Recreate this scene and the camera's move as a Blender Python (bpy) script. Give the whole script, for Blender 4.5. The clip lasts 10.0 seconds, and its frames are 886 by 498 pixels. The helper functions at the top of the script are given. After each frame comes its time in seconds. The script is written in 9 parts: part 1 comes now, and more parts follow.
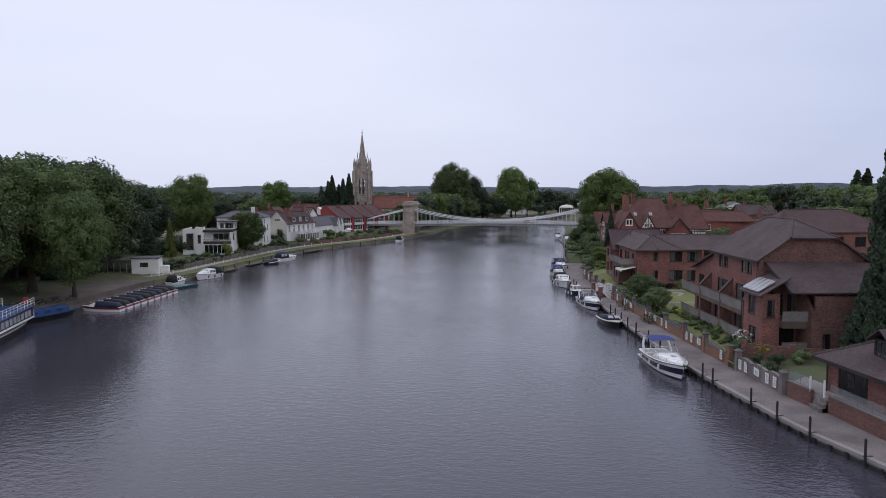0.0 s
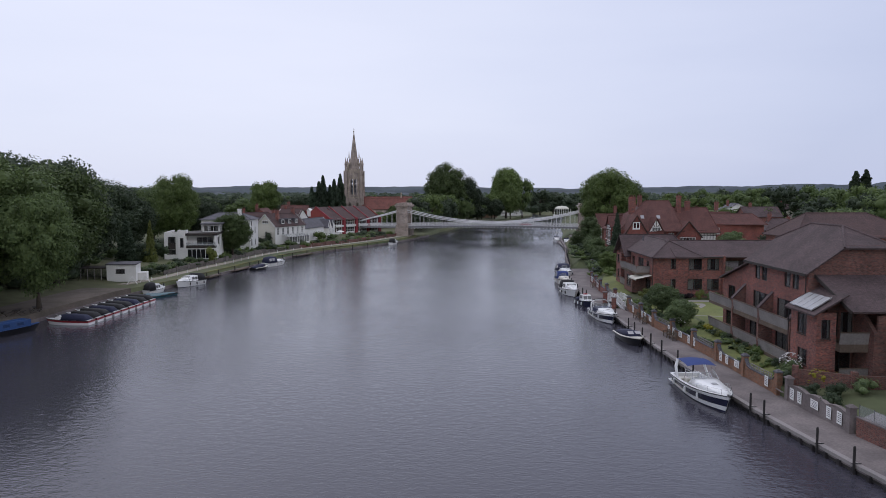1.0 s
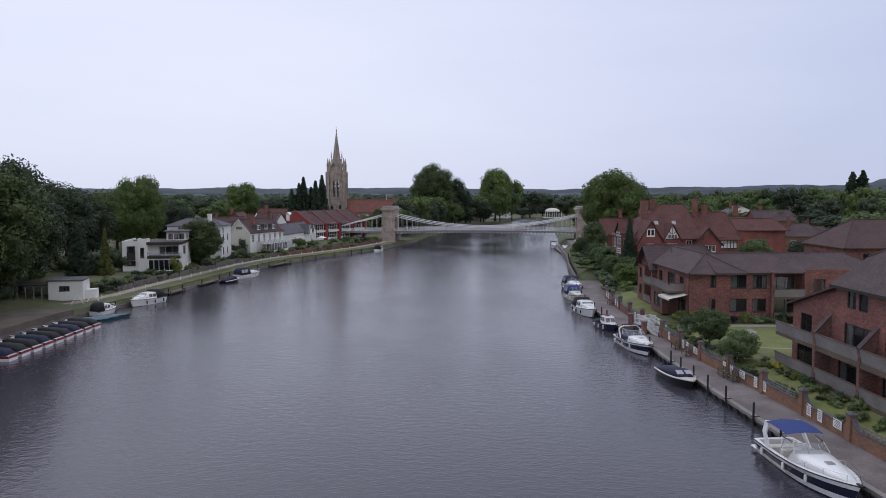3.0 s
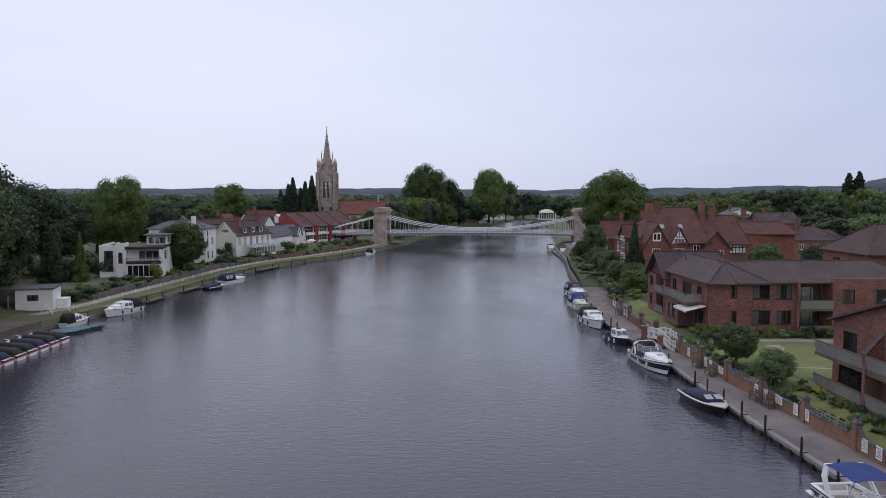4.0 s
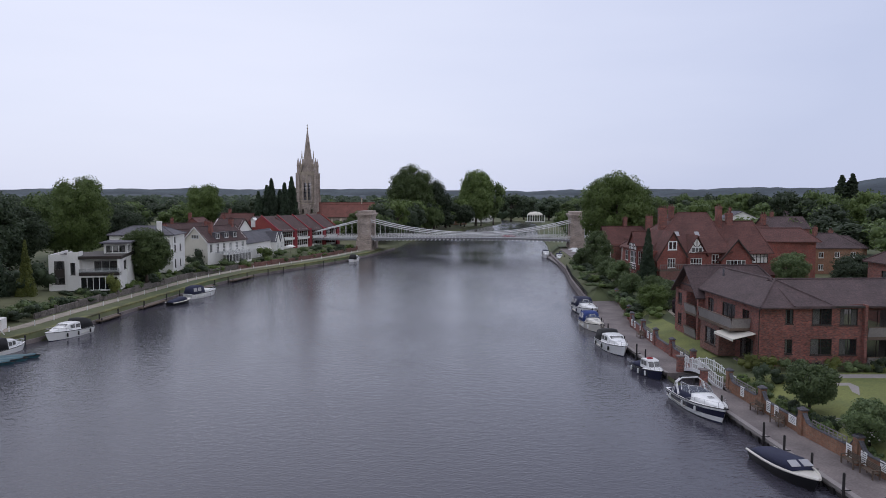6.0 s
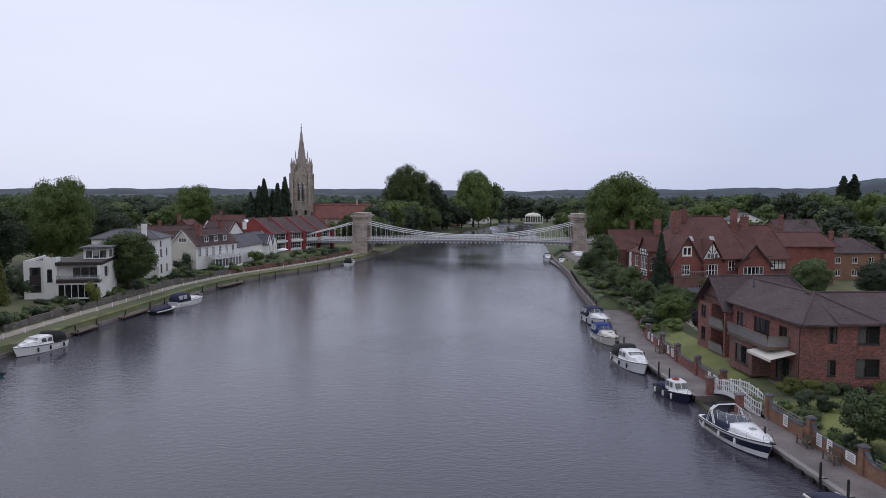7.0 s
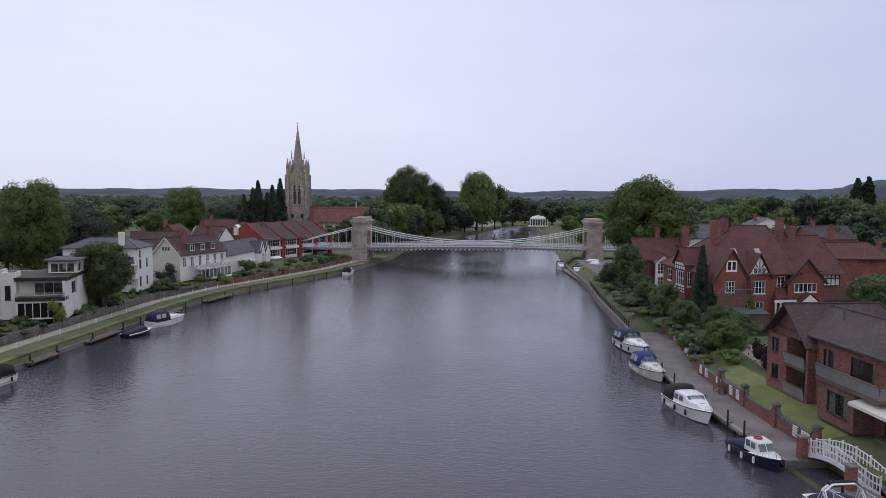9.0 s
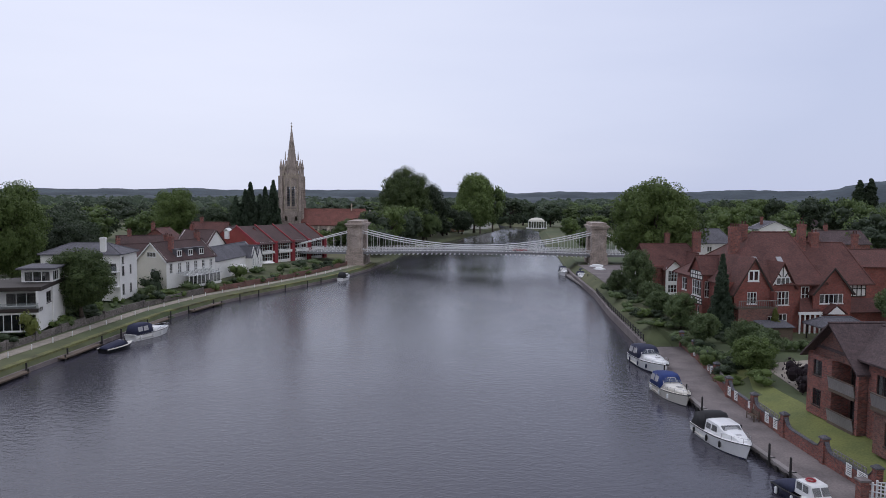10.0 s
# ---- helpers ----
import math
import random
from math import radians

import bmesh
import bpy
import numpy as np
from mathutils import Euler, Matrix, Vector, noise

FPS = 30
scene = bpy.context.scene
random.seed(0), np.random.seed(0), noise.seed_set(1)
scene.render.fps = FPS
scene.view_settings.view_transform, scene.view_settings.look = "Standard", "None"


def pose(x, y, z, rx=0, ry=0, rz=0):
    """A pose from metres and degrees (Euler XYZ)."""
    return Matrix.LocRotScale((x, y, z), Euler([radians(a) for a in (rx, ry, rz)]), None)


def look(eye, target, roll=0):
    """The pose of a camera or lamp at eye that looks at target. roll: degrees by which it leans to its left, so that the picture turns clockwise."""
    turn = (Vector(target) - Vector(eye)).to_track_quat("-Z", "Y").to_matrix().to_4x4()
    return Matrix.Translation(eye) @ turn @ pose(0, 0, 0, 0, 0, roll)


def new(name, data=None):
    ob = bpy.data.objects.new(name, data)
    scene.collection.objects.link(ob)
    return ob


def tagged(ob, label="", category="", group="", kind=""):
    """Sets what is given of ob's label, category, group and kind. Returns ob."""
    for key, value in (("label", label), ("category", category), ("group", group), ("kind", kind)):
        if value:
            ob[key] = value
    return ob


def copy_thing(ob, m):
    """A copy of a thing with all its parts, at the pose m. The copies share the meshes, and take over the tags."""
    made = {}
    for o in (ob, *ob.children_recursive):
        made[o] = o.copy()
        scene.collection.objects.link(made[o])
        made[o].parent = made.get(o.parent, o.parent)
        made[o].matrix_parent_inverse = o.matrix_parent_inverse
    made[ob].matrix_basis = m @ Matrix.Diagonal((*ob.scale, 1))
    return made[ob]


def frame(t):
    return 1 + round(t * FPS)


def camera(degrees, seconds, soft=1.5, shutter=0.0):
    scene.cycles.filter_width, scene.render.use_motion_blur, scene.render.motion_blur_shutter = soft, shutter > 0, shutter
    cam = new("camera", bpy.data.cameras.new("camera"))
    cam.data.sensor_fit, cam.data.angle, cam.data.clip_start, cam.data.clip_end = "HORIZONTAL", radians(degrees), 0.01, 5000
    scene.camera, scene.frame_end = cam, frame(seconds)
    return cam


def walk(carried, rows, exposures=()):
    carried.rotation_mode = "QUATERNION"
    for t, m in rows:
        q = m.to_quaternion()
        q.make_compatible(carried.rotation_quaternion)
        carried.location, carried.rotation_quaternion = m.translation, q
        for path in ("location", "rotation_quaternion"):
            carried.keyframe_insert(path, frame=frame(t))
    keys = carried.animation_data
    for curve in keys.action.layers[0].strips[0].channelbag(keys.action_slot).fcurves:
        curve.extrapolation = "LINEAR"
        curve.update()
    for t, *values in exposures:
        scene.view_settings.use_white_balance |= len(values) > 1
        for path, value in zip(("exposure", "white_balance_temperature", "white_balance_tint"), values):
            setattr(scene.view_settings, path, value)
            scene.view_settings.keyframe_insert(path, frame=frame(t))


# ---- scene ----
cam = camera(60.9, 10.0, soft=0.7)
PATH = [
    (0, (0.469, 2.249, 18.471), (0.449, 4.243, 18.315), -0.1),
    (0.5, (-0.343, 7.247, 18.572), (-0.351, 9.241, 18.417), -0.1),
    (1, (-1.064, 12.179, 18.694), (-1.06, 14.173, 18.539), -0.0),
    (1.5, (-1.703, 17.054, 18.816), (-1.688, 19.048, 18.662), -0.1),
    (2, (-2.184, 21.756, 18.92), (-2.159, 23.75, 18.766), -0.1),
    (2.5, (-2.595, 26.308, 19.019), (-2.559, 28.302, 18.866), -0.1),
    (4, (-3.773, 38.586, 19.437), (-3.701, 40.579, 19.286), -0.0),
    (4.5, (-4.095, 42.485, 19.529), (-4.011, 44.478, 19.379), 0.0),
    (5, (-4.513, 46.348, 19.635), (-4.416, 48.34, 19.485), 0.1),
    (5.5, (-4.836, 50.118, 19.748), (-4.728, 52.11, 19.599), 0.1),
    (7, (-5.734, 61.841, 20.312), (-5.601, 63.831, 20.163), 0.2),
    (7.5, (-5.917, 65.808, 20.459), (-5.788, 67.798, 20.311), 0.2),
    (8, (-6.209, 69.777, 20.657), (-6.082, 71.767, 20.509), 0.2),
    (8.5, (-6.538, 73.52, 20.895), (-6.407, 75.51, 20.747), 0.3),
    (9, (-6.83, 77.085, 21.204), (-6.692, 79.075, 21.056), 0.3),
    (9.5, (-7.1, 80.81, 21.493), (-6.955, 82.799, 21.346), 0.3),
    (10, (-7.302, 84.672, 21.692), (-7.151, 86.661, 21.546), 0.4),
]
walk(cam, [(t, look(eye, target, roll)) for t, eye, target, roll in PATH])


# ---- light ----
world = bpy.data.worlds.new("sky")
scene.world = world
world.use_nodes = True
wn, wl = world.node_tree.nodes, world.node_tree.links
wn.clear()
w_out = wn.new("ShaderNodeOutputWorld")
w_bg = wn.new("ShaderNodeBackground")
w_sky = wn.new("ShaderNodeTexSky")
w_sky.sky_type, w_sky.sun_disc = "NISHITA", False
w_sky.sun_elevation, w_sky.sun_rotation = radians(60), radians(-32)
w_sky.air_density, w_sky.dust_density, w_sky.ozone_density = 1.0, 2.0, 3.0
w_co = wn.new("ShaderNodeTexCoord")
# thin overcast: pale cloud over the clear sky, brighter towards the hidden sun
w_dot = wn.new("ShaderNodeVectorMath")
w_dot.operation = "DOT_PRODUCT"
w_dot.inputs[1].default_value = Vector((-0.34, 0.80, 0.5)).normalized()
wl.new(w_co.outputs["Generated"], w_dot.inputs[0])
w_ramp = wn.new("ShaderNodeValToRGB")
w_ramp.color_ramp.elements[0].position, w_ramp.color_ramp.elements[0].color = 0.0, (0.98, 1.0, 1.14, 1)
w_ramp.color_ramp.elements[1].position, w_ramp.color_ramp.elements[1].color = 1.0, (0.86, 0.89, 1.07, 1)
e = w_ramp.color_ramp.elements.new(0.30)
e.color = (0.58, 0.635, 0.87, 1)
e = w_ramp.color_ramp.elements.new(0.60)
e.color = (0.585, 0.64, 0.86, 1)
e = w_ramp.color_ramp.elements.new(0.78)
e.color = (0.715, 0.76, 0.965, 1)
e = w_ramp.color_ramp.elements.new(0.89)
e.color = (0.785, 0.825, 1.015, 1)
w_noise = wn.new("ShaderNodeTexNoise")
w_noise.inputs["Scale"].default_value, w_noise.inputs["Detail"].default_value = 1.6, 5
w_map = wn.new("ShaderNodeMapping")
w_map.inputs["Scale"].default_value = (1, 1, 5.0)
wl.new(w_co.outputs["Generated"], w_map.inputs["Vector"])
wl.new(w_map.outputs[0], w_noise.inputs["Vector"])
w_add = wn.new("ShaderNodeMath")
w_add.operation = "MULTIPLY_ADD"
w_add.inputs[1].default_value, w_add.inputs[2].default_value = 0.28, -0.14
wl.new(w_noise.outputs[0], w_add.inputs[0])
w_sum = wn.new("ShaderNodeMath")
wl.new(w_dot.outputs["Value"], w_sum.inputs[0])
wl.new(w_add.outputs[0], w_sum.inputs[1])
wl.new(w_sum.outputs[0], w_ramp.inputs[0])
w_scale = wn.new("ShaderNodeMix")
w_scale.data_type, w_scale.blend_type = "RGBA", "MULTIPLY"
w_scale.inputs["Factor"].default_value = 1.0
w_scale.inputs[7].default_value = (0.1, 0.1, 0.1, 1)
wl.new(w_sky.outputs[0], w_scale.inputs[6])
w_mix = wn.new("ShaderNodeMix")
w_mix.data_type = "RGBA"
w_mix.inputs["Factor"].default_value = 0.90
wl.new(w_scale.outputs[2], w_mix.inputs[6])
wl.new(w_ramp.outputs[0], w_mix.inputs[7])
wl.new(w_mix.outputs[2], w_bg.inputs["Color"])
w_bg.inputs["Strength"].default_value = 0.985
wl.new(w_bg.outputs[0], w_out.inputs["Surface"])

sun = new("sun", bpy.data.lights.new("sun", "SUN"))
sun.data.energy, sun.data.angle, sun.data.color = 0.6, radians(70), (1.0, 0.96, 0.94)
sun.matrix_world = look((-30, 48, 100), (0, 0, 0))
scene.view_settings.exposure = 0.0


# ---- materials ----
def mat(name, base, rough=0.7, metal=0.0, var=0.25, scale=1.0, bump=0.2, bump_scale=None, second=None, spec=0.5, island=0.0, stretch=(1, 1, 1)):
    """A surface with two scales of variation in colour and a fine relief. second: the colour that the patches turn to."""
    m = bpy.data.materials.new(name)
    m.use_nodes = True
    n, l = m.node_tree.nodes, m.node_tree.links
    b = n["Principled BSDF"]
    b.inputs["Roughness"].default_value, b.inputs["Metallic"].default_value = rough, metal
    b.inputs["Specular IOR Level"].default_value = spec
    geo = n.new("ShaderNodeNewGeometry")
    mp = n.new("ShaderNodeMapping")
    mp.inputs["Scale"].default_value = stretch
    l.new(geo.outputs["Position"], mp.inputs["Vector"])
    big = n.new("ShaderNodeTexNoise")
    big.inputs["Scale"].default_value, big.inputs["Detail"].default_value = 0.35 * scale, 4
    fine = n.new("ShaderNodeTexNoise")
    fine.inputs["Scale"].default_value, fine.inputs["Detail"].default_value = 6.0 * scale, 3
    for t in (big, fine):
        l.new(mp.outputs[0], t.inputs["Vector"])
    dark = second or [c * (1 - var) for c in base]
    mix = n.new("ShaderNodeMix")
    mix.data_type = "RGBA"
    mix.inputs[6].default_value, mix.inputs[7].default_value = (*base, 1), (*dark, 1)
    rng = n.new("ShaderNodeMapRange")
    rng.inputs[1].default_value, rng.inputs[2].default_value = 0.36, 0.66
    l.new(big.outputs[0], rng.inputs[0])
    l.new(rng.outputs[0], mix.inputs["Factor"])
    hsv = n.new("ShaderNodeHueSaturation")
    val = n.new("ShaderNodeMapRange")
    val.inputs[1].default_value, val.inputs[2].default_value = 0.25, 0.75
    val.inputs[3].default_value, val.inputs[4].default_value = 1 - var * 0.7, 1 + var * 0.7
    l.new(fine.outputs[0], val.inputs[0])
    last = val.outputs[0]
    if island:
        isl = n.new("ShaderNodeMapRange")
        isl.inputs[3].default_value, isl.inputs[4].default_value = 1 - island, 1 + island
        l.new(geo.outputs["Random Per Island"], isl.inputs[0])
        mul = n.new("ShaderNodeMath")
        mul.operation = "MULTIPLY"
        l.new(last, mul.inputs[0])
        l.new(isl.outputs[0], mul.inputs[1])
        last = mul.outputs[0]
    l.new(last, hsv.inputs["Value"])
    l.new(mix.outputs[2], hsv.inputs["Color"])
    l.new(hsv.outputs[0], b.inputs["Base Color"])
    if bump:
        bp = n.new("ShaderNodeBump")
        bp.inputs["Strength"].default_value, bp.inputs["Distance"].default_value = bump, 0.03
        tex = fine
        if bump_scale:
            tex = n.new("ShaderNodeTexNoise")
            tex.inputs["Scale"].default_value, tex.inputs["Detail"].default_value = bump_scale, 3
            l.new(mp.outputs[0], tex.inputs["Vector"])
        l.new(tex.outputs[0], bp.inputs["Height"])
        l.new(bp.outputs[0], b.inputs["Normal"])
    return m


def coursed(name, c1, c2, mortar, width, height, joint=0.012, rough=0.85, bump=0.5, patch=0.3, gap=1.0):
    """Bricks, tiles or ashlar laid along any plane face: courses run level."""
    m = bpy.data.materials.new(name)
    m.use_nodes = True
    n, l = m.node_tree.nodes, m.node_tree.links
    b = n["Principled BSDF"]
    b.inputs["Roughness"].default_value = rough
    geo = n.new("ShaderNodeNewGeometry")

    def vec(op, a, c):
        v = n.new("ShaderNodeVectorMath")
        v.operation = op
        for s, x in zip(v.inputs, (a, c)):
            if isinstance(x, tuple):
                s.default_value = x
            elif x is not None:
                l.new(x, s)
        return v
    side = vec("CROSS_PRODUCT", geo.outputs["True Normal"], (0, 0, 1))
    side = vec("NORMALIZE", vec("ADD", side.outputs[0], (1e-4, 0, 0)).outputs[0], None)
    up = vec("CROSS_PRODUCT", side.outputs[0], geo.outputs["True Normal"])
    u = vec("DOT_PRODUCT", geo.outputs["Position"], side.outputs[0])
    v = vec("DOT_PRODUCT", geo.outputs["Position"], up.outputs[0])
    co = n.new("ShaderNodeCombineXYZ")
    l.new(u.outputs["Value"], co.inputs[0])
    l.new(v.outputs["Value"], co.inputs[1])
    br = n.new("ShaderNodeTexBrick")
    br.inputs["Scale"].default_value = 1.0
    br.inputs["Brick Width"].default_value, br.inputs["Row Height"].default_value = width, height
    br.inputs["Mortar Size"].default_value, br.inputs["Mortar Smooth"].default_value = joint, 0.2
    br.inputs["Color1"].default_value, br.inputs["Color2"].default_value = (*c1, 1), (*c2, 1)
    br.inputs["Mortar"].default_value = (*mortar, 1)
    br.inputs["Bias"].default_value = -0.1
    l.new(co.outputs[0], br.inputs["Vector"])
    big = n.new("ShaderNodeTexNoise")
    big.inputs["Scale"].default_value, big.inputs["Detail"].default_value = 0.5, 6
    l.new(geo.outputs["Position"], big.inputs["Vector"])
    fine = n.new("ShaderNodeTexNoise")
    fine.inputs["Scale"].default_value, fine.inputs["Detail"].default_value = 3.2, 3
    l.new(co.outputs[0], fine.inputs["Vector"])
    tot = n.new("ShaderNodeMath")
    l.new(big.outputs[0], tot.inputs[0])
    l.new(fine.outputs[0], tot.inputs[1])
    val = n.new("ShaderNodeMapRange")
    val.inputs[1].default_value, val.inputs[2].default_value = 0.7, 1.3
    val.inputs[3].default_value, val.inputs[4].default_value = 1 - patch, 1 + patch
    l.new(tot.outputs[0], val.inputs[0])
    hsv = n.new("ShaderNodeHueSaturation")
    l.new(val.outputs[0], hsv.inputs["Value"])
    l.new(br.outputs["Color"], hsv.inputs["Color"])
    l.new(hsv.outputs[0], b.inputs["Base Color"])
    bp = n.new("ShaderNodeBump")
    bp.invert = True
    bp.inputs["Strength"].default_value, bp.inputs["Distance"].default_value = bump, 0.02
    l.new(br.outputs["Fac"], bp.inputs["Height"])
    l.new(bp.outputs[0], b.inputs["Normal"])
    return m


def leaf_mat(name, c1, c2):
    m = bpy.data.materials.new(name)
    m.use_nodes = True
    n, l = m.node_tree.nodes, m.node_tree.links
    b = n["Principled BSDF"]
    b.inputs["Roughness"].default_value, b.inputs["Specular IOR Level"].default_value = 0.6, 0.25
    geo, info = n.new("ShaderNodeNewGeometry"), n.new("ShaderNodeObjectInfo")
    mix = n.new("ShaderNodeMix")
    mix.data_type = "RGBA"
    mix.inputs[6].default_value, mix.inputs[7].default_value = (*c1, 1), (*c2, 1)
    l.new(geo.outputs["Random Per Island"], mix.inputs["Factor"])
    ns = n.new("ShaderNodeTexNoise")
    ns.inputs["Scale"].default_value = 0.4
    l.new(geo.outputs["Position"], ns.inputs["Vector"])
    a = n.new("ShaderNodeMath")
    a.operation = "MULTIPLY_ADD"
    a.inputs[1].default_value = 0.6
    l.new(info.outputs["Random"], a.inputs[0])
    l.new(ns.outputs[0], a.inputs[2])
    v = n.new("ShaderNodeMapRange")
    v.inputs[1].default_value, v.inputs[2].default_value, v.inputs[3].default_value, v.inputs[4].default_value = 0.3, 1.3, 0.65, 1.45
    l.new(a.outputs[0], v.inputs[0])
    hsv = n.new("ShaderNodeHueSaturation")
    l.new(v.outputs[0], hsv.inputs["Value"])
    l.new(mix.outputs[2], hsv.inputs["Color"])
    l.new(hsv.outputs[0], b.inputs["Base Color"])
    tr = n.new("ShaderNodeBsdfTranslucent")
    l.new(hsv.outputs[0], tr.inputs["Color"])
    ms = n.new("ShaderNodeMixShader")
    ms.inputs[0].default_value = 0.25
    l.new(b.outputs[0], ms.inputs[1])
    l.new(tr.outputs[0], ms.inputs[2])
    l.new(ms.outputs[0], n["Material Output"].inputs["Surface"])
    return m


def glass_mat(name, tint, rough=0.03, alpha=0.35):
    m = bpy.data.materials.new(name)
    m.use_nodes = True
    n, l = m.node_tree.nodes, m.node_tree.links
    b = n["Principled BSDF"]
    b.inputs["Base Color"].default_value = (*tint, 1)
    b.inputs["Roughness"].default_value = rough
    b.inputs["Specular IOR Level"].default_value = 0.6
    tp = n.new("ShaderNodeBsdfTransparent")
    ms = n.new("ShaderNodeMixShader")
    ms.inputs[0].default_value = alpha
    l.new(tp.outputs[0], ms.inputs[1])
    l.new(b.outputs[0], ms.inputs[2])
    l.new(ms.outputs[0], n["Material Output"].inputs["Surface"])
    return m


def water_mat():
    """Calm river: capillary ripples as gloss, wind ripples as relief, with smoother and rougher patches."""
    m = bpy.data.materials.new("river_water")
    m.use_nodes = True
    n, l = m.node_tree.nodes, m.node_tree.links
    b = n["Principled BSDF"]
    b.inputs["Base Color"].default_value = (0.052, 0.05, 0.064, 1)
    b.inputs["IOR"].default_value = 1.37
    geo = n.new("ShaderNodeNewGeometry")
    heights = []
    for sc, st, det in ((1.2, (0.95, 1.35, 1), 2), (3.3, (0.9, 1.4, 1), 2), (0.035, (1.6, 0.7, 1), 4)):
        mp = n.new("ShaderNodeMapping")
        mp.inputs["Scale"].default_value = st
        mp.inputs["Rotation"].default_value = (0, 0, 0.35)
        l.new(geo.outputs["Position"], mp.inputs["Vector"])
        t = n.new("ShaderNodeTexNoise")
        t.inputs["Scale"].default_value, t.inputs["Detail"].default_value = sc, det
        l.new(mp.outputs[0], t.inputs["Vector"])
        heights.append(t)
    mul = n.new("ShaderNodeMath")
    mul.operation = "MULTIPLY_ADD"
    mul.inputs[1].default_value = 0.6
    l.new(heights[1].outputs[0], mul.inputs[0])
    l.new(heights[0].outputs[0], mul.inputs[2])

    def patches(lo, hi):
        g = n.new("ShaderNodeMapRange")
        g.inputs[1].default_value, g.inputs[2].default_value = 0.38, 0.64
        g.inputs[3].default_value, g.inputs[4].default_value = lo, hi
        l.new(heights[2].outputs[0], g.inputs[0])
        return g.outputs[0]
    l.new(patches(0.07, 0.20), b.inputs["Roughness"])
    bp = n.new("ShaderNodeBump")
    bp.inputs["Distance"].default_value = 0.042
    l.new(patches(0.75, 1.0), bp.inputs["Strength"])
    l.new(mul.outputs[0], bp.inputs["Height"])
    l.new(bp.outputs[0], b.inputs["Normal"])
    return m


WATER = water_mat()
GRASS = mat("lawn_grass", (0.165, 0.18, 0.05), 0.9, var=0.3, second=(0.115, 0.135, 0.04), bump=0.5)
ROUGHGRASS = mat("bank_grass", (0.17, 0.175, 0.06), 0.95, var=0.45, second=(0.07, 0.068, 0.034), bump=0.7)
LAND = mat("meadow", (0.065, 0.085, 0.035), 0.95, var=0.35, scale=0.06, second=(0.12, 0.12, 0.06), bump=0.3)
# the blue-grey of distant air is mixed into the hills' own green
FORESTHAZE = mat("wooded_hills_blue_haze", (0.022, 0.034, 0.044), 0.95, var=0.5, scale=0.014, second=(0.052, 0.07, 0.084), bump=0.0)
FIELD = mat("pale_field", (0.16, 0.17, 0.10), 0.95, var=0.2, scale=0.05, bump=0.0)
BRICK = coursed("red_brick", (0.31, 0.092, 0.066), (0.085, 0.034, 0.031), (0.15, 0.115, 0.105), 0.225, 0.075)
# darker and browner than the red brick, used for sides, recesses and piers
BRICKDARK = coursed("darker_brown_brick", (0.22, 0.08, 0.06), (0.07, 0.032, 0.028), (0.15, 0.115, 0.10), 0.225, 0.075)
BRICKRED = coursed("bright_red_brick", (0.27, 0.066, 0.048), (0.16, 0.045, 0.036), (0.18, 0.10, 0.085), 0.225, 0.075)
BRICKWARM = coursed("orange_brick", (0.27, 0.12, 0.065), (0.20, 0.085, 0.05), (0.2, 0.16, 0.12), 0.225, 0.075)
TILE = coursed("plain_tiles_brown", (0.095, 0.061, 0.061), (0.063, 0.043, 0.045), (0.035, 0.025, 0.026), 0.18, 0.12, 0.01, patch=0.35)
TILERED = coursed("clay_tiles_red", (0.125, 0.046, 0.037), (0.075, 0.034, 0.03), (0.07, 0.03, 0.025), 0.18, 0.12, 0.01, patch=0.35)
TILEDARK = coursed("dark_tiles", (0.095, 0.052, 0.048), (0.065, 0.038, 0.037), (0.04, 0.03, 0.03), 0.18, 0.12, 0.01, patch=0.3)
SLATE = coursed("grey_slates", (0.115, 0.11, 0.125), (0.085, 0.083, 0.095), (0.05, 0.05, 0.055), 0.3, 0.2, 0.01)
STONE = coursed("ashlar", (0.40, 0.34, 0.27), (0.33, 0.28, 0.22), (0.24, 0.21, 0.17), 0.8, 0.38, 0.018, patch=0.35)
FLINT = coursed("church_stone", (0.37, 0.31, 0.275), (0.27, 0.225, 0.20), (0.24, 0.2, 0.175), 0.5, 0.3, 0.02, patch=0.45)
BRIDGESTONE = coursed("weathered_ashlar", (0.37, 0.305, 0.265), (0.285, 0.235, 0.20), (0.2, 0.165, 0.145), 0.9, 0.42, 0.02, patch=0.45)
CHURCHTILE = coursed("church_clay_tiles", (0.20, 0.07, 0.052), (0.13, 0.05, 0.04), (0.08, 0.035, 0.03), 0.18, 0.12, 0.01, patch=0.35)
RUBBLE = coursed("rubble_wall", (0.17, 0.15, 0.135), (0.10, 0.088, 0.08), (0.12, 0.105, 0.095), 0.42, 0.2, 0.03, patch=0.6)
WHITE = mat("white_render", (0.74, 0.73, 0.70), 0.8, var=0.1, bump=0.1)
CREAM = mat("cream_render", (0.66, 0.63, 0.55), 0.85, var=0.1, bump=0.1)
WHITEWOOD = mat("white_painted_wood", (0.76, 0.76, 0.74), 0.5, var=0.08, bump=0.1)
REDPAINT = mat("red_painted_render", (0.27, 0.055, 0.045), 0.8, var=0.2, bump=0.15)
REDPIER = mat("crimson_panel", (0.26, 0.03, 0.04), 0.7, var=0.15, bump=0.1)
DARKWOOD = mat("dark_stained_wood", (0.035, 0.026, 0.022), 0.7, var=0.3, bump=0.3, stretch=(1, 1, 5))
BROWNWOOD = mat("weathered_wood", (0.13, 0.095, 0.07), 0.85, var=0.3, bump=0.4)
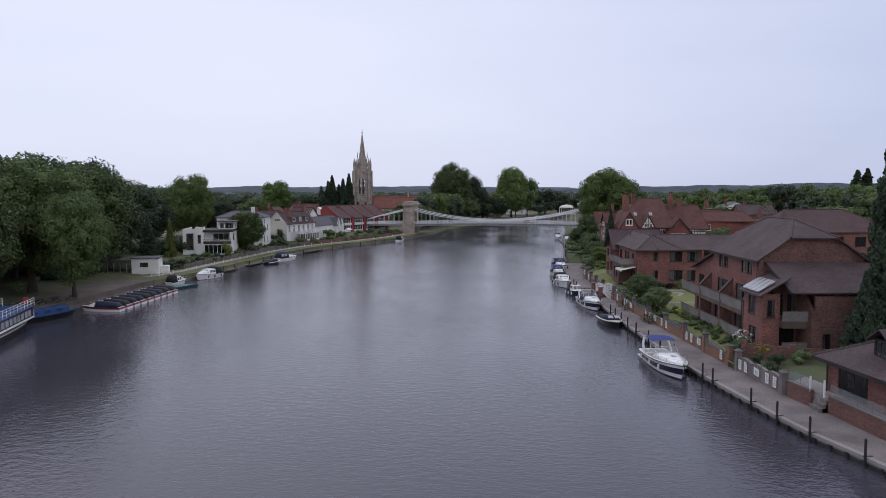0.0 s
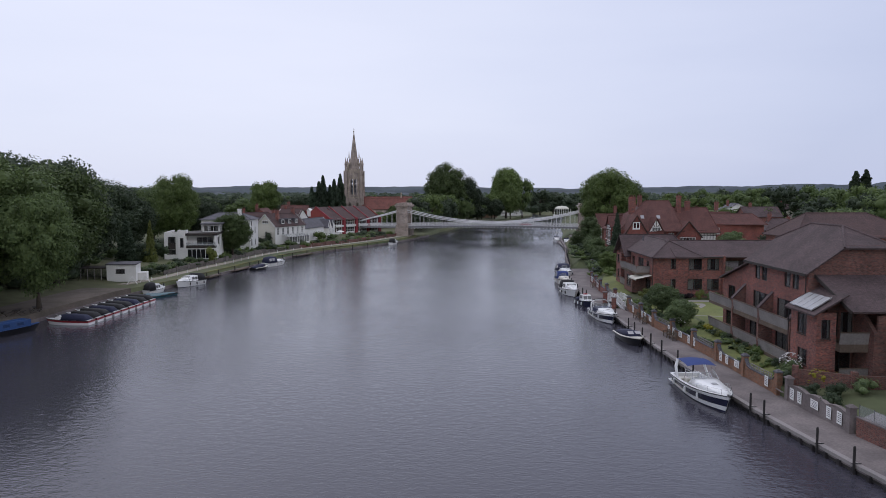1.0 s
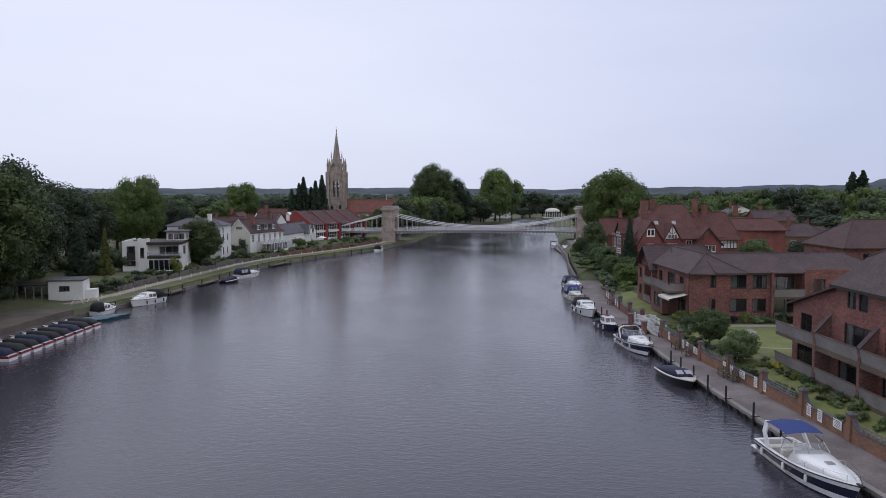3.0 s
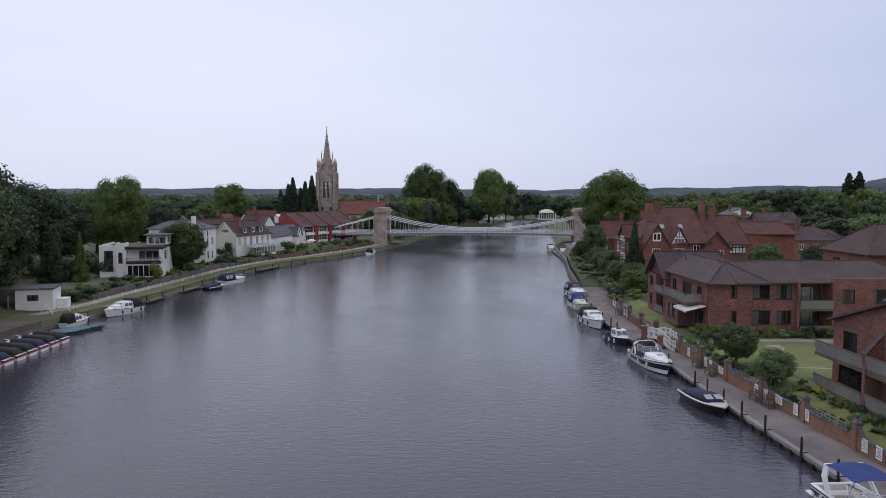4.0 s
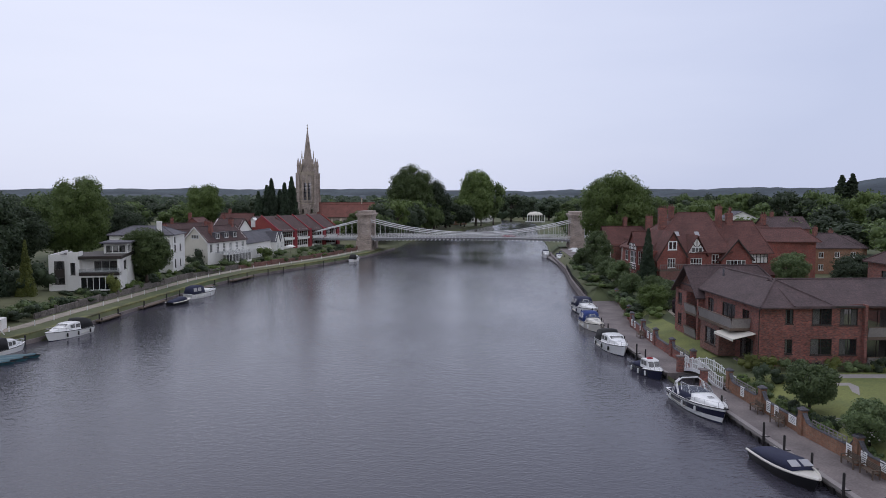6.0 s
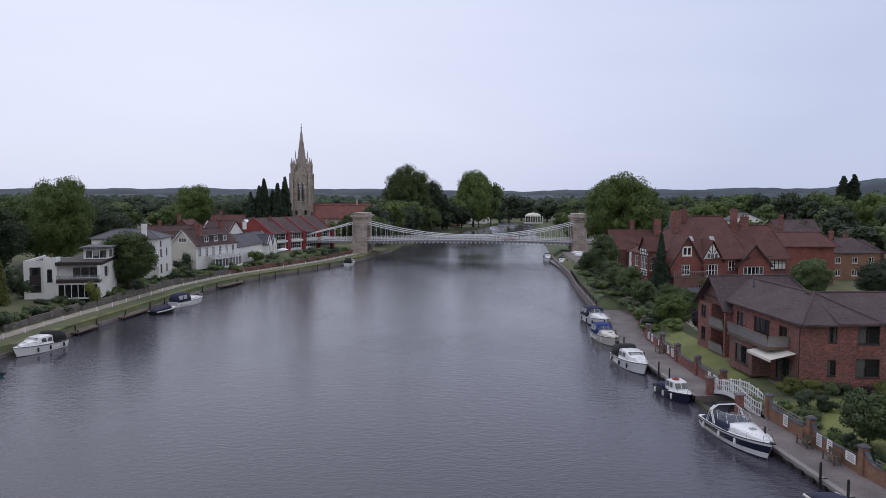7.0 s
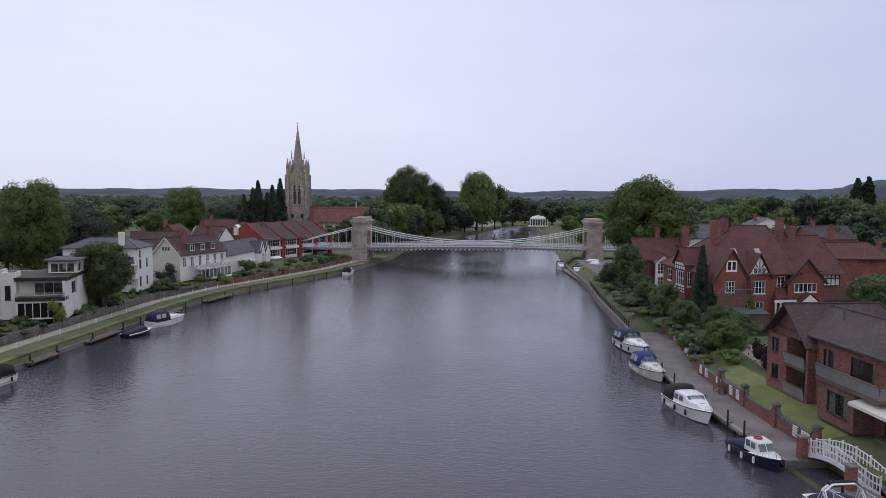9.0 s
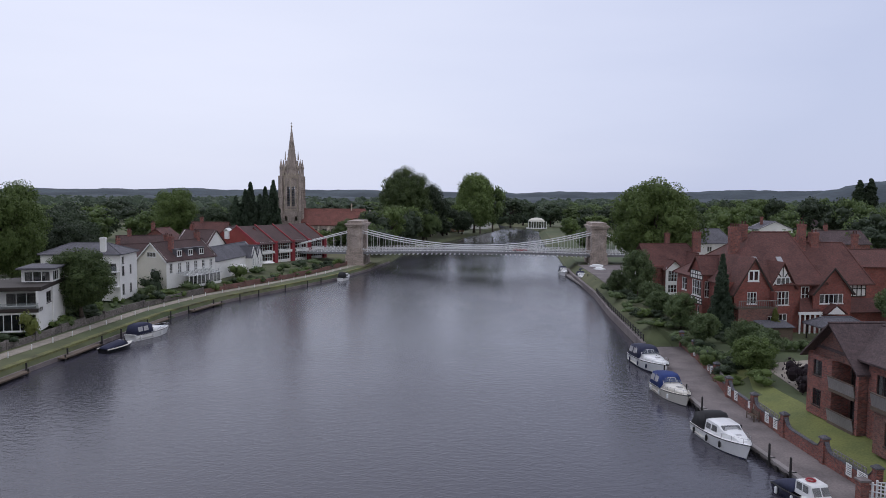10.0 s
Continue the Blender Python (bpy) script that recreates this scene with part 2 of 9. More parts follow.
GREYWOOD = mat("silvered_boards", (0.24, 0.22, 0.21), 0.85, var=0.25, bump=0.3)
POST = mat("tarred_timber", (0.025, 0.022, 0.022), 0.8, var=0.4, bump=0.5)
CONC = mat("worn_concrete", (0.205, 0.175, 0.168), 0.9, var=0.3, second=(0.125, 0.106, 0.104), bump=0.3)
PAVE = mat("paving", (0.28, 0.255, 0.245), 0.9, var=0.18, bump=0.2)
EARTH = mat("trodden_earth", (0.15, 0.12, 0.10), 0.95, var=0.3, second=(0.10, 0.085, 0.065), bump=0.5)
GRAVEL = mat("gravel_path", (0.33, 0.29, 0.24), 0.95, var=0.25, scale=2, bump=0.5)
SILT = mat("silt_wall", (0.06, 0.055, 0.05), 0.9, var=0.4, bump=0.6)
IRONGREY = mat("grey_painted_iron", (0.20, 0.20, 0.21), 0.6, var=0.15, bump=0.05)
IRONWHITE = mat("white_painted_iron", (0.72, 0.72, 0.72), 0.45, var=0.1, bump=0.05)
DECKGREY = mat("bridge_deck_grey", (0.22, 0.22, 0.23), 0.8, var=0.2)
GLASS = glass_mat("window_glass", (0.02, 0.022, 0.025), alpha=0.4)
CURTAIN = mat("curtain_and_sky_gleam", (0.55, 0.53, 0.49), 0.9, var=0.15, stretch=(4, 4, 0.3), bump=0.3)
DARKGLASS = glass_mat("dark_tinted_glass", (0.012, 0.013, 0.016), alpha=0.92)
CLEAR = glass_mat("clear_glass", (0.3, 0.33, 0.34), alpha=0.25)
BALGLASS = glass_mat("frosted_balcony_glass", (0.42, 0.42, 0.43), rough=0.25, alpha=0.8)
GELCOAT = mat("white_gelcoat", (0.80, 0.80, 0.79), 0.22, var=0.05, bump=0.0)
CREAMGEL = mat("cream_gelcoat", (0.66, 0.63, 0.56), 0.3, var=0.06, bump=0.0)
NAVY = mat("navy_gelcoat", (0.016, 0.018, 0.045), 0.25, var=0.1, bump=0.0)
BLACKHULL = mat("black_hull", (0.012, 0.012, 0.014), 0.3, var=0.2, bump=0.0)
NAVYCANVAS = mat("navy_canvas", (0.022, 0.026, 0.06), 0.85, var=0.2, bump=0.3)
BLUECANVAS = mat("blue_canvas", (0.025, 0.05, 0.19), 0.85, var=0.2, bump=0.3)
BLACKCANVAS = mat("black_canvas", (0.018, 0.018, 0.02), 0.8, var=0.2, bump=0.3)
REDHULL = mat("red_paint", (0.30, 0.025, 0.035), 0.35, var=0.15, bump=0.0)
BLUEPAINT = mat("blue_paint", (0.02, 0.065, 0.20), 0.5, var=0.2, bump=0.05)
TEALPAINT = mat("teal_paint", (0.03, 0.105, 0.135), 0.5, var=0.2, bump=0.05)
STEEL = mat("stainless_steel", (0.6, 0.6, 0.6), 0.25, metal=1.0, var=0.05, bump=0.0)
RUBBER = mat("black_rubber", (0.02, 0.02, 0.02), 0.6, var=0.2, bump=0.0)
BARK = mat("bark", (0.07, 0.055, 0.042), 0.95, var=0.4, bump=0.8)
LEAF_MID = leaf_mat("leaves_mid", (0.105, 0.145, 0.05), (0.06, 0.088, 0.034))
LEAF_GARDEN = leaf_mat("leaves_garden", (0.135, 0.18, 0.075), (0.075, 0.108, 0.05))
LEAF_LIGHT = leaf_mat("leaves_light", (0.13, 0.18, 0.055), (0.08, 0.115, 0.036))
LEAF_DARK = leaf_mat("leaves_dark", (0.058, 0.08, 0.042), (0.035, 0.051, 0.03))
# distance haze put into the leaf colour: paler and greyer than the dark leaves
LEAF_FAR = leaf_mat("leaves_far_hazed", (0.07, 0.098, 0.055), (0.036, 0.054, 0.036))
LEAF_FIR = leaf_mat("needles", (0.055, 0.08, 0.046), (0.034, 0.052, 0.033))
LEAF_COPPER = leaf_mat("copper_leaves", (0.032, 0.02, 0.024), (0.02, 0.014, 0.018))
LEAF_YEL = leaf_mat("yellow_leaves", (0.30, 0.26, 0.03), (0.16, 0.17, 0.03))
LEAF_GOLD = leaf_mat("golden_needles", (0.16, 0.18, 0.05), (0.10, 0.12, 0.035))
BLOSSOM = mat("white_blossom", (0.7, 0.68, 0.68), 0.8, var=0.1, bump=0.0)


# ---- builders ----
class Shape:
    """Gathers faces for one mesh."""

    def __init__(self):
        self.v, self.f = [], []

    def add(self, verts, faces):
        k = len(self.v)
        self.v += [tuple(p) for p in verts]
        self.f += [tuple(i + k for i in f) for f in faces]
        return self

    def box(self, x0, x1, y0, y1, z0, z1):
        return self.add([(x0, y0, z0), (x1, y0, z0), (x1, y1, z0), (x0, y1, z0), (x0, y0, z1), (x1, y0, z1), (x1, y1, z1), (x0, y1, z1)],
                        [(3, 2, 1, 0), (4, 5, 6, 7), (0, 1, 5, 4), (1, 2, 6, 5), (2, 3, 7, 6), (3, 0, 4, 7)])

    def bevel_box(self, x0, x1, y0, y1, z0, z1, b=0.03):
        self.loft([[(x0 + b, y0 + b, z0), (x1 - b, y0 + b, z0), (x1 - b, y1 - b, z0), (x0 + b, y1 - b, z0)],
                   [(x0, y0, z0 + b), (x1, y0, z0 + b), (x1, y1, z0 + b), (x0, y1, z0 + b)],
                   [(x0, y0, z1 - b), (x1, y0, z1 - b), (x1, y1, z1 - b), (x0, y1, z1 - b)],
                   [(x0 + b, y0 + b, z1), (x1 - b, y0 + b, z1), (x1 - b, y1 - b, z1), (x0 + b, y1 - b, z1)]])
        return self

    def prism(self, poly, down):
        """A polygon in space, thickened by the vector down."""
        n = len(poly)
        low = [tuple(Vector(p) + Vector(down)) for p in poly]
        return self.add(list(poly) + low, [tuple(range(n)), tuple(range(2 * n - 1, n - 1, -1))] + [((i + 1) % n, i, n + i, n + (i + 1) % n) for i in range(n)])

    def loft(self, rings, closed=True, caps=True):
        n, m = len(rings[0]), len(rings)
        faces = []
        for j in range(m - 1):
            for i in range(n if closed else n - 1):
                a, b = j * n + i, j * n + (i + 1) % n
                faces.append((a, b, b + n, a + n))
        if caps:
            faces += [tuple(range(n - 1, -1, -1)), tuple(range((m - 1) * n, m * n))]
        return self.add([p for r in rings for p in r], faces)

    def tube(self, pts, r, sides=6):
        pts = [Vector(p) for p in pts]
        rings = []
        for i, p in enumerate(pts):
            d = (pts[min(i + 1, len(pts) - 1)] - pts[max(i - 1, 0)]).normalized()
            a = d.cross(Vector((0, 0, 1)) if abs(d.z) < 0.9 else Vector((1, 0, 0))).normalized()
            b = d.cross(a)
            rr = r[i] if isinstance(r, (list, tuple)) else r
            rings.append([tuple(p + rr * (math.cos(2 * math.pi * k / sides) * a + math.sin(2 * math.pi * k / sides) * b)) for k in range(sides)])
        return self.loft(rings)

    def ball(self, c, r, n=8, squash=1.0):
        rings = []
        for j in range(1, n // 2 + 1):
            th = math.pi * j / (n // 2 + 1)
            rings.append([(c[0] + r * math.sin(th) * math.cos(2 * math.pi * k / n), c[1] + r * math.sin(th) * math.sin(2 * math.pi * k / n), c[2] - r * squash * math.cos(th)) for k in range(n)])
        return self.loft(rings)

    def mesh(self, name, material, smooth=False):
        me = bpy.data.meshes.new(name)
        me.from_pydata(self.v, [], self.f)
        me.materials.append(material)
        if smooth:
            me.polygons.foreach_set("use_smooth", [True] * len(me.polygons))
        me.update()
        return me


def part(name, shape, material, parent, label="", smooth=False):
    ob = new(name, shape if isinstance(shape, bpy.types.Mesh) else shape.mesh(name, material, smooth))
    ob.parent = parent
    if label:
        ob["label"] = label
    return ob


def thing(name, label, category, x=0.0, y=0.0, z=0.0, turn=0.0, group="", kind=""):
    ob = new(name)
    ob.matrix_basis = pose(x, y, z, 0, 0, turn)
    ob.empty_display_size = 0.2
    return tagged(ob, label, category, group, kind)


def solid(name, shape, material, label, category="", kind="", group="", smooth=False):
    return tagged(new(name, shape.mesh(name, material, smooth)), label, category, group, kind)


class Face:
    """A frame on a wall: origin p0, running to p1; out is to the right of that way."""

    def __init__(self, p0, p1, z0=0.0):
        self.p0, self.z0 = Vector((*p0, z0)), z0
        d = Vector((p1[0] - p0[0], p1[1] - p0[1], 0))
        self.length = d.length
        self.u = d.normalized()
        self.n = Vector((self.u.y, -self.u.x, 0))

    def at(self, u, v, d=0.0):
        return tuple(self.p0 + self.u * u + self.n * d + Vector((0, 0, v)))

    def slab(self, shape, u0, u1, v0, v1, d0, d1):
        a = [self.at(u0, v0, d1), self.at(u1, v0, d1), self.at(u1, v1, d1), self.at(u0, v1, d1)]
        b = [self.at(u0, v0, d0), self.at(u1, v0, d0), self.at(u1, v1, d0), self.at(u0, v1, d0)]
        return shape.add(a + b, [(0, 1, 2, 3), (7, 6, 5, 4), (1, 0, 4, 5), (2, 1, 5, 6), (3, 2, 6, 7), (0, 3, 7, 4)])


def wall(parent, p0, p1, z0, z1, material, holes=(), t=0.3, apex=None, name="wall", label=""):
    """An upright wall with holes (u0, v0, u1, v1) cut through; apex: (u, height) of a gable above it."""
    fc = Face(p0, p1, z0)
    sh = Shape()
    h = z1 - z0
    us = sorted({0.0, fc.length, *(a for o in holes for a in (o[0], o[2]))})
    vs = sorted({0.0, h, *(a for o in holes for a in (o[1], o[3]))})
    inside = lambda u, v: any(o[0] < u < o[2] and o[1] < v < o[3] for o in holes)
    for u0, u1 in zip(us, us[1:]):
        for v0, v1 in zip(vs, vs[1:]):
            if not inside((u0 + u1) / 2, (v0 + v1) / 2):
                sh.add([fc.at(u0, v0), fc.at(u1, v0), fc.at(u1, v1), fc.at(u0, v1)], [(0, 1, 2, 3)])
                sh.add([fc.at(u0, v0, -t), fc.at(u1, v0, -t), fc.at(u1, v1, -t), fc.at(u0, v1, -t)], [(3, 2, 1, 0)])
    for o in (*holes,):
        c = [(o[0], o[1]), (o[2], o[1]), (o[2], o[3]), (o[0], o[3])]
        for a, b in zip(c, c[1:] + c[:1]):
            sh.add([fc.at(*a), fc.at(*b), fc.at(*b, -t), fc.at(*a, -t)], [(0, 1, 2, 3)])
    k = 0.004
    c = [(k, 0), (fc.length - k, 0), (fc.length - k, h), (k, h)]
    for a, b in zip(c, c[1:] + c[:1]):
        sh.add([fc.at(*a), fc.at(*b), fc.at(*b, -t), fc.at(*a, -t)], [(3, 2, 1, 0)])
    if apex:
        tri = [fc.at(0, h), fc.at(fc.length, h)] + [fc.at(*a) for a in (apex if isinstance(apex, list) else [apex])]
        sh.prism(tri, -fc.n * t)
    return part(name, sh, material, parent, label)


def window(parent, p0, p1, z0, o, frame_mat=None, cols=2, rows=1, sill=True, glass=None, inset=0.1, bar=None, name="window", label=""):
    """A window in the hole o of the wall p0 to p1: frame with bars, pane, sill."""
    frame_mat = frame_mat or WHITEWOOD
    bar = bar or (0.1 if frame_mat == WHITEWOOD else 0.06)
    fc = Face(p0, p1, z0)
    u0, v0, u1, v1 = o
    w = part(name, frame_bars(fc, u0, v0, u1, v1, cols, rows, inset, bar), frame_mat, parent, label)
    g = Shape()
    fc.slab(g, u0 + bar * 0.5, u1 - bar * 0.5, v0 + bar * 0.5, v1 - bar * 0.5, -inset - 0.015, -inset)
    p = part("pane", g, glass or GLASS, w)
    p.visible_shadow = False
    # pale curtains, partly put in for the sky that panes would reflect
    if glass is None and (u1 - u0) > 0.7:
        k = (int(abs(fc.p0.x * 7 + fc.p0.y * 3 + u0 * 11 + v0 * 5)) % 4)
        cw = (u1 - u0) * (0.0, 0.22, 0.3, 0.42)[k]
        if k:
            c = Shape()
            fc.slab(c, u0, u0 + cw, v0, v1, -inset - 0.16, -inset - 0.12)
            if k != 3:
                fc.slab(c, u1 - cw, u1, v0, v1, -inset - 0.16, -inset - 0.12)
            part("curtain", c, CURTAIN, w)
    if sill:
        s = Shape()
        fc.slab(s, u0 - 0.06, u1 + 0.06, v0 - 0.09, v0 - 0.003, -0.05, 0.07)
        part("sill", s, frame_mat, w)
    return w


def frame_bars(fc, u0, v0, u1, v1, cols, rows, inset, bar):
    s = Shape()
    a, b = -inset - 0.03, -inset + 0.03
    fc.slab(s, u0, u1, v0, v0 + bar, a, b)
    fc.slab(s, u0, u1, v1 - bar, v1, a, b)
    for k in range(cols + 1):
        c = u0 + bar / 2 + (u1 - u0 - bar) * k / cols
        fc.slab(s, c - bar / 2, c + bar / 2, v0 + bar, v1 - bar, a, b + 0.002)
    for k in range(1, rows):
        c = v0 + (v1 - v0) * k / rows
        fc.slab(s, u0 + bar, u1 - bar, c - bar * 0.35, c + bar * 0.35, a + 0.01, b - 0.004)
    return s


def wall_win(parent, p0, p1, z0, z1, material, holes=(), frame_mat=None, t=0.3, apex=None, cols=2, rows=1, label="", sill=True, name="wall", glass=None):
    w = wall(parent, p0, p1, z0, z1, material, [h[:4] for h in holes], t, apex, name, label)
    for h in holes:
        window(parent, p0, p1, z0, h[:4], frame_mat, h[4] if len(h) > 4 else cols, h[5] if len(h) > 5 else rows, sill, glass)
    return w


def roof(parent, polys, material, t=0.16, name="roof", label="", ridges=()):
    """Roof slopes as thick slabs, with tiles along the ridges."""
    s = Shape()
    for p in polys:
        s.prism(p, (0, 0, -t))
    r = part(name, s, material, parent, label)
    for a, b in ridges:
        part("ridge_tile", Shape().tube([a, b], 0.13, 6), material, r)
    return r


def hip_roof(parent, x0, x1, y0, y1, ze, zr, material, along="x", hips=(0, 0), over=0.4, half=0.0, name="roof", label=""):
    """A roof over a rectangle. hips: how far the ridge's ends stand in (0: gable). half: part of the gable's height left upright under the hip."""
    dz = (zr - ze) / (((y1 - y0) if along == "x" else (x1 - x0)) / 2)
    e = over
    if along == "x":
        P = lambda u, v, z: (u, v, z)
        a0, a1, b0, b1 = x0, x1, y0, y1
    else:
        P = lambda u, v, z: (v, u, z)
        a0, a1, b0, b1 = y0, y1, x0, x1
    zl, mid = ze - e * dz, (b0 + b1) / 2
    r0, r1 = a0 - e + hips[0], a1 + e - hips[1]
    A, B = P(r0, mid, zr), P(r1, mid, zr)
    c = [P(a0 - e, b0 - e, zl), P(a1 + e, b0 - e, zl), P(a1 + e, b1 + e, zl), P(a0 - e, b1 + e, zl)]
    k = half
    hb = b0 - e + (mid - b0 + e) * k, b1 + e - (mid - b0 + e) * k
    zk = zl + (zr - zl) * k
    polys, ridges = [], [(A, B)]
    s0, s1 = [c[0], c[1]], [c[2], c[3]]
    if hips[1] and k:
        s0.append(P(a1 + e, hb[0], zk)); s1.insert(0, P(a1 + e, hb[1], zk))
    s0 += [B, A]
    if hips[0] and k:
        s0.append(P(a0 - e, hb[0], zk))
    s1 += ([P(a0 - e, hb[1], zk)] if hips[0] and k else []) + [A, B]
    polys += [s0, s1]
    for h, end, apex, flip in ((hips[0], a0 - e, A, 1), (hips[1], a1 + e, B, 0)):
        if h:
            q = [P(end, hb[0], zk), P(end, hb[1], zk), apex] if k else [P(end, b0 - e, zl), P(end, b1 + e, zl), apex]
            polys.append(q[::-1] if flip else q)
            ridges += [(q[0], apex), (q[1], apex)]
    if along == "y":
        polys = [p[::-1] for p in polys]
    return roof(parent, polys, material, name=name, label=label, ridges=ridges)


def chimney(parent, x, y, z0, z1, w=0.9, d=0.6, pots=2, material=None):
    s = Shape()
    s.box(x - w / 2, x + w / 2, y - d / 2, y + d / 2, z0, z1 - 0.35)
    s.box(x - w / 2 - 0.07, x + w / 2 + 0.07, y - d / 2 - 0.07, y + d / 2 + 0.07, z1 - 0.35, z1 - 0.12)
    s.box(x - w / 2 - 0.02, x + w / 2 + 0.02, y - d / 2 - 0.02, y + d / 2 + 0.02, z1 - 0.12, z1)
    c = part("chimney", s, material or BRICK, parent)
    for k in range(pots):
        px = x - w / 2 + w * (k + 0.5) / pots
        part("chimney_pot", Shape().tube([(px, y, z1), (px, y, z1 + 0.25), (px, y, z1 + 0.45)], [0.14, 0.11, 0.13], 8), TILERED, c)
    return c


def interp(table, y):
    for (ya, xa), (yb, xb) in zip(table, table[1:]):
        if y <= yb:
            return xa + (xb - xa) * max(0.0, (y - ya) / (yb - ya))
    return table[-1][1]


# ---- land and water ----
LEFT = [(-400, -62), (60, -60), (85, -59), (100, -60), (112, -59), (140, -57.2), (150, -55.2), (158, -52.6), (162, -51.8), (171, -51), (191, -48), (215.5, -44.5), (234.5, -39), (252, -30), (273, -20), (295, -12.5), (321, -6), (350, -2), (380, 6), (420, 18), (439, 25), (500, 47), (540, 62), (600, 70), (5000, 70)]
RIGHT = [(-400, 32), (40, 30), (50, 28.9), (58, 26.8), (74, 25), (83, 24.5), (100, 24), (119, 24.1), (133, 23.8), (150, 23.8), (167, 25.2), (188, 28.9), (216, 32.8), (240, 36.9), (283, 42), (300, 45), (340, 52), (400, 60), (480, 74), (520, 82), (560, 84), (600, 72), (5000, 72)]
GARDEN, TOWN, QUAY = 2.2, 2.4, 0.62
WALLX = [(40, 33.6), (60, 31.2), (66, 29.6), (79, 28.7), (95, 28.2), (111, 27.2), (124, 27.2), (144, 27.3), (160, 28.6), (176, 32.5), (190, 34.5)]
INLET0, INLET1 = 126.6, 132.4


def garden_z(x, y):
    """The gardens rise gently from the wall to the houses."""
    xr = interp(RIGHT, y)
    o, w = x - xr, interp(WALLX, y) - xr
    if y > 190 or o > 8:
        return GARDEN
    return 1.45 + (GARDEN - 1.45) * max(0.0, min(1.0, (o - w) / max(0.5, 7.6 - w)))



def land_height(x, y):
    n = noise.noise((x * 0.02, y * 0.02, 0.3)) * 0.25
    return n


def ground_sheet():
    ys = [-4500, -2500, -1200, -600, -300, -150, -60, 0] + list(range(20, 640, 6)) + [700, 800, 950, 1200, 1600, 2200, 3000, 4000, 4700]
    offs = [0.0, 0.6, 3.0, 3.9, 8, 16, 28, 45, 70, 110, 180, 300, 500, 900, 1600, 2800, 4500]
    verts, faces = [], []
    for y in ys:
        xl, xr = interp(LEFT, y), interp(RIGHT, y)
        row = []
        wo = max(2.6, min(7.4, interp(WALLX, y) - xr)) if y < 190 else 3.0
        for o in reversed(offs[1:]):
            z = (1.25 if o < 2 else 1.4 if o < 10 else TOWN) + (land_height(xl - o, y) if o > 30 else 0)
            row.append((xl - o, y, min(z, 3.2)))
        row += [(xl, y, 0.35), (xl + 0.5, y, -1.6), ((xl + xr) / 2, y, -2.2), (xr - 0.5, y, -1.6), (xr + 0.02, y, 0.35)]
        for o in offs[1:]:
            o = wo - 0.05 if o == 3.0 else wo + 0.1 if o == 3.9 else o
            z = (-0.5 if o < wo and y < 190 else 0.6 if o < 2 else garden_z(xr + o, y) if y < 190 else GARDEN) + (land_height(xr + o, y) if o > 60 else 0)
            row.append((xr + o, y, z))
        verts += row
    n = len(offs) * 2 + 3
    for j in range(len(ys) - 1):
        for i in range(n - 1):
            a = j * n + i
            faces.append((a, a + 1, a + n + 1, a + n))
    s = Shape().add(verts, faces)
    solid("ground", s, LAND, "grassy river banks and flat meadows out to the horizon", "ground", "structure")


ground_sheet()
wat = Shape()
for i in range(0, 24):
    y0, y1 = -400 + i * 50, -350 + i * 50
    wat.add([(-110, y0, 0), (160, y0, 0), (160, y1, 0), (-110, y1, 0)], [(0, 1, 2, 3)])
solid("water", wat, WATER, "wide calm grey river with fine ripples", "water", "structure")


def HILL(k, hgt, a):
    """The height of a ridge's crest in the direction a."""
    return hgt * (0.60 + 0.28 * noise.noise((math.cos(a) * 3 + k * 9, math.sin(a) * 3, k)) + 0.16 * noise.noise((math.cos(a) * 17, math.sin(a) * 17, k + 4))) + (1 - k) * 42 * math.exp(-((a - 0.99) / 0.07) ** 2)


def hills():
    """Long wooded ridges at the horizon, one behind the other."""
    for k, (r, hgt, mt, lab) in enumerate(((1900, 22, FORESTHAZE, "low dark wooded rise beyond the town"), (4300, 64, FORESTHAZE, "long wooded hills along the horizon"))):
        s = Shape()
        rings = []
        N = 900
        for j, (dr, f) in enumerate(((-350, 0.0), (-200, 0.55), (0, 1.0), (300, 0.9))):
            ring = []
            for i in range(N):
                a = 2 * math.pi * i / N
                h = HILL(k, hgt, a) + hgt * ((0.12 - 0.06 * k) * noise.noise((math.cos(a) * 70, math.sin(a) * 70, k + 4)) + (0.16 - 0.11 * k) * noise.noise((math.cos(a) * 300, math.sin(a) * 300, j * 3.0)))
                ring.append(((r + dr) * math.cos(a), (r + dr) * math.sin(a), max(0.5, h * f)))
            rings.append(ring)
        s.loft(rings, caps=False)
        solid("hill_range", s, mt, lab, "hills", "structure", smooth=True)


hills()


def strip(name, rows, material, label, z, thick=0.25, kind="structure", cat="path"):
    """A paved strip: rows of (y, x0, x1)."""
    s = Shape()
    ring = [[(x0, y, z), (x1, y, z), (x1, y, z - thick), (x0, y, z - thick)] for y, x0, x1 in rows]
    s.loft(ring)
    return solid(name, s, material, label, cat, kind)


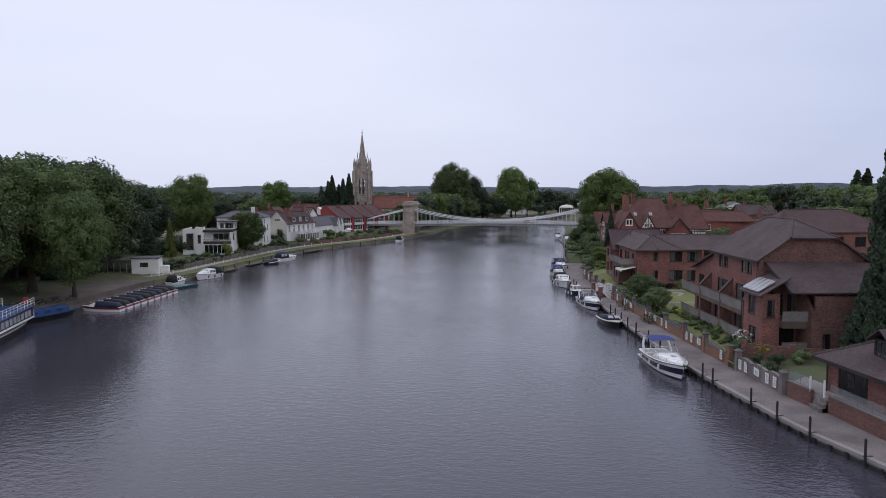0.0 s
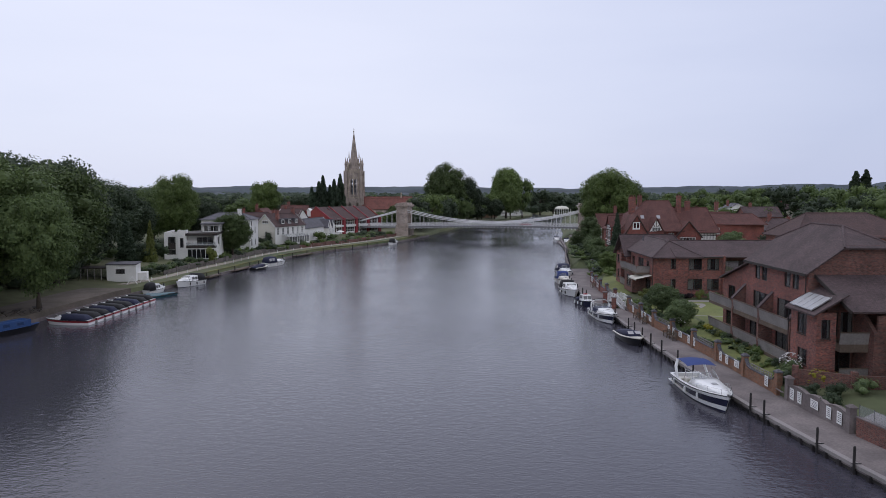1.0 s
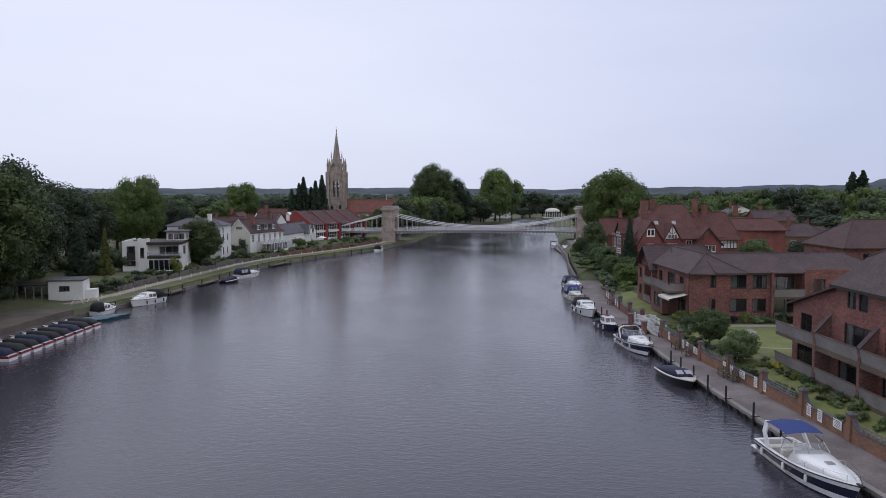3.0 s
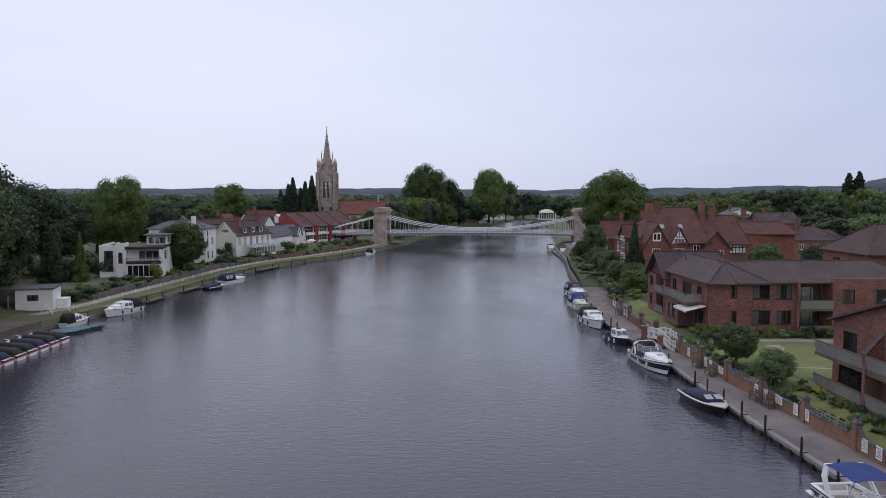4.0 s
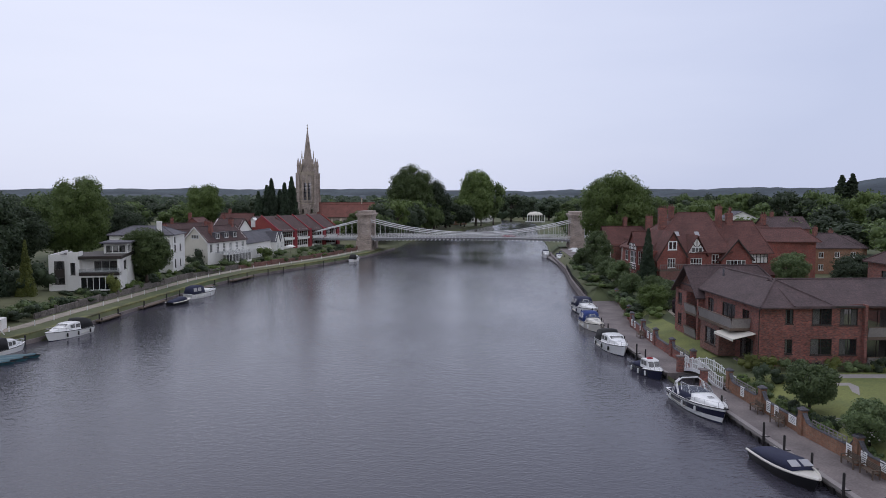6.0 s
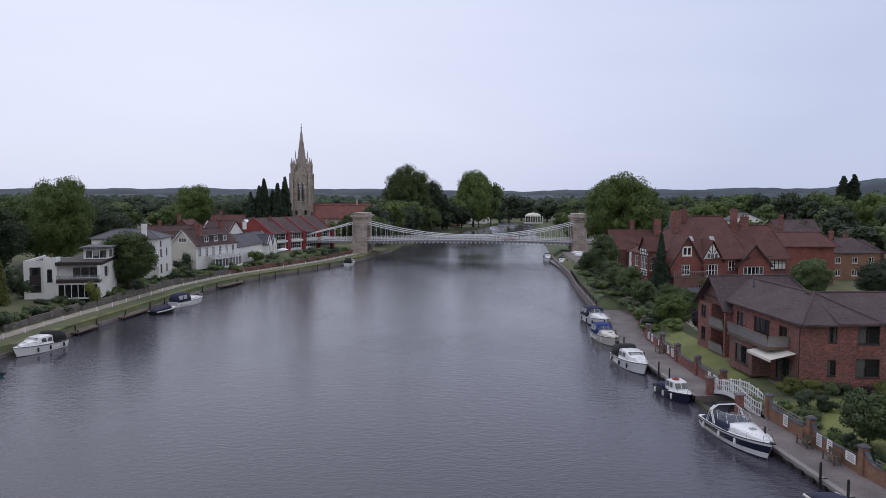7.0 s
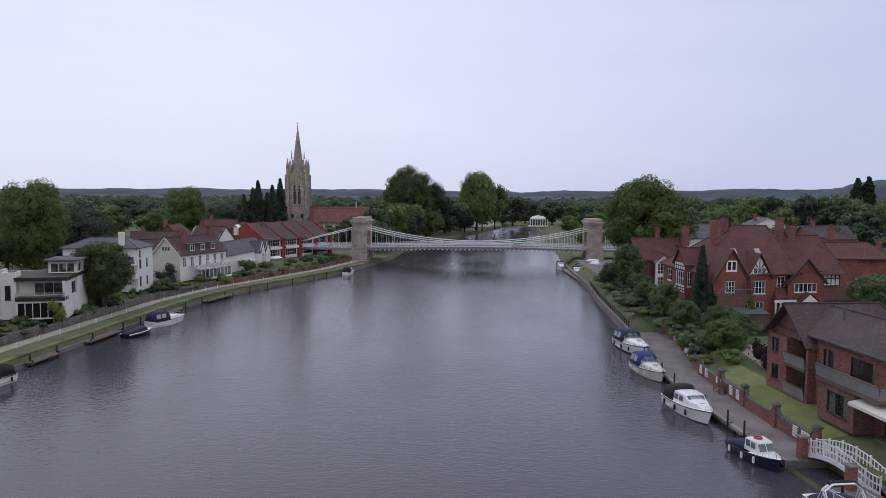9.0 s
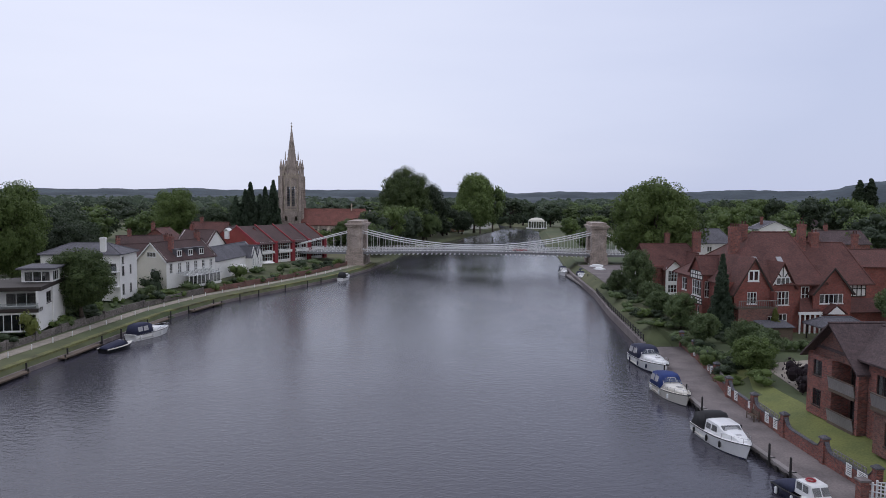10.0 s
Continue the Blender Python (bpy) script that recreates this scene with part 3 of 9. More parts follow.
# riverside walk with its sheet of capping, piles and rubbing boards
for y0, y1 in ((36, INLET0), (INLET1, 186)):
    n = int((y1 - y0) / 4)
    rows = [(y0 + (y1 - y0) * i / n, interp(RIGHT, y0 + (y1 - y0) * i / n) - 0.25, interp(WALLX, y0 + (y1 - y0) * i / n) + 0.1) for i in range(n + 1)]
    quay = strip("quay", rows, CONC, "worn concrete riverside walk", QUAY, 0.35, cat="quay")
    edge = Shape()
    edge.loft([[(x0 - 0.06, y, QUAY + 0.04), (x0 + 0.4, y, QUAY + 0.04), (x0 + 0.4, y, QUAY - 0.2), (x0 - 0.06, y, QUAY - 0.2)] for y, x0, x1 in rows])
    part("quay_edge", edge, PAVE, quay, "pale concrete kerb along the water")
    y = y0 + 0.7
    while y < y1 - 0.3:
        x = interp(RIGHT, y) - 0.3
        b = Shape().box(x - 0.1, x + 0.12, y - 0.17, y + 0.17, -0.6, QUAY - 0.22)
        part("fender_pile", b, POST, quay)
        y += 1.5
    sh = Shape()
    sh.loft([[(x0 + 0.1, y, QUAY - 0.22), (x0 + 0.3, y, QUAY - 0.22), (x0 + 0.3, y, -1.2), (x0 + 0.1, y, -1.2)] for y, x0, x1 in rows])
    part("sheet_piling", sh, SILT, quay, "dark stained piling at the waterline")
# inlet pier head
pier = thing("pier_head", "brick and concrete pier beside the small inlet", "pier", 0, 0, 0, kind="structure")
part("inlet_wall", Shape().box(24.2, 31, INLET0 - 0.1, INLET0 + 0.2, -1, QUAY + 0.02), CONC, pier)
part("inlet_wall", Shape().box(23.7, 31, INLET1 - 0.2, INLET1 + 0.1, -1, QUAY + 0.02), CONC, pier)
part("inlet_wall", Shape().box(31, 31.3, INLET0, INLET1, -1, GARDEN), CONC, pier)

# the left bank: low stone edge and gravel towpath
rows = [(y, interp(LEFT, y) - 0.45, interp(LEFT, y) + 0.12) for y in range(108, 322, 4)]
strip("bank_edge", rows, CONC, "low stained concrete edge of the river bank", 0.55, 1.2, cat="bank")
rows = [(y, interp(LEFT, y) - 5.6, interp(LEFT, y) - 3.6) for y in range(150, 306, 5)]
strip("towpath", rows, GRAVEL, "pale gravel towpath along the river", 1.46, 0.2)
rows = [(y, interp(LEFT, y) - 3.6, interp(LEFT, y) - 0.45) for y in range(150, 306, 5)]
strip("verge", rows, ROUGHGRASS, "mown grass verge beside the towpath", 1.3, 0.9, cat="grass")
rows = [(y, interp(LEFT, y) - 9, interp(LEFT, y) + 0.05) for y in range(80, 150, 5)]
strip("promenade", rows, EARTH, "earth and gravel promenade under trees", 1.44, 0.9)


# ---- trees ----
def crown_mesh(name, material, seed, blobs, leaves, leaf, squash=0.85, shape="round", core=0.5, size=(0.07, 0.135)):
    """A crown of unit height: clumps of small leaves round lumpy cores."""
    rnd = random.Random(seed)
    s = Shape()
    cl = []
    for i in range(blobs):
        if shape == "cone":
            z = (i + rnd.random()) / blobs
            z = z ** 1.25
            rr = 0.25 * (1 - z) ** 0.9 * rnd.uniform(0.75, 1.12)
            a = i * 2.4 + rnd.random()
            q = rnd.uniform(0.45, 1)
            cl.append((rr * q * math.cos(a), rr * q * math.sin(a), 0.04 + 0.94 * z - 0.03 * q * (1 - z), 0.02 + 0.065 * (1 - z)))
        elif shape == "column":
            z = (i + rnd.random()) / blobs
            rr = 0.075 * math.sin(math.pi * (0.12 + 0.87 * z ** 1.3)) * rnd.uniform(0.4, 1)
            a = rnd.random() * 6.283
            cl.append((rr * math.cos(a), rr * math.sin(a), 0.05 + 0.92 * z, 0.052 - 0.034 * z * z))
        else:
            while True:
                x, y, z = (rnd.uniform(-1, 1) for _ in range(3))
                d = x * x + y * y + z * z
                if 0.3 < d < 1:
                    break
            low = 0.86 + 0.14 * min(1, (z + 1))
            cl.append((0.36 * x * low, 0.36 * y * low, 0.53 + 0.37 * z, rnd.uniform(*size)))
    for cx, cy, cz, r in cl:
        rings = []
        n = 7
        for j in (0.09, 0.3, 0.5, 0.7, 0.91):
            th = math.pi * j
            rings.append([(cx + core * r * math.sin(th) * math.cos(6.283 * k / n) * rnd.uniform(0.75, 1.15), cy + core * r * math.sin(th) * math.sin(6.283 * k / n) * rnd.uniform(0.75, 1.15), cz - core * r * squash * math.cos(th) * rnd.uniform(0.8, 1.15)) for k in range(n)])
        s.loft(rings)
    # leaves only where a clump shows, none inside its neighbours
    rs = np.random.RandomState(seed)
    cc = np.array(cl)
    for i, (cx, cy, cz, r) in enumerate(cl):
        m = int(leaves / blobs * 3.2)
        d = rs.normal(size=(m, 3))
        d /= np.linalg.norm(d, axis=1)[:, None]
        p = cc[i, :3] + d * np.array((1, 1, squash)) * r * (1.16 - 0.62 * rs.uniform(0, 1, m) ** 1.3)[:, None]
        gap = np.linalg.norm(p[:, None, :] - cc[None, :, :3], axis=2) / cc[None, :, 3]
        gap[:, i] = 9
        keep = gap.min(axis=1) > 0.72
        p, d = p[keep], d[keep]
        if not len(p):
            continue
        nrm = d + rs.uniform(-1.0, 1.0, d.shape) + np.array((0, 0, 0.3))
        u = np.cross(nrm, rs.uniform(-1, 1, d.shape))
        u /= np.linalg.norm(u, axis=1)[:, None] + 1e-6
        w = np.cross(nrm, u)
        w /= np.linalg.norm(w, axis=1)[:, None] + 1e-6
        l = (leaf * rs.uniform(0.6, 1.25, len(p)))[:, None]
        if shape == "willow":
            u, w, l = np.tile((0.0, 0.0, -1.0), (len(p), 1)), np.stack((d[:, 1], -d[:, 0], 0 * d[:, 0]), 1) * 0.4, l * 1.5
        quad = np.stack((p - u * l, p + w * l * 0.62, p + u * l, p - w * l * 0.62), 1).reshape(-1, 3)
        s.add(quad.tolist(), [(4 * k, 4 * k + 1, 4 * k + 2, 4 * k + 3) for k in range(len(p))])
    return s.mesh(name, material)


def trunk_mesh(seed, top=0.62, r=0.022):
    rnd = random.Random(seed)
    s = Shape()
    s.tube([(0, 0, -0.02), (0.004, 0, 0.06), (0.01, 0.005, 0.25), (0.0, 0.01, top)], [r * 1.5, r, r * 0.8, r * 0.3], 8)
    for k in range(7):
        a = k * 2.4 + rnd.random()
        z = rnd.uniform(0.2, 0.45)
        e = rnd.uniform(0.16, 0.27)
        s.tube([(0, 0, z), (0.45 * e * math.cos(a), 0.45 * e * math.sin(a), z + 0.12), (e * math.cos(a), e * math.sin(a), z + 0.24)], [r * 0.5, r * 0.35, r * 0.12], 5)
    return s.mesh("trunk", BARK, True)


KINDS = {}


def tree_kind(key, material, n, blobs, leaves, leaf, **kw):
    KINDS[key] = [(crown_mesh("crown", material, 17 * i + len(key) * 5, blobs, leaves, leaf, **kw), trunk_mesh(i)) for i in range(n)]


tree_kind("oak", LEAF_MID, 3, 120, 13500, 0.0135)
tree_kind("lime", LEAF_LIGHT, 1, 120, 13500, 0.0135)
tree_kind("dark", LEAF_DARK, 2, 110, 11500, 0.0142)
tree_kind("far", LEAF_MID, 3, 24, 560, 0.036, core=0.66, size=(0.10, 0.19))
tree_kind("garden", LEAF_GARDEN, 2, 66, 5200, 0.0195)
tree_kind("garden_light", LEAF_LIGHT, 1, 66, 5200, 0.0195)
tree_kind("great", LEAF_MID, 2, 200, 24000, 0.0108, size=(0.06, 0.115))
tree_kind("fresh", LEAF_LIGHT, 1, 190, 22000, 0.0108, size=(0.06, 0.115))
tree_kind("far_dark", LEAF_DARK, 2, 24, 560, 0.036, core=0.66, size=(0.10, 0.19))
tree_kind("far_light", LEAF_LIGHT, 2, 24, 560, 0.036, core=0.66, size=(0.10, 0.19))
tree_kind("copper", LEAF_COPPER, 1, 30, 2500, 0.025)
tree_kind("fir", LEAF_FIR, 2, 120, 8500, 0.0135, shape="cone", core=0.6)
tree_kind("gold", LEAF_GOLD, 1, 90, 6000, 0.0145, shape="cone", core=0.6)
tree_kind("poplar", LEAF_DARK, 1, 110, 6000, 0.011, shape="column", core=0.5)
tree_kind("willow", LEAF_MID, 1, 40, 4000, 0.03, shape="willow")
tree_count = [0]


def tree(key, x, y, h, w=None, z=None, label="", name="tree", group=""):
    """A tree of height h and crown width w, from the stock of that kind."""
    tree_count[0] += 1
    if h < 10:
        key = {"oak": "garden", "lime": "garden_light"}.get(key, key)
    crown, trunk = KINDS[key][tree_count[0] % len(KINDS[key])]
    wide = {"fir": 0.6, "gold": 0.6, "poplar": 0.24}.get(key, 0.86)
    w = w or h * wide
    sx = w / wide
    z = z if z is not None else (TOWN if x < 0 else garden_z(x, y))
    labels = {"garden": "bushy green garden tree by the water", "garden_light": "light green bushy garden tree", "great": "tall full-crowned green broadleaf tree", "fresh": "tall fresh green broadleaf tree", "oak": "full green broadleaf tree with rounded crown", "lime": "light green broadleaf tree with rounded crown", "dark": "dense dark green broadleaf tree", "copper": "dark copper-leaved broadleaf tree", "fir": "dark green pointed conifer tree", "gold": "small golden green pointed conifer", "poplar": "tall slim dark poplar", "willow": "weeping willow by the water", "far": "green broadleaf tree in the distance", "far_dark": "dark green tree in the distance", "far_light": "light green tree in the distance"}
    t = thing(name, label or labels[key], "tree", x, y, z, (tree_count[0] * 67) % 360, group)
    t.scale = (sx, sx, h)
    stem = part("trunk", trunk, None, t)
    if key in ("poplar", "fir", "gold"):
        stem.scale = (0.2, 0.2, 1)
    part("crown", crown, None, t)
    return t


def shrub_mesh(material, seed, n=8, leaves=420, leaf=0.05):
    rnd = random.Random(seed)
    s = Shape()
    for _ in range(n):
        cx, cy, cz, r = rnd.uniform(-.32, .32), rnd.uniform(-.32, .32), rnd.uniform(0.2, 0.65), rnd.uniform(0.2, 0.33)
        rings = [[(cx + 0.66 * r * math.sin(math.pi * j / 5) * math.cos(1.047 * k) * rnd.uniform(.8, 1.1), cy + 0.66 * r * math.sin(math.pi * j / 5) * math.sin(1.047 * k) * rnd.uniform(.8, 1.1), cz - 0.66 * r * math.cos(math.pi * j / 5)) for k in range(6)] for j in (0.5, 1.6, 2.5, 3.4, 4.5)]
        s.loft(rings)
        for _ in range(leaves // n):
            d = Vector((rnd.gauss(0, 1), rnd.gauss(0, 1), rnd.gauss(0.3, 1))).normalized()
            p = Vector((cx, cy, cz)) + d * r * rnd.uniform(0.65, 1.15)
            a = d.cross(Vector((rnd.uniform(-1, 1), rnd.uniform(-1, 1), rnd.uniform(-1, 1)))).normalized()
            b = d.cross(a) + d * rnd.uniform(-.5, .5)
            l = leaf * rnd.uniform(.6, 1.2)
            s.add([p - a * l, p + b * l * .6, p + a * l, p - b * l * .6], [(0, 1, 2, 3)])
    return s.mesh("shrub", material)


SHRUBS = {k: [shrub_mesh(m, 3 * i + len(k)) for i in range(2)] for k, m in (("mid", LEAF_GARDEN), ("light", LEAF_LIGHT), ("dark", LEAF_DARK), ("yellow", LEAF_YEL), ("copper", LEAF_COPPER), ("gold", LEAF_GOLD))}
shrub_count = [0]


def shrub(key, x, y, w, h, z=None, label="", d=None, thick=False):
    shrub_count[0] += 1
    if thick:
        THICKET.append((SHRUBS[key][shrub_count[0] % 2], pose(x, y, (TOWN if x < 0 else garden_z(x, y)) if z is None else z, 0, 0, shrub_count[0] * 71) @ Matrix.Diagonal((w, w, h, 1))))
        return None
    o = new("shrub", SHRUBS[key][shrub_count[0] % 2])
    words = {"mid": "green leafy shrub in a garden bed", "light": "light green leafy garden shrub", "dark": "dark evergreen shrub in a garden", "yellow": "bright yellow flowering shrub", "copper": "dark purple-leaved shrub in the garden", "gold": "golden green clipped round shrub"}
    o.matrix_basis = pose(x, y, (TOWN if x < 0 else garden_z(x, y) - 0.05) if z is None else z, 0, 0, (shrub_count[0] * 71) % 360 if d is None else 0)
    o.scale = (w, d or w, h)
    return tagged(o, label or words[key], "shrub", "garden shrubs")


WOOD = []
THICKET = []


def wood_tree(key, x, y, h, w):
    """One more tree of the woods that stand too far off to be told apart."""
    n = len(WOOD)
    sx = w / 0.86
    WOOD.append((KINDS[key][n % len(KINDS[key])][0], pose(x, y, 2.2, 0, 0, n * 67) @ Matrix.Diagonal((sx, sx, h, 1))))


def join_stuff(name, label, category, items):
    """Many copies of a few meshes as one mesh for each material."""
    for material in dict.fromkeys(me.materials[0] for me, _ in items):
        co, idx, starts, base, loops = [], [], [], 0, 0
        for me, m in (i for i in items if i[0].materials[0] == material):
            v = np.empty(len(me.vertices) * 3, np.float32)
            me.vertices.foreach_get("co", v)
            a = np.array(m, np.float32)
            q = v.reshape(-1, 3) @ a[:3, :3].T + a[:3, 3]
            li = np.empty(len(me.loops), np.int32)
            me.loops.foreach_get("vertex_index", li)
            ls = np.empty(len(me.polygons), np.int32)
            me.polygons.foreach_get("loop_start", ls)
            co.append(q)
            idx.append(li + base)
            starts.append(ls + loops)
            base += len(q)
            loops += len(li)
        co, idx, starts = np.concatenate(co), np.concatenate(idx), np.concatenate(starts)
        out = bpy.data.meshes.new(name)
        out.vertices.add(len(co))
        out.vertices.foreach_set("co", co.astype(np.float32).ravel())
        out.loops.add(len(idx))
        out.loops.foreach_set("vertex_index", idx.astype(np.int32))
        out.polygons.add(len(starts))
        out.polygons.foreach_set("loop_start", starts.astype(np.int32))
        out.materials.append(material)
        out.update(calc_edges=True)
        tagged(new(name, out), label, category, "", "stuff")


def plant_wood():
    join_stuff("woodland", "mixed green woodland behind town and gardens", "woods", WOOD)


# ---- placing of trees ----
# great trees on the left bank
for key, x, y, h, w in (
        ("great", -68, 124, 23, 22), ("great", -78, 112, 23, 22), ("lime", -84, 128, 22, 22), ("oak", -66, 104, 19, 16), ("dark", -92, 118, 22, 22),
        ("oak", -70, 146, 22, 20), ("dark", -80, 155, 24, 22), ("dark", -83, 177, 24, 18), ("oak", -90, 150, 24, 22), ("dark", -88, 178, 24, 20),
        ("dark", -98, 190, 22, 20), ("dark", -72, 160, 19, 15), ("dark", -84, 198, 20, 18), ("oak", -58, 118, 17, 11), ("dark", -86, 215, 16, 16), ("dark", -112, 215, 18, 20), ("oak", -74, 96, 21, 18), ("dark", -80, 140, 23, 20), ("dark", -100, 160, 24, 24), ("oak", -108, 135, 24, 24)):
    tree(key, x, y, h, w, label="massive parkland tree on the river bank" if y < 130 else "")
tree("fresh", -80, 237, 22.5, 15, label="tall light green tree behind the modern house")
tree("oak", -92, 250, 19, 16)
tree("dark", -96, 228, 17, 18)
for x, y, h, w in ((-84, 262, 15, 14), (-76, 252, 13, 12), (-94, 268, 17, 16), (-88, 286, 15, 15)):
    tree("dark", x, y, h, w)
tree("fir", -72.8, 183.5, 10, 7)
tree("gold", -67.4, 183.5, 9.6, 3.6, label="slim pale green conifer")
tree("great", -54.6, 205, 11.2, 11, label="round-headed tree in front of white houses")
for i, x in enumerate((-59, -56.5, -54, -51.5, -49, -46.8)):
    tree("fir", x, 350 + (i % 2) * 4, 18 + 2.2 * (i % 3) + i * 0.3, 11)
tree("fresh", -82, 360, 22, 17)
tree("dark", -66, 352, 15, 16)
# island and far bank beyond the bridge
for key, x, y, h, w in (("great", 1.5, 424, 33, 24), ("dark", 13, 432, 25, 17), ("lime", -5, 392, 15, 18), ("willow", 8, 396, 12.5, 18), ("fresh", 38.5, 475, 32.5, 22), ("lime", 40, 462, 21, 13), ("far", 49, 480, 26, 14),
                        ("far_dark", 66, 525, 18, 20), ("far_dark", 92, 535, 15, 18), ("far", 105, 520, 14, 18), ("far_dark", 120, 500, 14, 20), ("far_dark", 80, 560, 16, 20)):
    tree(key, x, y, h, w)
for i, y in enumerate(range(326, 462, 9)):
    # the wooded bank above the bridge
    tree(("far_dark", "far", "far_dark", "far_light")[i % 4], interp(LEFT, y) - 4 - 3 * (i % 3), y, 8 + 2.5 * (i * 5 % 4), 10 + 2 * (i % 3), label="leafy tree leaning over the water beyond the bridge")
for x, y, h, w in ((-12, 352, 14, 13), (-4, 366, 13, 14), (-20, 345, 11, 11), (0, 384, 12, 13), (22, 446, 14, 13), (30, 452, 12, 12)):
    tree("oak" if x < -8 else "dark", x, y, h, w)
# right bank
tree("fresh", 50.6, 244, 24.6, 19, label="tall broad lime-like tree with dense crown")
tree("oak", 56, 252, 22, 18)
for key, x, y, h, w in (("oak", 41.2, 226, 9.5, 6.5), ("oak", 37, 203, 4.6, 4.5), ("fir", 39.5, 186, 11.5, 5.5), ("oak", 35.3, 170, 5.5, 5), ("oak", 38.5, 174, 3.8, 4.6), ("dark", 44, 191, 6, 4), ("gold", 46.3, 184, 4.2, 2.8),
                        ("oak", 28.9, 113.4, 4.9, 4.6), ("oak", 28.9, 105.4, 3.6, 4.0), ("oak", 34.5, 180, 5, 4.5), ("dark", 72, 176, 8, 9), ("oak", 66, 186, 8, 7)):
    tree(key, x, y, h, w)
# dark yews beside the nearest houses
for x, y, h, w in ((40.2, 72.0, 12.5, 6.5), (43.2, 72.6, 15, 8), (47.8, 83, 25.5, 9), (38.6, 71.2, 9, 4.5), (49, 70, 20, 10)):
    tree("fir", x, y, h, w, label="tall dark yew with loose sprays")
rnd = random.Random(5)
for i in range(270):
    # woodland behind the right bank's houses
    x, y = rnd.uniform(70, 400), rnd.uniform(95, 600)
    if x < 82 + (y - 110) * 0.05 or (x < 96 and 195 < y < 232) or (x < 84 and 138 < y < 190) or (abs(x - 124) < 8 and 325 < y < 345):
        continue
    (tree if y < 200 and x < 150 else wood_tree)(rnd.choice(("far", "far", "far_dark", "far_light")), x, y, rnd.uniform(9, 15) + (5 if x > 150 else 0), rnd.uniform(11, 18))
for i in range(115):
    x, y = rnd.uniform(-330, -70), rnd.uniform(215, 620)
    if x > -100 and y < 330:
        continue
    (tree if y < 300 and x > -150 else wood_tree)(rnd.choice(("far", "far", "far_dark", "far_dark", "far_light")), x, y, rnd.uniform(10, 16), rnd.uniform(12, 18))
for i in range(45):
    x, y = rnd.uniform(-60, 330), rnd.uniform(560, 760)
    wood_tree(rnd.choice(("far", "far_dark")), x, y, rnd.uniform(10, 15), rnd.uniform(13, 20))
for i in range(26):
    # bushes and trees on both banks beyond the bridge
    y = rnd.uniform(322, 520)
    side = -1 if i % 2 else 1
    x = interp(LEFT, y) - rnd.uniform(4, 26) if side < 0 else interp(RIGHT, y) + rnd.uniform(5, 34)
    if (abs(x - 78) < 12 and 490 < y < 525) or (abs(x + 3) < 9 and 338 < y < 358):
        continue
    tree(rnd.choice(("far", "far_dark", "far_light")), x, y, rnd.uniform(5, 10), rnd.uniform(7, 12), label="leafy tree on the bank beyond the bridge")
plant_wood()
tree("poplar", 277.5, 520, 30, 11)
tree("poplar", 283, 518, 31, 11)


def far_woods():
    """Belts of trees out to the hills: too many and too far to count."""
    rnd = random.Random(9)
    s = Shape()

    def clump(x, y, z, r, h, n, bits):
        s.loft([[(x + r * q * math.cos(6.283 * k / n + x) * rnd.uniform(.8, 1.15), y + r * q * math.sin(6.283 * k / n + x) * rnd.uniform(.8, 1.15), z + h * zz * rnd.uniform(.93, 1.07)) for k in range(n)] for q, zz in ((0.7, 0.0), (1, 0.35), (0.85, 0.72), (0.35, 1.0))])
        for _ in range(bits):
            a, q = rnd.random() * 6.283, rnd.uniform(0.4, 1.0)
            p = Vector((x + r * q * math.cos(a), y + r * q * math.sin(a), z + h * (1.05 - 0.55 * q * q)))
            s.add([p + Vector((rnd.uniform(-1, 1), rnd.uniform(-1, 1), rnd.uniform(-.6, 1))) * r * 0.2 for _ in range(3)], [(0, 1, 2)])
    for i in range(2400):
        y = rnd.uniform(600, 2000)
        clump(rnd.uniform(-0.75, 0.85) * y, y, 1, rnd.uniform(5, 9), rnd.uniform(8, 14), 6, 14)
    solid("far_woods", s, LEAF_FAR, "distant belts of dark woodland out on the plain", "woods", "stuff")


far_woods()


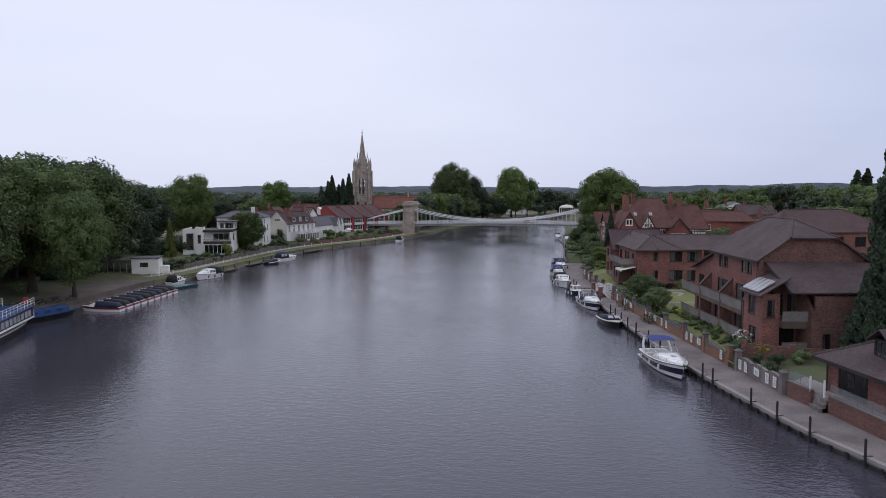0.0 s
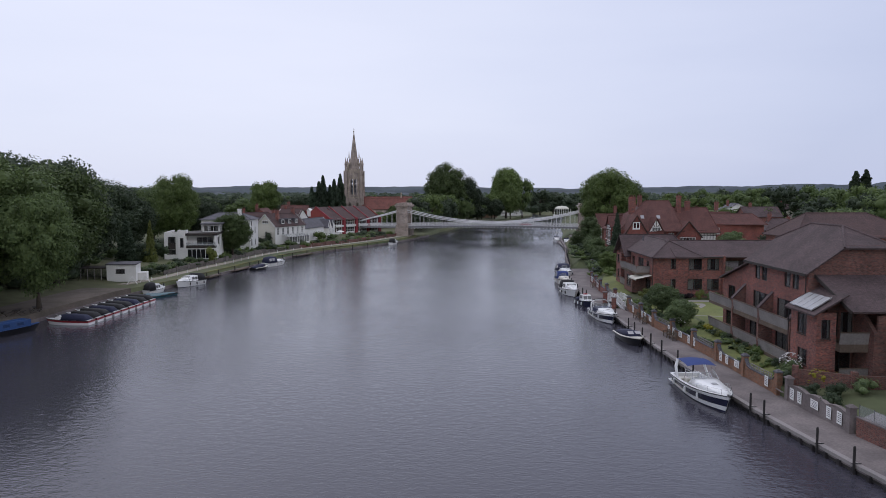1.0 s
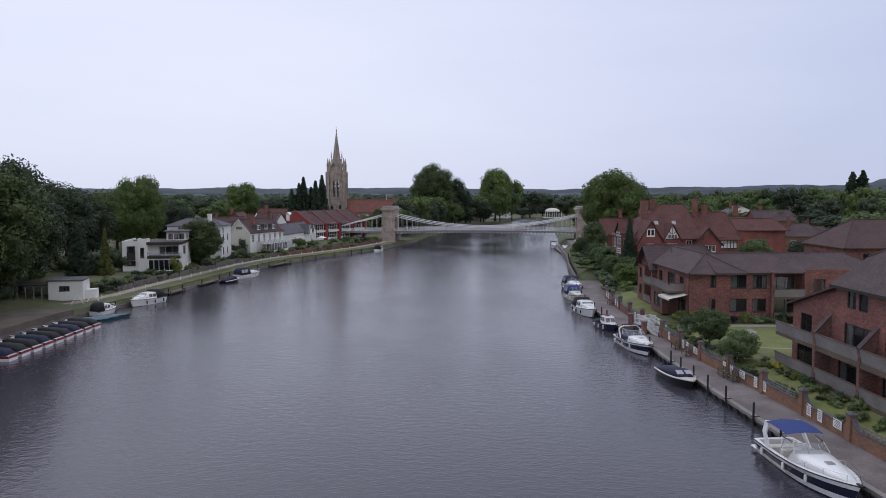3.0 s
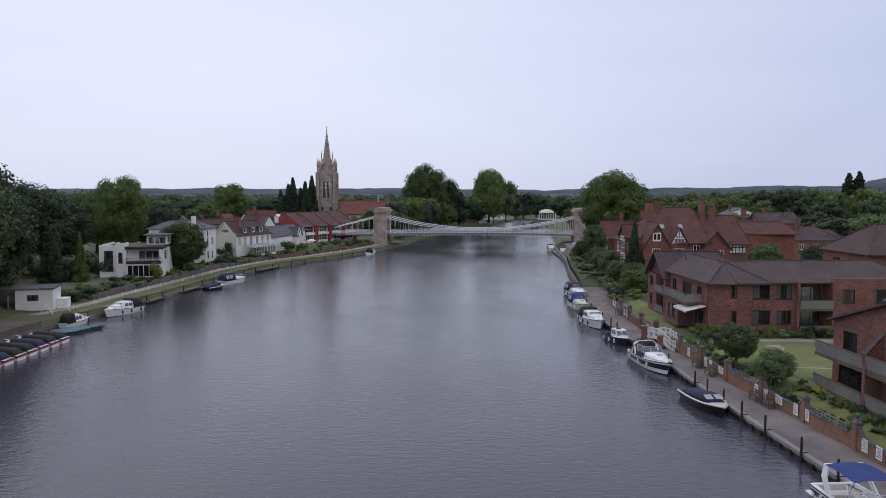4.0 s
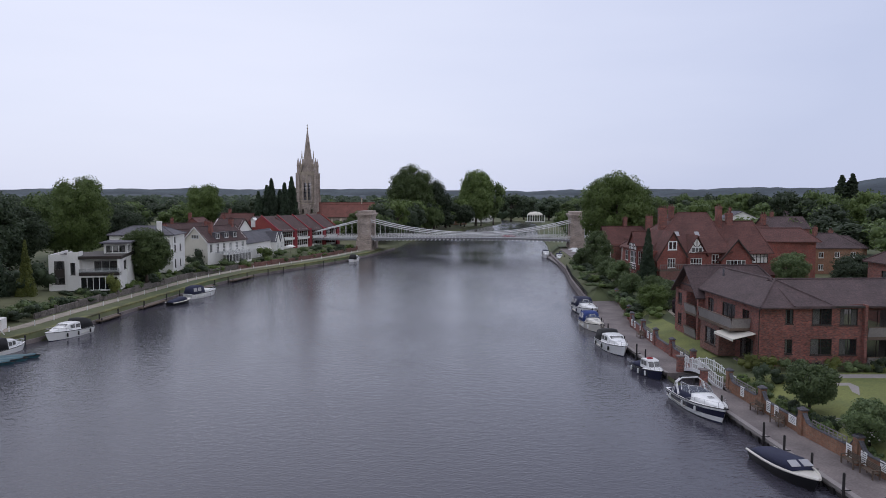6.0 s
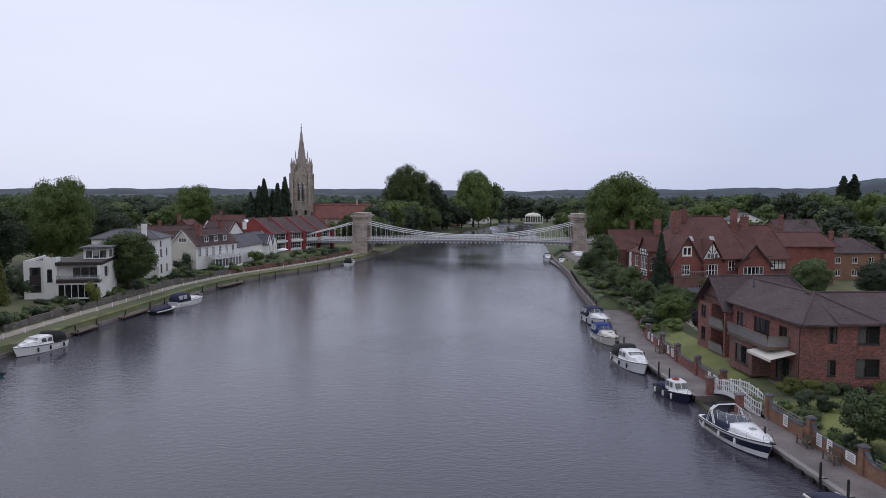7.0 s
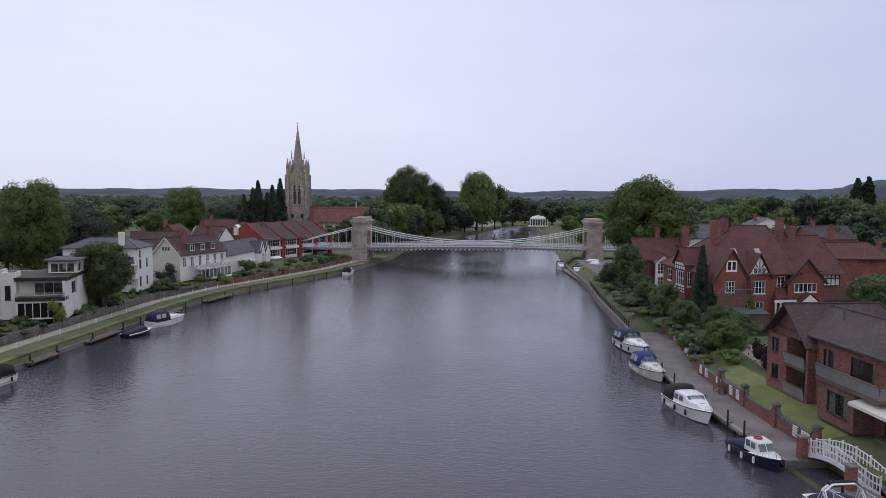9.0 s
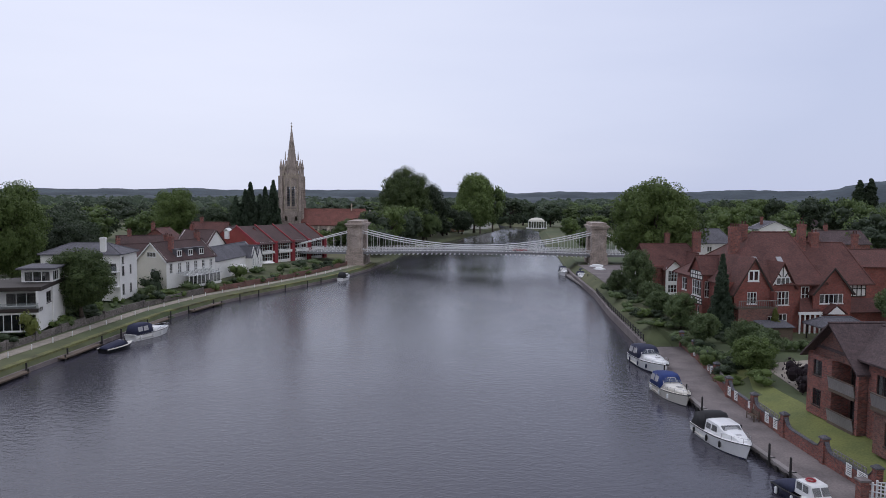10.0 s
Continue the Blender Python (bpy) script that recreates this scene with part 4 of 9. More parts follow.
# ---- church ----
def church():
    c = thing("church", "stone parish church with a tall spire and red tiled roofs", "church", -43, 376, 2.5)
    w = 3.55
    for i, (a, b) in enumerate((((-w, -w), (w, -w)), ((w, -w), (w, w)), ((w, w), (-w, w)), ((-w, w), (-w, -w)))):
        tower = wall(c, a, b, 0, 25.5, FLINT, [(2.15, 14.2, 3.25, 21.5), (3.85, 14.2, 4.95, 21.5), (1.2, 8.6, 2.2, 10.4), (4.9, 8.6, 5.9, 10.4)], 0.9, name="tower_wall")
        fc = Face(a, b, 0)
        for u in (2.15, 3.85):
            lv = Shape()
            for k in range(12):
                fc.slab(lv, u, u + 1.1, 14.3 + k * 0.6, 14.6 + k * 0.6, -0.6, -0.35)
            part("louvre", lv, SLATE, tower)
            arch = Shape()
            for sgn in (0, 1):
                uu = u + 1.1 * sgn
                arch.prism([fc.at(uu, 21.6, 0.06), fc.at(u + 0.55, 22.5, 0.06), fc.at(u + 0.55, 22.8, 0.06), fc.at(uu + (0.2 if sgn else -0.2), 21.6, 0.06)], fc.n * -0.3)
            part("hood_mould", arch, STONE, tower)
        for u in (0.95, 3.4, 5.85):
            pl = Shape()
            fc.slab(pl, u, u + 0.3, 12.9, 24.7, 0.004, 0.2)
            part("pilaster", pl, STONE, tower)
        for v in (5.8, 12.6, 24.7):
            st = Shape()
            fc.slab(st, -0.1, fc.length + 0.1, v, v + 0.35, -0.1, 0.16)
            part("string_course", st, STONE, tower)
        bt = Shape()
        for k in range(6):
            fc.slab(bt, 0.4 + k * 1.1, 1.0 + k * 1.1, 25.5, 26.5, -0.5, 0.05)
        fc.slab(bt, 0, 7.1, 25.3, 25.8, -0.5, 0.1)
        part("parapet", bt, STONE, tower)
    for sx in (-1, 1):
        for sy in (-1, 1):
            b = Shape()
            for z0, z1, o in ((0, 8, 1.0), (8, 16, 0.75), (16, 25.5, 0.5)):
                b.box(sx * w - 0.55 + (sx * o if sx < 0 else 0), sx * w + 0.55 + (sx * o if sx > 0 else 0), sy * w - 0.45, sy * w + 0.45, z0, z1)
                b.box(sx * w - 0.45, sx * w + 0.45, sy * w - 0.55 + (sy * o if sy < 0 else 0), sy * w + 0.55 + (sy * o if sy > 0 else 0), z0, z1)
            part("buttress", b, FLINT, c)
            p = Shape()
            p.tube([(sx * w, sy * w, 25.4), (sx * w, sy * w, 28.3)], 0.56, 8)
            p.tube([(sx * w, sy * w, 28.3), (sx * w, sy * w, 28.6), (sx * w, sy * w, 31.8)], [0.56, 0.68, 0.04], 8)
            p.ball((sx * w, sy * w, 31.6), 0.16, 6)
            part("pinnacle", p, FLINT, c)
            f = Shape()
            f.prism([(sx * w, sy * w, 27.2), (sx * w * 0.5, sy * w * 0.5, 30.0), (sx * w * 0.5, sy * w * 0.5, 29.2), (sx * w, sy * w, 26.2)], (0.25, -0.25 * sx * sy, 0))
            part("flying_buttress", f, STONE, c)
    sp = Shape()
    sp.tube([(0, 0, 25.5), (0, 0, 29.5), (0, 0, 36), (0, 0, 44.0)], [2.3, 1.95, 1.15, 0.12], 8)
    spire = part("spire", sp, FLINT, c, "tapering stone spire")
    for k in range(4):
        a = k * math.pi / 2 + 0.0
        d = Vector((math.cos(a), math.sin(a), 0))
        q = Vector((-d.y, d.x, 0))
        lu = Shape()
        lu.prism([tuple(d * 2.45 + q * s + Vector((0, 0, z))) for s, z in ((-0.6, 25.6), (0.6, 25.6), (0.6, 28.6), (0, 31.4), (-0.6, 28.6))], tuple(-d * 1.6))
        part("lucarne", lu, FLINT, spire)
        part("lucarne_pinnacle", Shape().tube([tuple(d * 2.4 + Vector((0, 0, z))) for z in (31.6, 33.2, 35.0)], [0.3, 0.22, 0.03], 6), FLINT, spire)
    for k in range(8):
        a = (k + 0.5) * math.pi / 4
        cr = Shape()
        for j in range(9):
            t = j / 9
            r = 2.0 * (1 - t) + 0.13
            cr.ball((r * math.cos(a), r * math.sin(a), 29.0 + 14 * t), 0.17, 6)
        part("crockets", cr, STONE, spire)
    part("finial", Shape().tube([(0, 0, 43.8), (0, 0, 44.3), (0, 0, 44.7), (0, 0, 46)], [0.2, 0.36, 0.08, 0.05], 6).box(-0.35, 0.35, -0.05, 0.05, 45.3, 45.45), STONE, spire)
    # nave with a wide aisle towards the river
    wins = [(1.5 + 3.3 * k, 2.2, 3.4 + 3.3 * k, 6.2, 2, 2) for k in range(6)]
    wall_win(c, (7.5, -14), (30, -14), 0, 8.0, FLINT, wins, STONE, 0.6, rows=2)
    wall_win(c, (30, -14), (30, 6), 0, 8.0, FLINT, [(4, 2.5, 8, 7), (12, 2.5, 16, 7)], STONE, 0.6, cols=3, rows=2, apex=[(14.5, 12.8), (5.5, 12.2)])
    wall(c, (4, 6), (4, 6.1), 0, 8, FLINT)
    wall_win(c, (30, 6), (4, 6), 0, 8.0, FLINT, [], STONE, 0.6)
    wall(c, (7.5, -4.1), (7.5, -14), 0, 8, FLINT, t=0.6, apex=(4.9, 12))
    hip_roof(c, 7.5, 29.5, -14, -4.2, 8.0, 12.6, CHURCHTILE, "x", (0, 4.0), 0.5)
    hip_roof(c, 4.2, 27.5, -5, 6, 8.4, 13.2, CHURCHTILE, "x", (0, 0), 0.4)
    for k in range(7):
        b = Shape()
        u = 7.6 + 3.6 * k
        b.box(u - 0.35, u + 0.35, -15.0, -14.003, 0, 5.5)
        b.prism([(u - 0.35, -15.0, 5.5), (u + 0.35, -15.0, 5.5), (u + 0.35, -14.003, 7.2), (u - 0.35, -14.003, 7.2)], (0, 0, -0.3))
        part("buttress", b, STONE, c)
    part("porch_chimney", Shape().tube([(22.5, 0, 12.5), (22.5, 0, 15.2)], 0.3, 6), STONE, c)


church()


# ---- suspension bridge ----
def bridge():
    A, B = Vector((-15.4, 304.5, 0)), Vector((52.5, 295.5, 0))
    L = (B - A).length
    br = thing("suspension_bridge", "white iron suspension bridge with stone arch towers", "bridge", A.x, A.y, 0, math.degrees(math.atan2(B.y - A.y, B.x - A.x)))
    deck = 4.75
    camber = lambda u: deck + 0.55 * (1 - (2 * u / L - 1) ** 2) if 0 <= u <= L else deck
    W = 3.9
    N = 56
    us = [-26 + (L + 46) * i / N for i in range(N + 1)]
    d = Shape()
    d.loft([[(u, -W, camber(u)), (u, W, camber(u)), (u, W, camber(u) - 0.35), (u, -W, camber(u) - 0.35)] for u in us])
    part("deck", d, DECKGREY, br, "grey road deck")
    for sy in (-1, 1):
        g = Shape()
        g.loft([[(u, sy * W - 0.12, camber(u) + 0.18), (u, sy * W + 0.12, camber(u) + 0.18), (u, sy * W + 0.12, camber(u) - 0.42), (u, sy * W - 0.12, camber(u) - 0.42)] for u in us])
        part("girder", g, IRONGREY, br)
        rl = Shape()
        for dz in (0.45, 0.85, 1.25):
            rl.loft([[(u, sy * W - 0.05, camber(u) + dz + 0.05), (u, sy * W + 0.05, camber(u) + dz + 0.05), (u, sy * W + 0.05, camber(u) + dz - 0.05), (u, sy * W - 0.05, camber(u) + dz - 0.05)] for u in us])
        part("rail", rl, IRONWHITE, br)
        ps = Shape()
        n = int((L + 40) / 1.1)
        for i in range(n):
            u = -22 + i * 1.1
            z = camber(u)
            ps.add([(u, sy * W - 0.03, z + 0.18), (u + 0.09, sy * W - 0.03, z + 0.18), (u + 1.1, sy * W - 0.03, z + 1.2), (u + 1.01, sy * W - 0.03, z + 1.2)], [(0, 1, 2, 3)])
            ps.add([(u, sy * W + 0.03, z + 1.2), (u + 0.09, sy * W + 0.03, z + 1.2), (u + 1.1, sy * W + 0.03, z + 0.18), (u + 1.01, sy * W + 0.03, z + 0.18)], [(0, 1, 2, 3)])
            ps.box(u - 0.05, u + 0.05, sy * W - 0.05, sy * W + 0.05, z + 0.15, z + 1.3)
        part("lattice", ps, IRONWHITE, br)
        # paired chains
        for k, (top, low) in enumerate(((11.6, 1.55), (11.0, 1.0))):
            cab = lambda u, top=top, low=low: (deck + low + 0.5) + (top - deck - low - 0.5) * (2 * u / L - 1) ** 2
            c = Shape()
            cu = [L * i / 48 for i in range(49)]
            c.tube([(u, sy * (W + 0.02), cab(u)) for u in cu], 0.13, 5)
            c.tube([(u, sy * (W + 0.02), top + (deck + 0.4 - top) * (-u) / 24) for u in (0, -6, -12, -18, -24)], 0.13, 5)
            c.tube([(L + u, sy * (W + 0.02), top + (deck + 0.4 - top) * u / 20) for u in (0, 5, 10, 15, 20)], 0.13, 5)
            part("chain", c, IRONWHITE, br)
            if k == 0:
                for i in range(1, 40):
                    u = L * i / 40
                    if cab(u) - camber(u) > 0.9:
                        part("hanger", Shape().box(u - 0.035, u + 0.035, sy * W - 0.035, sy * W + 0.035, camber(u) + 0.1, cab(u)), IRONWHITE, br)
                for i in range(1, 11):
                    u = -22 * i / 11
                    part("hanger", Shape().box(u - 0.035, u + 0.035, sy * W - 0.035, sy * W + 0.035, deck + 0.1, top + (deck + 0.4 - top) * (-u) / 24), IRONWHITE, br)
                    u = L + 18 * i / 11
                    part("hanger", Shape().box(u - 0.035, u + 0.035, sy * W - 0.035, sy * W + 0.035, deck + 0.1, top + (deck + 0.4 - top) * (u - L) / 20), IRONWHITE, br)
    for i in range(0, 52):
        u = L * (i + 0.5) / 52
        part("cross_beam", Shape().box(u - 0.14, u + 0.14, -W - 0.45, W + 0.45, camber(u) - 0.75, camber(u) - 0.43), IRONWHITE, br)
    for u in (0, L):
        t = Shape()
        for k in range(9):
            a0, a1 = math.pi * k / 9, math.pi * (k + 1) / 9
            y0, y1 = -3.1 * math.cos(a0), -3.1 * math.cos(a1)
            z0, z1 = 8.0 + 2.6 * math.sin(a0), 8.0 + 2.6 * math.sin(a1)
            t.add([(u - 1.95, y0, z0), (u - 1.95, y1, z1), (u - 1.95, y1, 12.2), (u - 1.95, y0, 12.2), (u + 1.95, y0, z0), (u + 1.95, y1, z1), (u + 1.95, y1, 12.2), (u + 1.95, y0, 12.2)],
                  [(0, 3, 2, 1), (4, 5, 6, 7), (0, 1, 5, 4), (3, 7, 6, 2)])
        tw = part("tower", t, BRIDGESTONE, br, "weathered brown ashlar portal tower")
        for sy in (-1, 1):
            part("tower_leg", Shape().box(u - 2.0, u + 2.0, sy * 4.6 - 1.5, sy * 4.6 + 1.5, 4.2, 12.2), BRIDGESTONE, tw)
            part("tower_plinth", Shape().box(u - 2.25, u + 2.25, sy * 4.6 - 1.75, sy * 4.6 + 1.75, 4.2, 5.6), BRIDGESTONE, tw)
            part("tower_panel", Shape().box(u - 1.2, u + 1.2, sy * 6.12 - 0.03, sy * 6.12 + 0.03, 6.4, 11.2), FLINT, tw)
        co = Shape().box(u - 2.4, u + 2.4, -6.5, 6.5, 12.2, 12.75).box(u - 2.7, u + 2.7, -6.8, 6.8, 12.75, 13.15).box(u - 2.05, u + 2.05, -6.0, 6.0, 13.15, 13.9)
        part("cornice", co, BRIDGESTONE, tw)
        bs = Shape().box(u - 2.5, u + 2.5, -6.6, 6.6, -1.5, 4.2).box(u - 2.9, u + 2.9, -7.0, 7.0, -1.5, 1.5)
        part("pier", bs, BRIDGESTONE, tw)
    part("abutment", Shape().box(-46, -22, -4.4, 4.4, 0, deck - 0.36), BRIDGESTONE, br)
    part("abutment", Shape().box(L + 16, L + 46, -4.4, 4.4, 0, deck - 0.36), BRIDGESTONE, br)


bridge()


# ---- left bank houses ----
def terrace():
    """Red riverside terrace with four gabled bays."""
    h = thing("terrace_house", "red riverside terrace with white window bays", "house", -42, 288.5, 2.4, 56)
    Lw, D = 29.5, 14.0
    # local x along the river front, y away from it
    wins = []
    for k in range(4):
        u = 1.2 + 7.1 * k
        wins += [(u + 0.5, 0.7, u + 5.3, 2.6, 5, 2), (u + 0.5, 3.5, u + 5.3, 5.6, 5, 2)]
    wall_win(h, (0, 0), (Lw, 0), 0, 5.9, WHITE, wins, WHITEWOOD)
    for k in range(5):
        u = 7.1 * k
        part("red_pier", Shape().box(u - 0.35, u + 0.9, -0.7, 0.1, 0, 6.0), REDPIER, h, "crimson pier between window bays")
    for k in range(4):
        u = 1.2 + 7.1 * k
        part("balcony", Shape().box(u + 0.2, u + 5.5, -0.75, -0.55, 2.75, 3.4), WHITEWOOD, h)
        part("bay_panel", Shape().box(u + 0.2, u + 5.6, -0.06, -0.004, 2.75, 3.45), SLATE, h)
    wall_win(h, (0, D), (0, 0), 0, 5.9, REDPAINT, [(8.3, 2.6, 9.1, 4.6, 1, 2)], WHITEWOOD, apex=(D / 2, 10.1))
    wall(h, (Lw, 0), (Lw, D), 0, 5.9, REDPAINT, apex=(D / 2, 10.1))
    wall(h, (Lw, D), (0, D), 0, 5.9, REDPAINT)
    for k in range(4):
        a, b = 7.1 * k, 7.1 * (k + 1)
        z = 10.1
        roof(h, [[(a, -0.8, 5.4), (b - 0.1, -0.8, 5.4), (b - 0.1, D / 2, z), (a, D / 2, z)], [(a, D / 2, z), (b - 0.1, D / 2, z), (b - 0.1, D + 0.4, 5.6), (a, D + 0.4, 5.6)]], TILEDARK)
        part("party_wall", Shape().prism([(a - 0.1, -0.85, 5.7), (a - 0.1, D / 2, z + 0.35), (a - 0.1, D / 2, z - 0.4), (a - 0.1, -0.85, 5.0)], (0.3, 0, 0)), REDPIER, h)
    part("lantern", Shape().box(-0.4, 0.8, 9.5, 11.0, 6.6, 8.8).prism([(-0.6, 9.3, 8.8), (1.0, 9.3, 8.8), (1.0, 10.25, 9.6), (-0.6, 10.25, 9.6)], (0, 0, -0.1)).prism([(-0.6, 11.2, 8.8), (1.0, 11.2, 8.8), (1.0, 10.25, 9.6), (-0.6, 10.25, 9.6)], (0, 0, -0.1)), WHITEWOOD, h, "white roof lantern between gables")


def terrace_back():
    h = thing("gabled_house", "red rendered house with twin gables and round windows", "house", -47, 296, 2.4, -3)
    for k in range(2):
        x0 = -8.0 + 7.5 * k
        wall_win(h, (x0, 0), (x0 + 7.5, 0), 0, 6.2, REDPAINT, [(3.2, 4.9, 4.3, 5.9, 1, 1)], WHITEWOOD, apex=(3.75, 9.6))
        hip_roof(h, x0, x0 + 7.5, 0.1, 12, 6.2, 9.7, TILEDARK, "y", (0, 0), 0.25)
    wall(h, (7, 0), (7, 12), 0, 6.2, REDPAINT)
    wall(h, (-8, 12), (-8, 0), 0, 6.2, REDPAINT)


def white_house():
    h = thing("white_house", "white gabled riverside house with dormers and conservatory", "house", -57.2, 240.0, 2.4, -23)
    # gable to the south-west, long side to the river
    W_, D_ = 7.0, 16.0
    wall_win(h, (0, 0), (W_, 0), 0, 5.8, CREAM, [(3.2, 2.2, 4.2, 3.9, 2, 2)], WHITEWOOD, apex=(W_ / 2, 9.2), rows=2)
    window(h, (0, 0), (W_, 0), 0, (2.4, 6.3, 4.6, 7.3), WHITEWOOD, 3, 1, inset=-0.05)
    s = [(1.0 + 2.6 * k, 2.9, 2.0 + 2.6 * k, 5.0, 2, 3) for k in range(6)]
    wall_win(h, (W_, 0), (W_, D_), 0, 5.8, WHITE, s, WHITEWOOD)
    wall(h, (W_, D_), (0, D_), 0, 5.8, WHITE, apex=(W_ / 2, 9.2))
    wall(h, (0, D_), (0, 0), 0, 5.8, WHITE)
    hip_roof(h, 0, W_, 0, D_, 5.8, 9.2, TILEDARK, "y", (0, 0), 0.35)
    part("bargeboard", Shape().prism([(-0.4, -0.42, 5.4), (W_ / 2, -0.42, 9.25), (W_ / 2, -0.42, 8.95), (-0.15, -0.42, 5.3)], (0, 0.06, 0)).prism([(W_ + 0.4, -0.42, 5.4), (W_ / 2, -0.42, 9.25), (W_ / 2, -0.42, 8.95), (W_ + 0.15, -0.42, 5.3)], (0, 0.06, 0)), WHITEWOOD, h)
    for k in range(3):
        y = 3.4 + 3.6 * k
        d = part("dormer", Shape().box(W_ - 2.2, W_ - 0.25, y, y + 1.8, 6.0, 7.6), SLATE, h)
        window(d, (W_ - 0.24, y), (W_ - 0.24, y + 1.8), 6.0, (0.2, 0.25, 1.6, 1.45), WHITEWOOD, 2, 1, inset=-0.04)
        part("dormer_roof", Shape().box(W_ - 2.4, W_ - 0.05, y - 0.15, y + 1.95, 7.6, 7.72), SLATE, d)
    # conservatory
    for k in range(9):
        part("conservatory_post", Shape().box(W_ + 3.0, W_ + 3.12, 3.0 + 1.3 * k, 3.12 + 1.3 * k, 0, 2.4), WHITEWOOD, h)
    part("conservatory_roof", Shape().prism([(W_ + 3.3, 2.8, 2.3), (W_ + 3.3, 13.8, 2.3), (W_ + 0.02, 13.8, 3.0), (W_ + 0.02, 2.8, 3.0)], (0, 0, -0.06)), CLEAR, h)
    rf = Shape()
    for k in range(12):
        rf.prism([(W_ + 3.3, 2.8 + k, 2.36), (W_ + 3.3, 2.88 + k, 2.36), (W_ + 0.02, 2.88 + k, 3.06), (W_ + 0.02, 2.8 + k, 3.06)], (0, 0, -0.05))
    part("conservatory_rafter", rf, WHITEWOOD, h)
    part("conservatory_glass", Shape().box(W_ + 3.03, W_ + 3.06, 3.0, 13.6, 0.5, 2.3), GLASS, h)
    part("conservatory_sill", Shape().box(W_ + 2.95, W_ + 3.2, 2.9, 13.7, 0, 0.5), WHITE, h)
    rail = Shape()
    for k in range(8):
        rail.box(W_ + 3.0, W_ + 3.06, 3 + 1.45 * k, 3.06 + 1.45 * k, 2.9, 3.9)
        rail.prism([(W_ + 3.0, 3 + 1.45 * k, 2.9), (W_ + 3.0, 4.4 + 1.45 * k, 3.8), (W_ + 3.0, 4.4 + 1.45 * k, 3.9), (W_ + 3.0, 3 + 1.45 * k, 3.0)], (0.05, 0, 0))
    rail.box(W_ + 2.98, W_ + 3.08, 3, 13.3, 3.85, 3.95)
    part("balustrade", rail, WHITEWOOD, h)
    for y in (3.5, 7.5):
        chimney(h, 1.2 if y > 5 else W_ - 1.6, y, 7.0, 10.3, 0.9, 0.8, 2)
    chimney(h, W_ / 2, D_ - 1.5, 8.0, 10.6, 1.1, 0.8, 3)


def white_cottage():
    h = thing("white_cottage", "low white cottage with slate roof and small gables", "house", -50.5, 254.0, 2.4, -12)
    wall_win(h, (6, 0), (6, 24), 0, 4.4, WHITE, [(1.2, 1.0, 2.1, 2.6, 2, 2), (7, 0.8, 8.5, 2.4, 2, 2)], WHITEWOOD)
    wall(h, (0, 0), (6, 0), 0, 4.4, WHITE, apex=(3, 7))
    wall(h, (6, 24), (0, 24), 0, 4.4, WHITE, apex=(3, 7))
    wall(h, (0, 24), (0, 0), 0, 4.4, WHITE)
    hip_roof(h, 0, 6, 0, 24, 4.4, 7.0, SLATE, "y", (0, 0), 0.3)
    for k in range(2):
        y = 17.0 + 3.3 * k
        wall_win(h, (7.6, y), (7.6, y + 3.0), 0, 3.9, WHITE, [(0.7, 1.6, 1.2, 3.4, 1, 2), (1.8, 1.6, 2.3, 3.4, 1, 2)], WHITEWOOD, apex=(1.5, 6.3))
        wall(h, (6.0, y), (7.6, y), 0, 3.9, WHITE)
        hip_roof(h, 3, 7.6, y, y + 3.0, 3.9, 6.3, SLATE, "x", (0, 0), 0.2)


